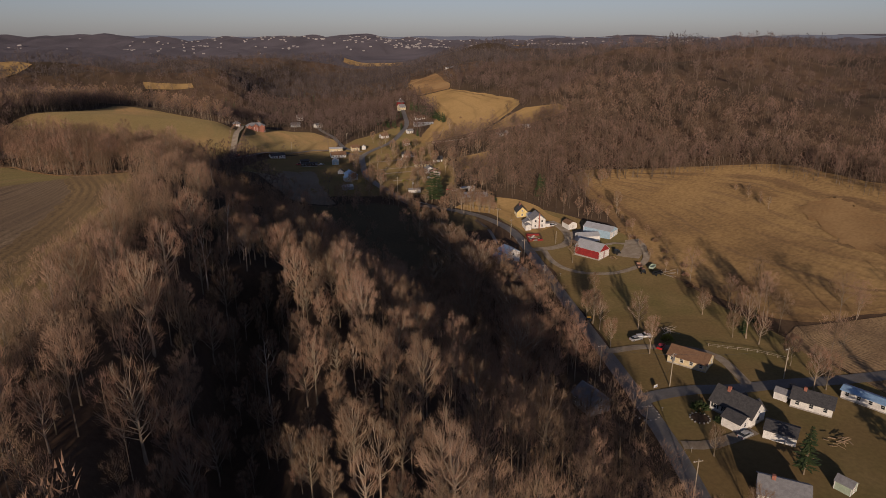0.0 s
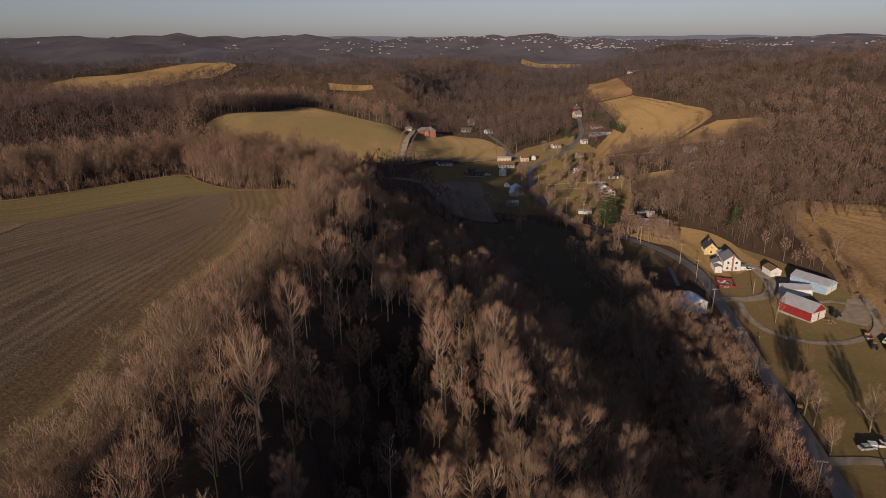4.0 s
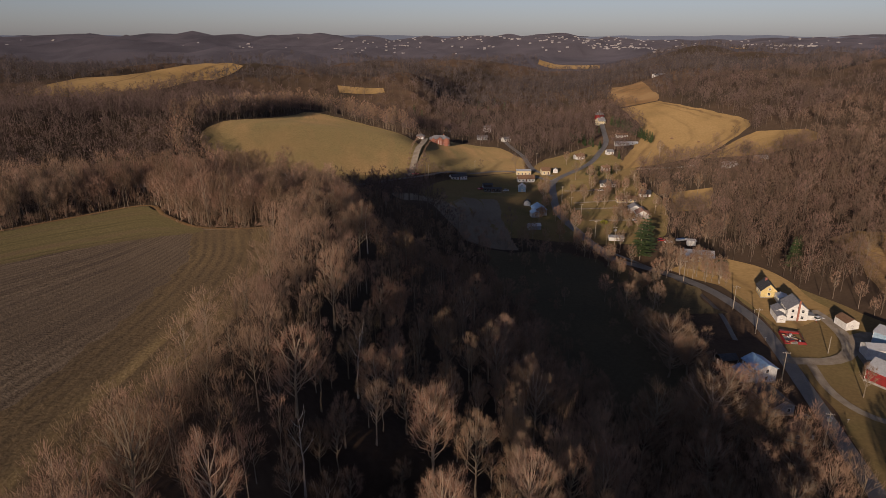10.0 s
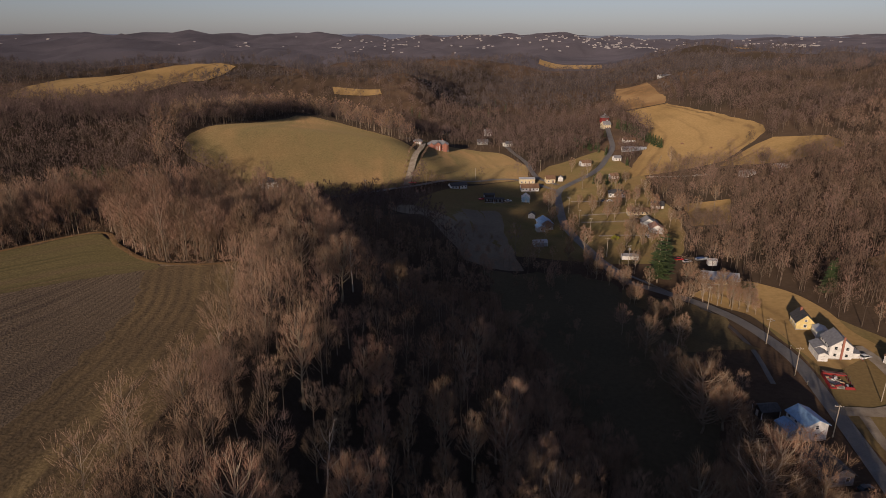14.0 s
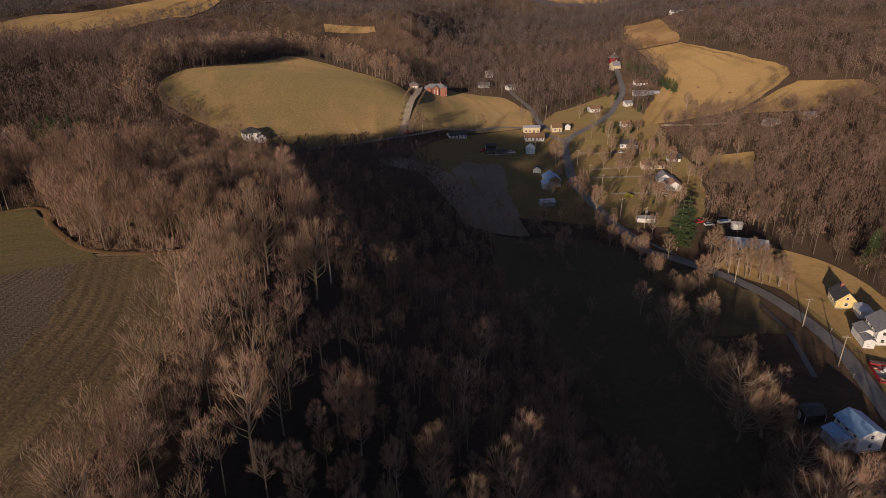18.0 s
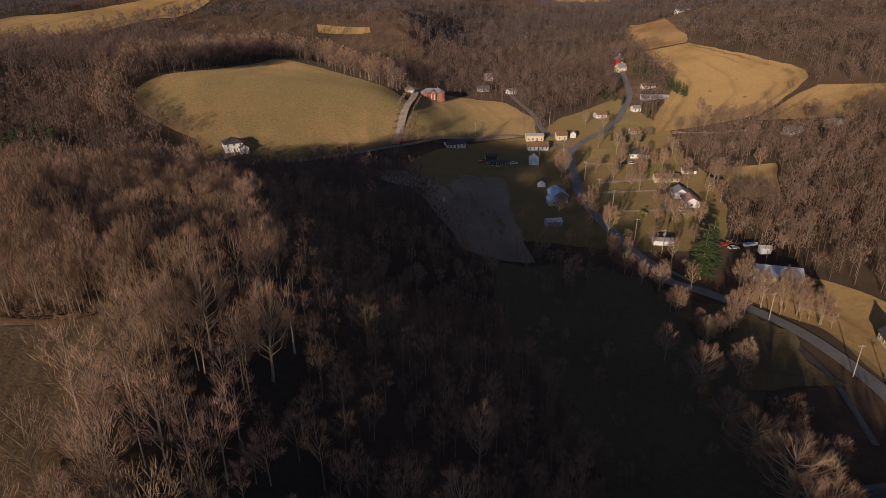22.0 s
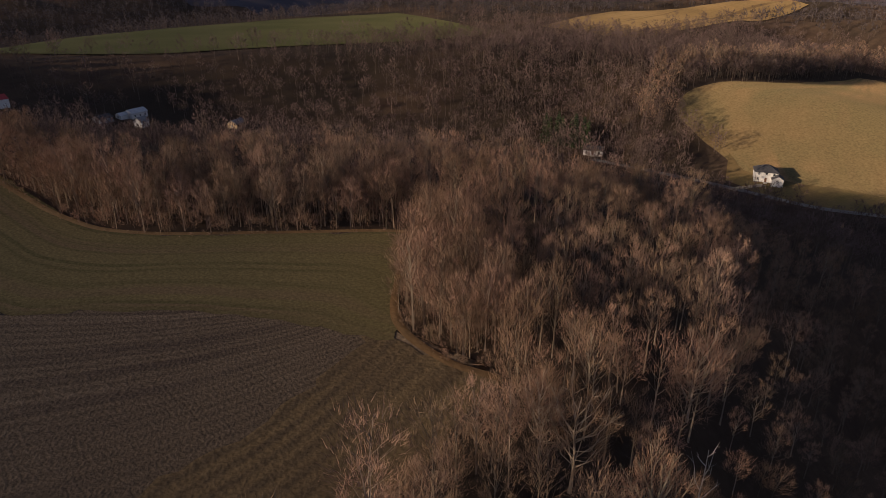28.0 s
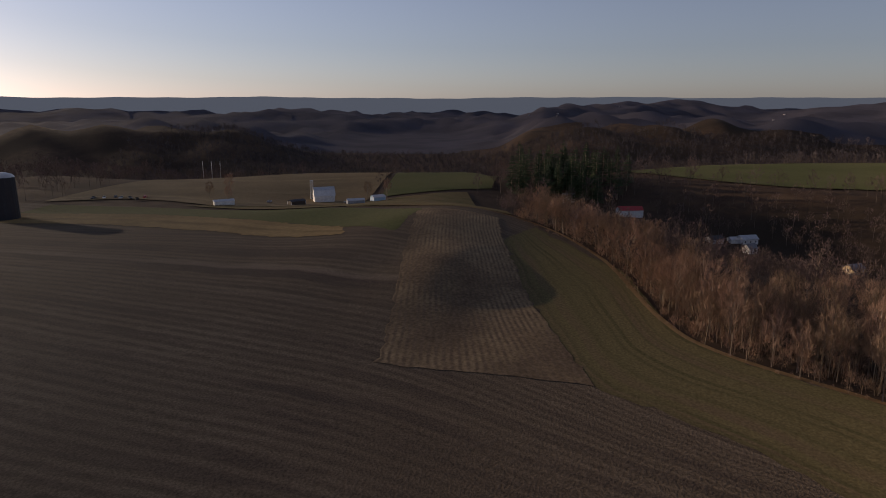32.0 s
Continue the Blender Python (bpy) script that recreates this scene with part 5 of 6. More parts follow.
woods("slope_woods", p[close & spur & (p[:, 0] >= 18) & ~brink], MID, "tall leafless reddish-brown hardwood trees on a lower slope", (0.7, 1.1))
woods("field_side_woods", p[close & plateau & (p[:, 1] < 90)], MID, "leafless hardwood trees on level ground beside a field", (0.65, 0.98))
woods("corner_woods", p[close & plateau & (p[:, 1] >= 90)], MID, "sunlit leafless hardwood trees filling a field corner", (0.75, 1.05))
woods("hollow_woods", p[close & ~spur & ~plateau], MID, "leafless brown hardwood trees in a shaded hollow", (0.42, 0.75))
dale = (p[:, 0] < -130) & (p[:, 1] < 340)
# the dimmed far twigs also put the side valley's shade into colour
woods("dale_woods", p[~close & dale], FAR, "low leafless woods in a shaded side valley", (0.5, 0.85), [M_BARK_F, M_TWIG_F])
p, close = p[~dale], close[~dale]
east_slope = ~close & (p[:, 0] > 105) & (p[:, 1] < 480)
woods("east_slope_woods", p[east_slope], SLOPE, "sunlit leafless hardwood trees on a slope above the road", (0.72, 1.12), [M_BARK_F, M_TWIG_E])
edge = np.array([(191, 262), (219, 213), (252, 185), (264, 151), (268, 118), (270, 96)], float)
r_ = np.random.default_rng(66)
q = curve(edge, 110) + r_.normal(0, 1.0, (110, 2))
q = np.vstack([q + (k * 0.8 + 4, k * 0.55 + 3) + r_.normal(0, 1.4, q.shape) for k in (0, 6, 12, 18)])
q = q[r_.random(len(q)) < 0.7]
verge = np.random.default_rng(67)
weeds = np.vstack([curve(np.array([(-48, 118), (-57, 149), (-66, 146), (-79, 148)], float), 190), curve(np.array(TOP[2:] + RIM[-2::-1][:5], float), 150)])
woods("verge_weeds", weeds + verge.normal(0, 0.75, weeds.shape), BRUSH, "knee-high brown weeds and brambles at a field edge", (0.14, 0.34))
woods("field_top_woods", q, SLOPE, "leafless hardwood trees along the top of a dry field", (0.7, 1.05), [M_BARK_F, M_TWIG_E])
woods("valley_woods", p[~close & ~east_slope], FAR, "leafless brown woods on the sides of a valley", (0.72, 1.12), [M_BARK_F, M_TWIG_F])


p = np.vstack([scatter(14, 92, 262, 300, 5.5, 71), scatter(22, 50, 110, 262, 6.0, 72), scatter(66, 92, 96, 215, 7.0, 73), scatter(-10, 30, 285, 345, 7.0, 74)])
r_ = np.random.default_rng(75)
p = p[r_.random(len(p)) < 0.6]
line_d = np.array([np.hypot(road_line[:, 0] - x, road_line[:, 1] - y).min() for x, y in p])
p = p[line_d > 6]
woods("bottom_brush", p[[all(math.hypot(x - hx, y - hy) > hr for hx, hy, hr in SITES) for x, y in p]], BRUSH + [MID[3]], "low leafless brush and saplings of a shaded valley bottom", (0.5, 1.1))


def plant(trunk_me, crown_me, xy, turn, size, label, name="tree", group="trees of the near wood"):
    base = new(name)
    base.matrix_world = Matrix.Translation((xy[0], xy[1], float(gz(xy[0], xy[1])) - 0.15)) @ Matrix.Rotation(turn, 4, "Z") @ Matrix.Scale(size, 4)
    for part_name, me in (("trunk", trunk_me), ("crown", crown_me)):
        o = new(part_name, me)
        o.parent = base
    return tagged(base, label, "tree", group)


NEAR_MESH = [(raw_mesh("trunk", wv, wf, [M_BARK]), raw_mesh("crown", tv, tf, [M_TWIG])) for wv, wf, tv, tf in NEAR]
tr = random.Random(5)


def near_size(q):
    """Trees beside the field are tall, those of the ravine and the shaded slope low."""
    u = tr.random()
    if abs(q[0] + 12) < 8 and q[1] < 40:
        return 0.36 + 0.2 * u
    if q[0] < -15 and q[1] < -10:
        return 0.5 + 0.32 * u
    if q[0] < -27:
        return 0.7 + 0.28 * u
    return 0.42 + 0.33 * u ** 1.7 if q[0] < 10 else 0.6 + 0.45 * u ** 1.3


for q in near_xy[:150]:
    plant(*NEAR_MESH[tr.randrange(len(NEAR_MESH))], q, tr.uniform(0, 6.28), near_size(q), "leafless hardwood tree with a reddish-brown twiggy crown")
woods("near_woods", near_xy[150:], NEAR, "leafless hardwood trees with reddish-brown twiggy crowns", sizes=[near_size(q) for q in near_xy[150:]])

for k, (x, y, top) in enumerate(TALL):
    h = min(16.0 if y > 85 and x > -5 else 19.0, top - float(gz(x, y)))
    j = (3, 1, 0, 1, 5)[k % 5]
    if -25 < x < -5:
        h, j = min(h * 0.85, 15.0), 4
    plant(*NEAR_MESH[j], (x, y), k * 1.37, h / (17.5, 16.2, 18.5, 15.2, 13.5, 19.5)[j], "tall leafless hardwood tree with a sunlit rounded crown")

rim_ = np.vstack([curve(TOP, 40), curve(RIM[::-1][:6], 110)])
d_ = np.gradient(rim_, axis=0)
d_ /= np.hypot(d_[:, 0], d_[:, 1])[:, None] + 1e-9
q_ = np.random.default_rng(51)
e = np.vstack([rim_ + np.stack([d_[:, 1], -d_[:, 0]], 1) * q_.uniform(3, 17, (150, 1)) for _ in range(3)])
woods("field_edge_woods", e[~open_land(e)], MID, "tall leafless trees lining the edge of a ridge field", (0.6, 0.9))
e = curve(EDGE + TOP[1:] + RIM[::-1][1:6], 300)
d_ = np.gradient(e, axis=0)
d_ /= np.hypot(d_[:, 0], d_[:, 1])[:, None] + 1e-9
e = np.vstack([e + np.stack([d_[:, 1], -d_[:, 0]], 1) * q_.uniform(1.2, 9.5, (300, 1)) + q_.uniform(-1, 1, (300, 2)) for _ in range(3)])
woods("edge_brush", e[(e[:, 1] > -70) & ~open_land(e)], BRUSH, "pinkish leafless brush and saplings along a field edge", (0.5, 1.35))
top_ = curve([(-185, 430), (-203, 458), (-184, 505), (-170, 562), (-160, 614), (-132, 624), (-90, 577), (-52, 532)], 75)
d_ = np.gradient(top_, axis=0)
d_ /= np.hypot(d_[:, 0], d_[:, 1])[:, None]
e = np.vstack([top_ + np.stack([-d_[:, 1], d_[:, 0]], 1) * q_.uniform(1, 20, (75, 1)) for _ in range(3)])
woods("pasture_edge_woods", e[~open_land(e)], FAR, "tall leafless trees lining a hillside pasture", (0.95, 1.3))
# never in view: trees added to shade the spur and the lawns
p = scatter(-14, 70, -112, -60, 7.6, 43)
woods("hillside_woods", p[~open_land(p)], FAR, "unseen leafless woods on a hillside above the road, added for shade", (0.55, 0.85))
# woods out of view, added to cast shade on the near slope
p = scatter(-120, -14, -260, -60, 6.2, 41)
p = p[~open_land(p) & (p[:, 0] > -52 + 0.2 * p[:, 1])]
woods("south_woods", p, FAR, "unseen leafless woods on the slope behind, added for shade", (0.8, 1.1))
p = np.vstack([scatter(-1100, 1100, 760, 1330, 13.0, 11), scatter(-1500, 1500, 1330, 1900, 22, 15), scatter(330, 1500, -300, 760, 15.5, 12), scatter(-1500, -420, -700, 760, 14.5, 13), scatter(-420, -60, -500, -60, 16, 14)])
p = p[~open_land(p)]
az = np.degrees(np.arctan2(p[:, 0], p[:, 1] + 119))
p = p[(az < 53) & (az > -140) & ((p[:, 1] < 760) | (np.abs(az + 3) < 44)) & (np.hypot(p[:, 0], p[:, 1]) < 1900)]
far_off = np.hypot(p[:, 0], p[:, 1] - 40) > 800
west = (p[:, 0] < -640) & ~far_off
# M_TWIG_H carries the haze of distance in its colour
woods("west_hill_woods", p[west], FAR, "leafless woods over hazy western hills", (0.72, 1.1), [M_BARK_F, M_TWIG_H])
p, far_off = p[~west], far_off[~west]
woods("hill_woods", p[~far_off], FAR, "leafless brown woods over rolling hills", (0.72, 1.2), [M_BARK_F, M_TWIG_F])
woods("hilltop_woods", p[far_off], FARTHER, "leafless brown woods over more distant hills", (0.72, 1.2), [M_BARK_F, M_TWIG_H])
WIDE_MESH = [(raw_mesh("trunk", wv, wf, [M_BARK]), raw_mesh("crown", tv, tf, [M_TWIG])) for wv, wf, tv, tf in WIDE]
CREEK_TREES = [(72, 168, 1.2), (71, 181, 1.05), (70, 196, 1.0), (75, 155, 1.45), (79, 149, 1.3), (72, 147, 1.1), (72, 109, 1.6), (67, 106, 1.5), (77, 117, 1.4), (82, 104, 1.2), (71, 126, 1.0), (53, 104, 1.5), (71, 67, 1.5), (78, 78, 1.3), (62, 38, 1.5), (84, 203.7, 0.8), (81.6, 221.1, 0.8), (78, 239.7, 0.7), (78, 132, 1.1), (91.2, 228.2, 0.8), (62, 88, 1.2), (66, 52, 1.35), (77, 55, 1.2), (58, 68, 1.3), (84, 90, 1.2)]
ROAD_TREES = [(100.7, 239.2), (108.4, 244.0), (112.7, 239.3), (117.0, 234.7), (122.0, 232.1), (94.9, 233.8), (105.6, 77.0), (105.4, 71.6)]
for k, (x, y, size) in enumerate(CREEK_TREES):
    plant(*WIDE_MESH[k % 3], (x, y), k * 1.9, size, "broad leafless tree with many spreading limbs beside a creek", "creekside_tree", "trees along the creek")
for k, (x, y) in enumerate(ROAD_TREES):
    plant(*NEAR_MESH[(3, 1, 4)[k % 3]], (x, y), k * 2.3, 0.8 + 0.12 * (k % 3), "leafless roadside tree with pale sunlit limbs", "roadside_tree", "trees along the road")
LANE_TREES = [(63, 392, 1.15), (66, 330, 0.8), (63, 335, 0.7), (68, 289, 0.75), (66, 283, 0.6), (68, 270, 0.8), (65, 275, 0.65), (72, 261, 0.7), (77, 256, 0.9), (79, 240, 0.7), (85, 224, 0.75), (72, 320, 0.6), (62, 310, 0.6), (60, 300, 0.65), (106, 384, 0.95), (100, 386, 0.8), (90, 387, 0.8), (128, 381, 0.9), (141, 375, 1.05), (104, 322, 0.95), (102, 336, 0.8), (147, 362, 0.9), (129, 399, 0.9), (97, 374, 0.7), (116, 403, 0.9), (56, 345, 0.6), (52, 330, 0.7), (45, 300, 0.7)]
for k, (x, y, size) in enumerate(LANE_TREES):
    plant(*(NEAR_MESH + WIDE_MESH)[(7, 1, 3, 7, 4)[k % 5]], (x, y), k * 2.1, size, "leafless shade tree beside a village lane", "lane_tree", "trees along the village lane")
vr = random.Random(77)
spots = []
while len(spots) < 34:
    x, y = vr.uniform(66, 150), vr.uniform(285, 470)
    if all(math.hypot(x - hx, y - hy) > hr * 0.9 for hx, hy, hr in SITES) and np.hypot(road_line[:, 0] - x, road_line[:, 1] - y).min() > 5 and all(math.hypot(x - a, y - b) > 5 for a, b in spots):
        spots.append((x, y))
        plant(*(NEAR_MESH + WIDE_MESH)[vr.randrange(9)], (x, y), vr.uniform(0, 6), vr.uniform(0.45, 0.85), "bare shade tree on a village lawn", "village_tree", "village trees")

# ---- evergreens ----
def conifer_mesh(rng, h, r, whorls, per, droop, low=0.12, lean=0.0):
    tv, tf = tube([np.array((0, 0, 0.0)), np.array((0, 0, h * 0.5)), np.array((0, 0, h * 0.97))], [h * 0.016, h * 0.011, 0.03], 5)
    v, f = [], []
    for k in range(whorls):
        t = low + (1 - low) * (k + rng.random() * 0.6) / whorls
        reach = r * (1 - t) ** 0.75 * rng.uniform(0.7, 1.15) + 0.15
        for i in range(per):
            az = rng.uniform(0, 6.283)
            d = np.array([math.cos(az), math.sin(az), 0])
            s = np.array([-d[1], d[0], 0])
            L = reach * rng.uniform(0.7, 1.1)
            p = np.array([0, 0, h * t])
            # each bough: three sprays of needles
            for j in range(4):
                a = p + d * L * (0.25 + 0.2 * j) + np.array([0, 0, -droop * L * (0.25 + 0.2 * j)]) + rng.normal(0, 0.1, 3)
                w = (0.45 - 0.07 * j) * L * 0.55 + 0.1
                tip = a + d * (0.35 * L + 0.15) + np.array([0, 0, -droop * 0.2 * L + rng.normal(0, 0.12)])
                o = len(v)
                v += [a - s * w + rng.normal(0, 0.08, 3), a + s * w + rng.normal(0, 0.08, 3), tip, a + np.array([0, 0, 0.25])]
                f += [(o, o + 3, o + 2), (o + 3, o + 1, o + 2)]
    return mesh_of("trunk", tv, tf, M_BARK), mesh_of("crown", v, f, M_NEEDLE)


_cr = np.random.default_rng(17)
BIG_PINE = [conifer_mesh(_cr, 25, 7.8, 13, 16, 0.02, 0.14), conifer_mesh(_cr, 24, 7.2, 14, 15, 0.0, 0.16)]
PINE = [conifer_mesh(_cr, 20, 5.0, 18, 11, 0.05, 0.2), conifer_mesh(_cr, 21, 4.6, 18, 10, 0.1, 0.16)]
SPRUCE = [conifer_mesh(_cr, 14, 3.3, 18, 11, 0.35, 0.04), conifer_mesh(_cr, 15, 3.0, 18, 11, 0.3, 0.05)]


def evergreen(x, y, size, meshes, label, group=""):
    t, c = tr.choice(meshes)
    return plant(t, c, (x, y), tr.uniform(0, 6.28), size, label, "evergreen_tree", group)


evergreen(95, 265, 0.95, BIG_PINE, "tall green white pine beside the road")
evergreen(100, 272, 0.88, BIG_PINE, "tall green white pine beside the road")
evergreen(152, 49, 0.5, SPRUCE, "dark evergreen beside a field edge")
evergreen(161, 54, 0.42, SPRUCE, "small dark evergreen beside a field edge")
# the next two pines stand out of view, added only for their shade
evergreen(136, -36, 0.95, PINE, "unseen dark pine added to shade a back garden")
evergreen(147, -40, 1.0, PINE, "unseen dark pine added to shade a back garden")
for k, (x, y) in enumerate([(239, 163), (241, 156), (237, 151), (240, 146), (236, 141), (235, 134), (196, 245), (200, 241), (204, 239), (180, 182), (177, 173), (172, 160), (167, 149), (165, 136), (163, 124), (162, 110)]):
    plant(*NEAR_MESH[(1, 5, 3, 0)[k % 4]], (x, y), k * 1.3, 0.26 + 0.05 * (k % 3), "low bare thicket tree in a dry field", "thicket_tree", "field thicket")
evergreen(158, 240, 0.85, PINE, "dark green pine at the edge of hardwoods")
evergreen(164, 247, 0.7, PINE, "dark green pine at the edge of hardwoods")
evergreen(113, -19, 0.7, PINE, "loose dark green pine in a garden")
for x, y in ((176, 677), (179, 664), (181, 650), (182, 638), (183, 626), (184, 612), (185, 598), (186, 584), (187, 570)):
    for k in range(2):
        evergreen(x + 0.5 * k, y - 6 * k, 0.72, SPRUCE, "dark evergreen in a windbreak row", "evergreen windbreak")
for x, y in ((136, 594), (130, 597), (140, 603), (146, 518), (112, 464), (108, 466), (117, 463), (126, 461), (127, 604), (133, 610), (124, 637), (128, 628), (133, 622), (139, 566), (142, 574), (136, 580), (150, 640), (156, 646), (130, 588), (122, 612)):
    evergreen(x, y, 0.55, SPRUCE, "small dark evergreen on a village lawn", "village evergreens")
for i in range(8):
    evergreen(-214 - 3.6 * i, 386 - 1.2 * i + (i % 2) * 2, 1.1 + 0.1 * (i % 3), SPRUCE, "green spruce in a planted row", "spruce row")
for i in range(22):
    evergreen(-448 - tr.uniform(0, 40), 60 + tr.uniform(0, 62), tr.uniform(1.0, 1.45), PINE, "dark pine in a hilltop grove", "pine grove")
for i in range(34):
    evergreen(-468 - tr.uniform(0, 85), 62 + tr.uniform(0, 82), tr.uniform(1.0, 1.5), PINE, "dark pine in a hilltop grove", "pine grove")
for x, y in ((-60, 742), (-48, 748), (-72, 752), (-38, 735), (20, 700), (12, 760), (45, 800), (70, 850), (60, 905), (35, 860)):
    evergreen(x, y, 0.62, PINE, "dark evergreen among far hardwoods", "gully evergreens")

# ---- single bare trees in gardens and along the road ----
YARD = [(90, 384), (100, 368), (101, 344), (138, 364), (163, 375), (60, 360), (63, 366), (179, 492), (173, 492), (88, 277), (72, 283), (94, 316), (87, 224), (86, 205), (106, 254), (89, 257), (80, 262), (102, 53), (112, 45), (105, 66), (119, 63), (148, 66), (146, 47), (107, 74)]
ROW = [(103, 251), (106, 249), (109, 246.5), (112, 244), (115, 241), (117.5, 238), (120, 235), (122.5, 232), (124, 229), (110, 250), (116, 246), (120, 241), (125, 237)]
MORE = [(152, 72), (152, 54), (150, 45), (151, 40), (149, 10), (120, 98), (143, 9), (129, 135), (192, 240), (197, 233), (174, 158), (181, 186), (98, 402), (108, 395), (122, 402), (128, 418), (104, 436), (96, 450), (108, 492), (98, 505), (84, 400), (66, 402), (64, 385), (70, 340), (66, 322), (124, 366), (106, 356), (128, 350), (112, 315), (104, 326), (75, 295), (84, 290), (68, 300), (97, -7), (90, -30), (150, 25), (160, 60), (170, 62), (80, 218), (76, 240)]
for i, (x, y) in enumerate(YARD + ROW + MORE):
    k = (1, 3, 4, 0, 5)[i % 5]
    plant(*NEAR_MESH[k], (x, y), tr.uniform(0, 6.28), tr.uniform(0.6, 0.95), "leafless garden tree with pale grey branches" if i < len(YARD) else "leafless roadside tree with pale branches", group="trees of the valley")
# dead white snags in the near wood
for x, y, s in ((-9, 3, 0.9), (-22, 38, 0.8), (-18, 66, 0.85), (-27, 150, 0.8)):
    w, _t, _a, _b = bare_tree(np.random.default_rng(int(100 + x)), 16, 2.2, 6, 2, 4, 4, 0.2, (0.6, 0.04), 0.45)
    snag = new("dead_tree")
    snag.matrix_world = pose(x, y, float(gz(x, y)))
    part("trunk", raw_mesh("trunk", w, _t, [PALE_BARK]), snag)
    tagged(snag, "bleached dead tree with bare white limbs", "tree")

# ---- poles and wires ----
POLE_TOPS = {}


def pole(x, y, h=10.5, arm=True, turn=0.0, can=False, lamp=False):
    p = new("utility_pole")
    z = float(gz(x, y)) - 0.2
    p.matrix_world = pose(x, y, z, 0, 0, turn)
    v, f = tube([np.array((0, 0, 0.0)), np.array((0, 0, h))], [0.17, 0.11], 8)
    part("post", mesh_of("post", v, f + [tuple(range(8, 16))], POLE_WOOD), p)
    if arm:
        boxes("crossarm", POLE_WOOD, p, [(0, 0.12, h - 0.7, 2.4, 0.1, 0.13)])
        for s in (-1.05, -0.45, 0.45, 1.05):
            rod("insulator", TRIM, p, (s, 0.12, h - 0.57), (s, 0.12, h - 0.36), 0.045)
    if can:
        for s in (-0.38, 0.38):
            rod("transformer", STEEL, p, (s, -0.1, h - 2.6), (s, -0.1, h - 1.5), 0.27, 10, "grey transformer can")
    if lamp:
        rod("lamp_arm", STEEL, p, (0, 0, h - 1.4), (1.6, 0, h - 1.0), 0.04)
        boxes("lamp_head", STEEL, p, [(1.7, 0, h - 1.1, 0.55, 0.22, 0.14)])
    POLE_TOPS[(x, y)] = (x, y, z + h - 0.4)
    return tagged(p, "weathered wooden utility pole with crossarm" if arm else "plain weathered wooden service pole", "utility pole", "utility poles")


def wire(a, b, sag=0.9, off=0.0):
    pa, pb = np.array(POLE_TOPS[a]), np.array(POLE_TOPS[b])
    path = [pa + (pb - pa) * t + np.array([off, 0, -sag * 4 * t * (1 - t)]) for t in np.linspace(0, 1, 11)]
    v, f = tube(path, [0.018] * 11, 3)
    tagged(new("power_line", mesh_of("power_line", v, f, BLIND)), "thin black overhead line sagging between poles", "cable", "overhead lines")


LINE = [(83, -18), (84, 4), (89, 37), (95, 72), (103, 110), (109, 146), (116, 181), (117, 204), (107, 235), (88, 289), (80, 301), (79, 338), (76, 356), (75, 386), (72, 440), (72, 504)]
for i, q in enumerate(LINE):
    a = LINE[min(i + 1, len(LINE) - 1)]
    b = LINE[max(i - 1, 0)]
    pole(*q, 10.8, True, math.degrees(math.atan2(a[1] - b[1], a[0] - b[0])) - 90, i in (4, 9), i in (7,))
pole(106, 25, 11.5, True, 30, True, True)
pole(142, 19, 11, True, 10)
pole(134, 164, 7.0, False)
for q in ((18, 477), (-19, 442), (53, 412), (186, 445), (-60, 420)):
    pole(*q, 9.5, True, 60)
for a, b in list(zip(LINE, LINE[1:])) + [((84, 4), (106, 25)), ((106, 25), (142, 19)), ((89, 37), (106, 25)), ((72, 504), (18, 477)), ((18, 477), (-19, 442)), ((-19, 442), (-60, 420))]:
    wire(a, b)
    wire(a, b, 1.0, 0.8)

# ---- vehicles ----
TYRE = flat("tyre_rubber", (0.02, 0.02, 0.02), 0.8)


def ring(x, y, z, r, w, n=12):
    v, f = tube([np.array((x, y - w / 2, z)), np.array((x, y + w / 2, z))], [r, r], n)
    return v, list(f) + [tuple(range(n - 1, -1, -1)), tuple(range(n, 2 * n))]


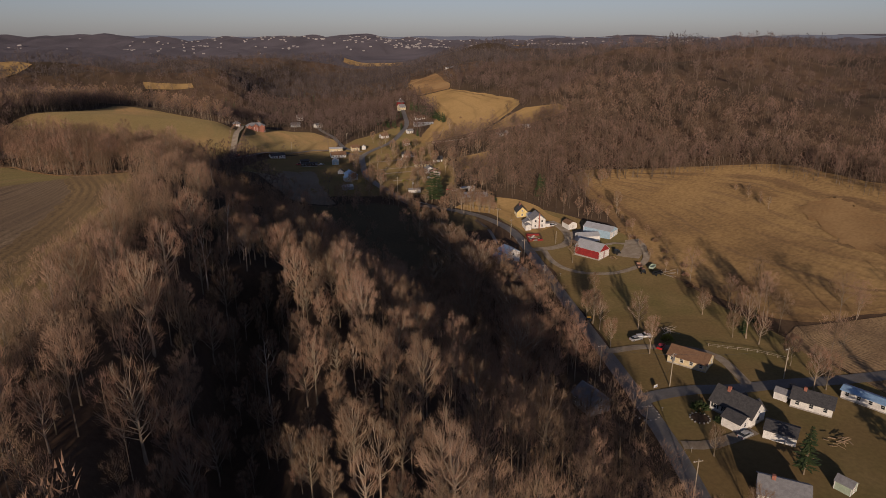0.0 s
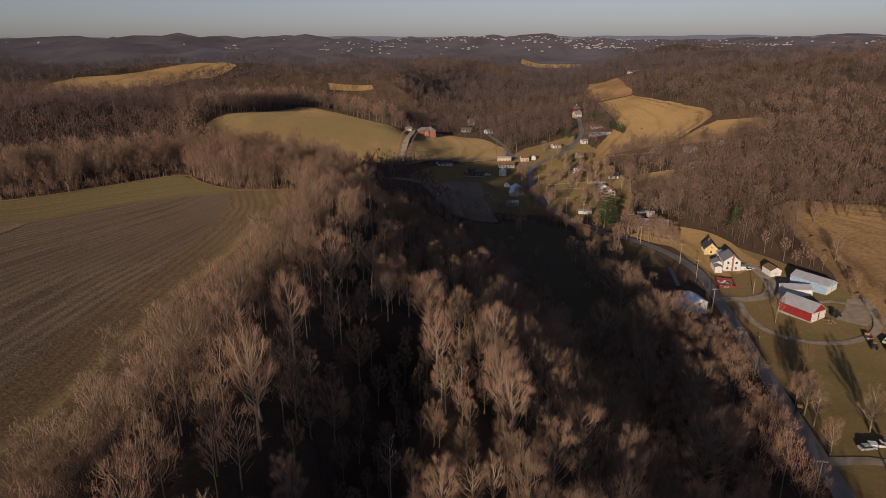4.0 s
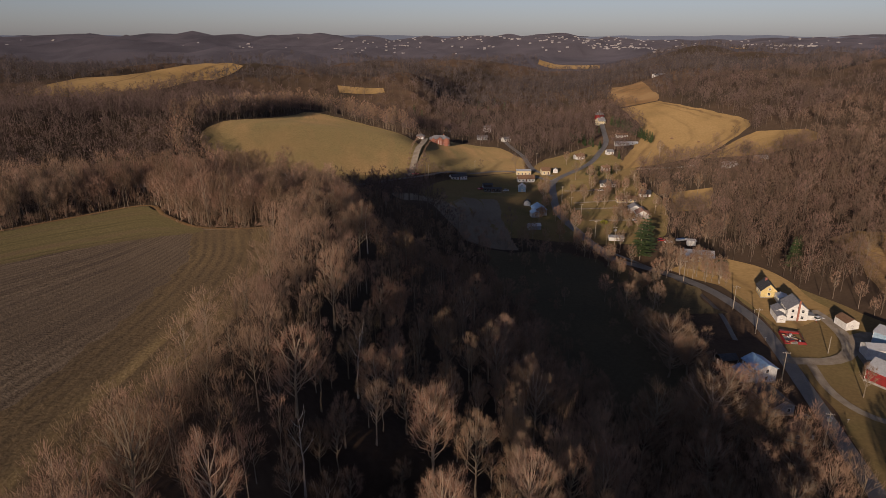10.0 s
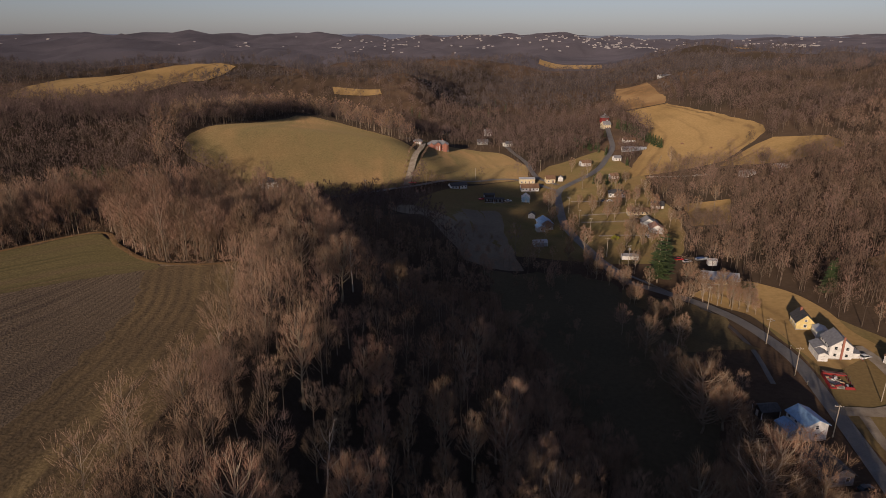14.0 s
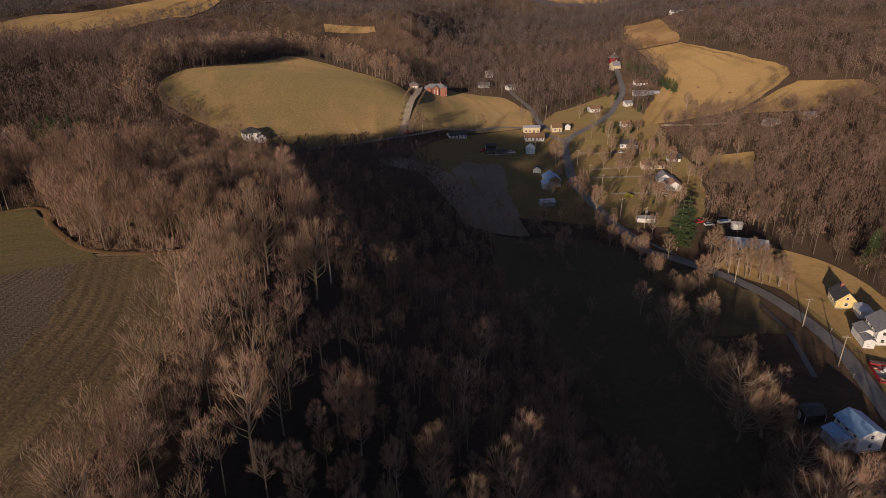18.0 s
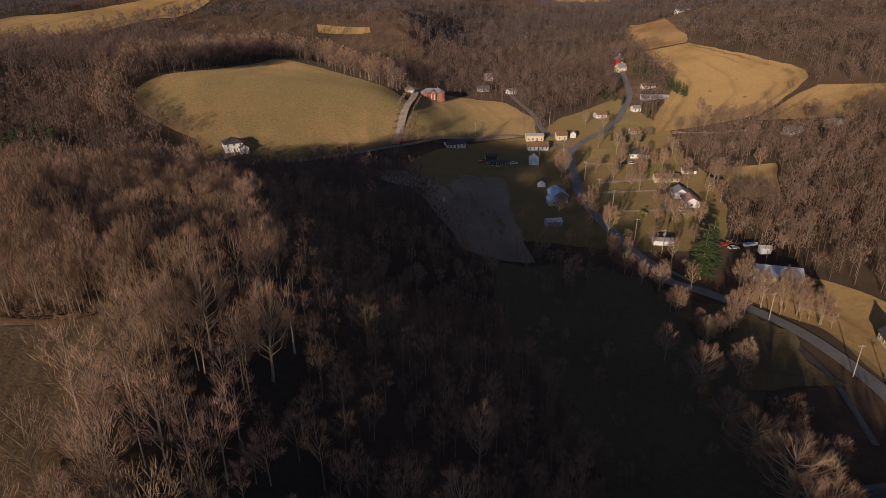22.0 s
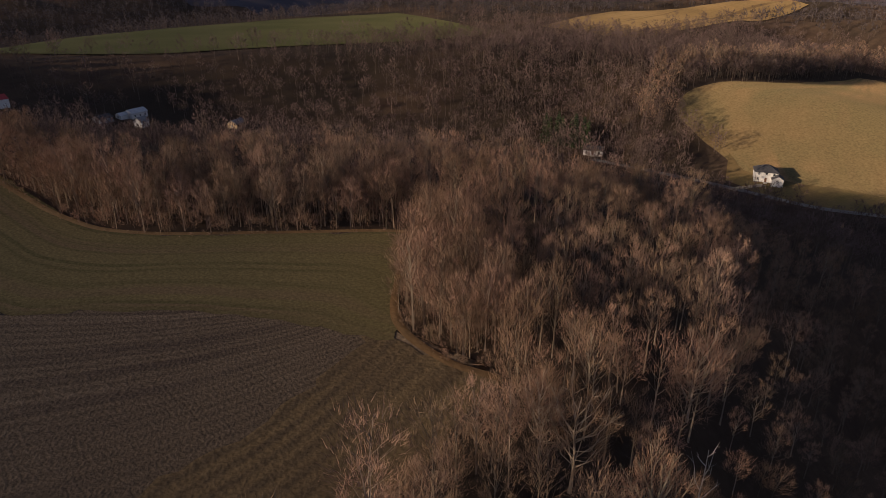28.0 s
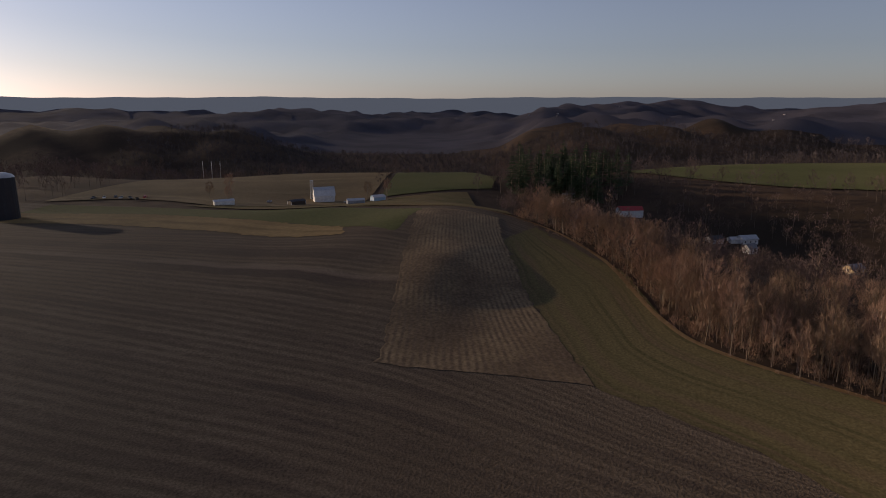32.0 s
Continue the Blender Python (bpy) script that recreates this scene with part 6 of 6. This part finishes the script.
def vehicle(x, y, turn, paint, label, kind="car"):
    c = new(kind)
    c.matrix_world = pose(x, y, float(gz(x, y)) + 0.25, 0, 0, turn)
    L, W = (4.5, 1.78) if kind == "car" else (5.4, 1.9)
    prof = [(-L / 2, 0.35), (L / 2, 0.35), (L / 2, 0.72), (L * 0.28, 0.92), (-L / 2, 0.95)]
    if kind == "pickup_truck":
        prof = [(-L / 2, 0.45), (L / 2, 0.45), (L / 2, 0.95), (L * 0.25, 1.1), (-L / 2, 1.1)]
    n = len(prof)
    v = [(px, s * W / 2, pz) for s in (-1, 1) for px, pz in prof]
    f = [tuple(range(n)), tuple(range(2 * n - 1, n - 1, -1))] + [(i, n + i, n + (i + 1) % n, (i + 1) % n) for i in range(n)]
    body = part("body", mesh_of("body", v, f, paint), c)
    top = 1.45 if kind == "car" else 1.75
    lo = prof[-1][1] - 0.03
    a, b = (L * 0.24, -L * 0.40) if kind == "car" else (L * 0.2, -L * 0.12)
    v = [(a, s * W * 0.47, lo) for s in (-1, 1)] + [(b, s * W * 0.47, lo) for s in (1, -1)] + [(a - 0.75, s * W * 0.38, top) for s in (-1, 1)] + [(b + 0.45, s * W * 0.38, top) for s in (1, -1)]
    for pane_name, q in (("side_window", (0, 1, 5, 4)), ("windscreen", (1, 2, 6, 5)), ("side_window", (2, 3, 7, 6)), ("rear_window", (3, 0, 4, 7))):
        part(pane_name, mesh_of(pane_name, [v[k] for k in q], [(0, 1, 2, 3)], GLASS), c)
    v = [(p[0], p[1] * 1.02, top - 0.01 + dz) for dz in (0, 0.07) for p in v[4:]]
    part("roof", mesh_of("roof", v, [(3, 2, 1, 0), (4, 5, 6, 7), (0, 1, 5, 4), (1, 2, 6, 5), (2, 3, 7, 6), (3, 0, 4, 7)], paint), c)
    for sx_ in (-0.31, 0.31):
        for s in (-1, 1):
            v, f = ring(sx_ * L, s * (W / 2 - 0.1), 0.33, 0.33, 0.22)
            wh = part("wheel", mesh_of("wheel", v, f, TYRE), c)
            v, f = ring(sx_ * L, s * (W / 2 + 0.005), 0.33, 0.19, 0.03)
            part("rim", mesh_of("rim", v, f, STEEL), wh)
    for s in (-1, 1):
        boxes("headlight", TRIM, body, [(L / 2 + 0.01, s * W * 0.36, 0.58, 0.05, 0.32, 0.14)])
        boxes("tail_light", P_RED, body, [(-L / 2 - 0.01, s * W * 0.40, 0.7, 0.05, 0.22, 0.16)])
    return tagged(c, label, "car" if kind == "car" else "truck")


P_WHITE, P_GREY, P_DARK, P_RED, P_BLUE, P_YELLOW = (flat(n, c, 0.3) for n, c in (("white_paint", (0.75, 0.75, 0.74)), ("silver_paint", (0.42, 0.43, 0.44)), ("black_paint", (0.025, 0.027, 0.03)), ("red_paint", (0.5, 0.03, 0.03)), ("blue_paint", (0.06, 0.13, 0.30)), ("yellow_paint", (0.65, 0.36, 0.03))))
vehicle(144.5, 190, 15, P_WHITE, "white car parked behind a farmhouse")
vehicle(104, 123, 20, P_DARK, "dark car parked beside a shaded house")
vehicle(117, 56, -10, P_WHITE, "white pickup truck parked on grass", "pickup_truck")
vehicle(113, 55, 5, P_GREY, "silver car parked on grass")
vehicle(118, 47.5, 40, P_RED, "red car parked beside a tan ranch house")
vehicle(110, -2.5, 15, P_GREY, "silver car parked in front of a white house")
vehicle(111, 1, 15, P_WHITE, "white car parked in front of a white house")
vehicle(140, 13, 50, P_DARK, "dark car parked beside a cottage")
vehicle(111.5, 338, 80, P_WHITE, "white car parked beside a house")
vehicle(111.5, 334, 80, P_GREY, "silver car parked beside a house")
vehicle(115.5, 296, 10, P_RED, "red car parked among clutter")
vehicle(118.5, 292.5, 10, P_WHITE, "white car parked among clutter")
vehicle(34, 417, 5, P_GREY, "silver car parked in village shade")
vehicle(39, 417, 5, P_WHITE, "white car parked in village shade")
vehicle(21, 421, 30, P_RED, "red pickup truck in village shade", "pickup_truck")
vehicle(104, 414, 5, P_DARK, "dark car parked on a village drive")
vehicle(108, 414, 5, P_WHITE, "white car parked on a village drive")
vehicle(-29, 442, 5, P_RED, "red pickup truck at the foot of a drive", "pickup_truck")


def boat(x, y, turn):
    b = new("boat")
    b.matrix_world = pose(x, y, float(gz(x, y)) + 0.7, 0, 0, turn)
    prof = [(-3.2, 0.95, 0.9), (0.5, 1.1, 0.95), (2.4, 0.7, 1.1), (3.4, 0.02, 1.25)]
    v, f = [], []
    for px, w, h in prof:
        v += [(px, -w, h), (px, -w * 0.55, 0.1), (px, w * 0.55, 0.1), (px, w, h)]
    for i in range(3):
        for k in range(3):
            f.append((4 * i + k, 4 * i + k + 1, 4 * i + 5 + k, 4 * i + 4 + k))
        f.append((4 * i, 4 * i + 4, 4 * i + 7, 4 * i + 3))
    f.append((0, 3, 2, 1))
    part("hull", mesh_of("hull", v, f, P_WHITE), b)
    boxes("cover", P_BLUE, b, [(-0.6, 0, 0.95, 4.2, 1.7, 0.3)])
    boxes("trailer", STEEL, b, [(0, s * 0.5, -0.15, 6.6, 0.1, 0.12) for s in (-1, 1)] + [(0, 0, -0.15, 0.1, 1.1, 0.12)])
    for s in (-1, 1):
        v, f = ring(-0.6, s * 0.95, -0.25, 0.33, 0.2)
        part("wheel", mesh_of("wheel", v, f, TYRE), b)
    tagged(b, "white boat with blue cover on a trailer", "boat")


boat(126, 294, 12)


def tractor(x, y, turn, paint, label):
    t = new("tractor")
    t.matrix_world = pose(x, y, float(gz(x, y)) + 0.25, 0, 0, turn)
    boxes("hood", paint, t, [(0.9, 0, 0.8, 1.9, 0.7, 0.75)])
    boxes("chassis", BLIND, t, [(0.2, 0, 0.5, 3.2, 0.5, 0.4)])
    boxes("cab", GLASS, t, [(-0.7, 0, 1.0, 1.3, 1.2, 1.3)])
    boxes("cab_roof", paint, t, [(-0.7, 0, 2.3, 1.5, 1.4, 0.15)])
    for px, r, w in ((-0.9, 0.75, 0.4), (1.4, 0.42, 0.28)):
        for s in (-1, 1):
            v, f = ring(px, s * 0.85, r, r, w, 14)
            wh = part("wheel", mesh_of("wheel", v, f, TYRE), t)
            v, f = ring(px, s * (0.85 + w * 0.52), r, r * 0.5, 0.04, 10)
            part("rim", mesh_of("rim", v, f, paint), wh)
    rod("exhaust", BLIND, t, (1.2, 0.2, 1.5), (1.2, 0.2, 2.4), 0.05)
    tagged(t, label, "tractor")


tractor(104.5, 73, 60, P_YELLOW, "yellow compact tractor beside the road")
tractor(153, 136.5, 20, P_DARK, "dark tractor parked beside a red barn")
tractor(151, 111, 70, R_RUST, "rusty tractor among farm machinery")


def wagon(x, y, turn, paint, label):
    w = new("farm_wagon")
    w.matrix_world = pose(x, y, float(gz(x, y)) + 0.25, 0, 0, turn)
    boxes("bed", paint, w, [(0, 0, 0.8, 4.4, 2.0, 0.14)])
    for s in (-1, 1):
        boxes("side_board", paint, w, [(0, s * 0.97, 0.94, 4.4, 0.06, 0.75)])
        boxes("end_board", paint, w, [(s * 2.17, 0, 0.94, 0.06, 1.9, 0.75)])
    rod("drawbar", STEEL, w, (2.2, 0, 0.7), (4.0, 0, 0.4), 0.06)
    for px in (-1.4, 1.4):
        for s in (-1, 1):
            v, f = ring(px, s * 0.9, 0.42, 0.42, 0.22)
            part("wheel", mesh_of("wheel", v, f, TYRE), w)
    tagged(w, label, "wagon")


wagon(153, 117, 70, R_RUST, "rusty red hay wagon in weeds")
wagon(157, 113, 40, W_GREEN, "old pale green hay wagon in weeds")
wagon(155, 106, 10, P_DARK, "dark broken wagon in weeds")


def heap(name, x, y, n, spread, material, label, long=2.6, category="pile"):
    """Loose boards and lengths thrown on the ground, one over the other."""
    h = new(name)
    h.matrix_world = pose(x, y, float(gz(x, y)) + 0.2)
    r = random.Random(int(x * 7 + y))
    for i in range(n):
        b = boxes("board", material, h, [(0, 0, 0, long * r.uniform(0.5, 1.1), r.uniform(0.12, 0.35), 0.1)])
        b.matrix_basis = pose(r.gauss(0, spread * 0.4), r.gauss(0, spread * 0.3), 0.11 * i * (12 / max(12, n)), r.uniform(-8, 8), r.uniform(-8, 8), r.uniform(0, 180))
    tagged(h, label, category)


heap("woodpile", 148, 132, 14, 3, PLANK, "scattered firewood beside a barn")
heap("board_pile", 131, -12, 14, 4, PLANK, "heap of boards behind a garage")
heap("woodpile", 118, -14, 16, 3, PLANK, "stacked firewood in a back garden")
heap("log_pile", 128, 58, 12, 5, POLE_WOOD, "fallen logs at the edge of a lawn", 5.0)
heap("log_pile", 160, 105, 12, 5, POLE_WOOD, "brush and logs at the field edge", 5.0)
heap("board_pile", 121, 298, 16, 4, PLANK, "yard clutter of boards and sheets")
heap("board_pile", 37, 413, 12, 3, PLANK, "clutter beside a mobile home")


def fence(label, line, gap=3.0, h=1.1, rails=2, material=None):
    material = material or POLE_WOOD
    fe = new("fence")
    pts = resample(line, max(2, int(np.hypot(*np.diff(np.array(line, float), axis=0).T).sum() / gap) + 1))
    z = gz(pts[:, 0], pts[:, 1]) + 0.2
    for (x, y), zz in zip(pts, z):
        boxes("post", material, fe, [(x, y, zz - 0.3, 0.14, 0.14, h + 0.3)])
    for k in range(len(pts) - 1):
        for r in range(rails):
            hh = h * (r + 1) / rails - 0.1
            rod("rail", material, fe, (*pts[k], z[k] + hh), (*pts[k + 1], z[k + 1] + hh), 0.05, 4)
    tagged(fe, label, "fence")


fence("weathered wooden rail fence along a pasture lane", [(152, 474), (165, 500), (178, 530)])
fence("white board fence beside a farm lane", [(150, 470), (168, 458), (186, 447)], 3.0, 1.1, 2, TRIM)
fence("low wooden fence beside a lawn", [(134, 44), (146, 36), (152, 28)], 3.0)

# road furniture and garden bits
def mailbox(x, y, turn):
    m = new("mailbox")
    m.matrix_world = pose(x, y, float(gz(x, y)) + 0.2, 0, 0, turn)
    boxes("post", POLE_WOOD, m, [(0, 0, -0.3, 0.1, 0.1, 1.4)])
    v, f = [], []
    for s in (-0.28, 0.28):
        v += [(s, 0.1 * math.cos(a), 1.2 + 0.1 * math.sin(a)) for a in (0, 0.8, 1.57, 2.34, 3.14)] + [(s, -0.1, 1.08), (s, 0.1, 1.08)]
    f = [tuple(range(7)), tuple(range(13, 6, -1))] + [(i, 7 + i, 7 + (i + 1) % 7, (i + 1) % 7) for i in range(7)]
    part("box", mesh_of("box", v, f, STEEL), m)
    tagged(m, "grey metal mailbox on a wooden post", "mailbox", "mailboxes")


for x, y in ((96, 14), (92.5, -4), (117, 175), (116, 121), (124, 200)):
    mailbox(x, y, 20)


def notice_board(x, y, turn, label):
    n = new("notice_board")
    n.matrix_world = pose(x, y, float(gz(x, y)) + 0.2, 0, 0, turn)
    for s in (-0.6, 0.6):
        boxes("post", POLE_WOOD, n, [(s, 0, -0.3, 0.1, 0.1, 1.5)])
    boxes("panel", P_WHITE, n, [(0, -0.08, 0.5, 1.5, 0.06, 0.85)])
    boxes("text_bar", P_BLUE, n, [(0, -0.125, 0.65 + 0.25 * k, 1.2, 0.02, 0.12) for k in range(2)])
    tagged(n, label, "sign")


notice_board(101, 25, 15, "white yard sign with blue bars on two posts")


def flower_bed(x, y, r, label):
    b = new("flower_bed")
    b.matrix_world = pose(x, y, float(gz(x, y)) + 0.25)
    v, f = tube([np.array((0, 0, -0.2)), np.array((0, 0, 0.12))], [r, r * 0.95], 18)
    part("soil", mesh_of("soil", v, list(f) + [tuple(range(18, 36))], M_LITTER), b)
    for i in range(14):
        a = i * 0.449
        boxes("edging_stone", CONCRETE, b, [(r * math.cos(a), r * math.sin(a), -0.1, 0.5, 0.3, 0.32, a)])
    tagged(b, label, "flower bed")


flower_bed(104, 8, 2.6, "round bare flower bed edged with stones")
flower_bed(91, 14, 3.4, "oval planting bed in a turning drive")


def shrub(x, y, size, material, label):
    r = np.random.default_rng(int(x * 3 + y * 5) % 9999 + 1)
    v, f = [], []
    for _ in range(320):
        d = r.normal(0, 1, 3)
        d /= np.linalg.norm(d)
        d[2] = abs(d[2])
        p = d * r.uniform(0.55, 1.0) * (1, 1, 0.85)
        w = np.cross(d, r.normal(0, 1, 3)) * 0.16
        o = len(v)
        v += [p - w * 0.5, p + w * 0.5, p + d * 0.45]
        f.append((o, o + 1, o + 2))
    s = new("shrub")
    s.matrix_world = pose(x, y, float(gz(x, y)) + 0.15) @ Matrix.Scale(size, 4)
    part("foliage", mesh_of("foliage", v, f, material), s)
    v, f = tube([np.array((0, 0, -0.1)), np.array((0, 0, 0.7))], [0.06, 0.03], 5)
    part("stem", mesh_of("stem", v, f, M_BARK), s)
    tagged(s, label, "shrub")


woods("hay_field_thicket", np.array([(176, 131), (176, 148), (178, 140), (167, 112), (166, 104), (170, 122)], float), [FAR[1], FAR[2]], "thicket of leafless saplings in a hay field", (0.3, 0.55))
M_GOLD = mat("golden_foliage", (0.24, 0.22, 0.03), (0.16, 0.16, 0.03), 2.0, 0.8)
shrub(123.5, 52, 2.0, M_GOLD, "round yellow-green shrub behind a house")
shrub(107, 12, 2.2, M_NEEDLE, "round dark green shrub beside a white house")
shrub(108.5, 5, 1.6, M_NEEDLE, "round dark green shrub beside a white house")
shrub(92, 332, 2.0, M_GOLD, "yellow-green shrub on a lawn")
shrub(84, -28, 2.4, M_NEEDLE, "dark green garden shrub")
shrub(133, 256, 2.6, M_NEEDLE, "dark evergreen shrub behind a house")
for x, y in ((150, 470), (165, 455), (160, 488), (190, 505), (215, 520), (205, 560), (238, 470), (225, 450), (208, 470)):
    shrub(x, y, 1.3, M_TWIG, "low brown leafless shrub in a pasture")
for x, y in ((165, 100), (170, 108), (168, 118), (172, 126), (176, 140), (170, 150), (176, 165), (183, 196), (187, 215), (160, 90), (163, 84)):
    shrub(x, y, 1.4, M_TWIG, "low brown leafless shrub at a field edge")
# terrace walls beside the brick house
for i in range(4):
    tw = new("terrace_wall")
    v, f = [], []
    for k in range(9):
        a = radians(100 + 20 * k)
        r = 6 + 2.2 * i
        box(v, f, -39 + r * math.cos(a) * 0.7, 548 + r * math.sin(a), float(gz(-39, 548)) - 0.5, 0.5, r * 0.36, 1.5 - 0.1 * i, a)
    part("stonework", mesh_of("stonework", v, f, W_DARK), tw)
    tagged(tw, "low dark curved retaining wall", "wall", "terrace walls")
# saplings along the house drive
for i in range(12):
    for s in (-1, 1):
        x, y = -31 + 0.4 * i + s * 5, 446 + 8.3 * i
        plant(*NEAR_MESH[4], (x, y), tr.uniform(0, 6), 0.28, "young staked tree beside a drive", group="drive saplings")
# communication masts on the far hill
for i, (x, y) in enumerate(((-590, -245), (-594, -238), (-586, -252))):
    m = new("mast")
    m.matrix_world = pose(x, y, float(gz(x, y)))
    rod("tube", STEEL, m, (0, 0, -0.5), (0, 0, 26), 0.3)
    boxes("antenna", TRIM, m, [(0, 0, 22 + k, 1.2, 0.3, 0.6) for k in range(3)])
    tagged(m, "thin steel radio mast on a far hill", "mast")
# distant town: pale houses scattered over the far ridges
TOWN = flat("far_town_walls", (0.36, 0.34, 0.335), 0.8)
r_ = np.random.default_rng(77)
v, f = [], []
for cx, cy, sx_, sy_, n in ((-330, 3350, 320, 220, 40), (350, 3400, 460, 260, 70), (1150, 3350, 460, 260, 50), (-1150, 3300, 120, 60, 14), (900, 2950, 160, 40, 22), (1500, 3000, 160, 40, 18), (-2100, 3100, 160, 60, 14), (2050, 2700, 120, 50, 16), (-2900, 300, 160, 120, 14), (-2700, 900, 200, 100, 14)):
    for _ in range(3 * n if cx > 0 else n):
        x, y = r_.normal(cx, sx_ * 1.1), r_.normal(cy, sy_ * 1.5)
        w, d, h, a = r_.uniform(11, 26), r_.uniform(9, 14), r_.uniform(5, 9), r_.uniform(-0.5, 0.5)
        box(v, f, x, y, float(gz(x, y)) - 1, w * 0.5, d * 0.6, h * 0.55 + 1, a)
tagged(new("distant_town", mesh_of("distant_town", v, f, TOWN)), "pale houses of a distant hillside town", "town", kind="stuff")
# far blue ridges that close the horizon, haze put in as tint and glow
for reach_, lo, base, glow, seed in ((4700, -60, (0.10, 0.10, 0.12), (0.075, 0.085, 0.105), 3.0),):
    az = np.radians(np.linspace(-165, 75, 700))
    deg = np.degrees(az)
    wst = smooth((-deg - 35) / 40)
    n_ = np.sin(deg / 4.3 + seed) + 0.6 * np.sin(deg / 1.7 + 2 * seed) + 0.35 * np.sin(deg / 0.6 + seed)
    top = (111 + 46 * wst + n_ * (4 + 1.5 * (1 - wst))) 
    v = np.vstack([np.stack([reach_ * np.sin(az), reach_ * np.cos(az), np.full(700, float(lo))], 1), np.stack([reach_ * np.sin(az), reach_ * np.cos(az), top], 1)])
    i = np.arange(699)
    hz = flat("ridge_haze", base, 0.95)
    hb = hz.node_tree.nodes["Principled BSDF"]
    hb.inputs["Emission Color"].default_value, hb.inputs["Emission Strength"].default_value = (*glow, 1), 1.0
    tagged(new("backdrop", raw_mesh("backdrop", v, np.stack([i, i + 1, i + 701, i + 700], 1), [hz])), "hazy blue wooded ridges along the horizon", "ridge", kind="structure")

# hill farm: parked vehicles and yard trees
for x, y, turn, paint, label, kind in ((-355, -192, 20, P_DARK, "dark pickup truck parked in a farm row", "pickup_truck"), (-358, -187, 35, P_WHITE, "white car parked in a farm row", "car"), (-362, -182, 30, P_DARK, "dark car parked in a farm row", "car"), (-359, -176, 25, P_GREY, "grey car parked in a farm row", "car"), (-358, -169, 50, P_DARK, "dark pickup truck parked below a hill field", "pickup_truck"), (-364, -163, 30, P_RED, "dull red car parked below a hill field", "car"), (-382, -38, 40, P_DARK, "dark car parked beside a hill barn", "car")):
    vehicle(x, y, turn, paint, label, kind)
wagon(-352, -160, 40, P_DARK, "dark hay wagon below a hill field")
wagon(-372, -84, 10, W_GREY, "grey hay wagon beside a cattle shed")
for k, (x, y) in enumerate(((-371, -123), (-382, -115), (-360, -104), (-404, -30), (-384, -12))):
    plant(*NEAR_MESH[(1, 5, 3)[k % 3]], (x, y), k * 1.7, 0.75 + 0.1 * (k % 2), "bare shade tree in a hill farmyard", "yard_tree", "hill farm trees")
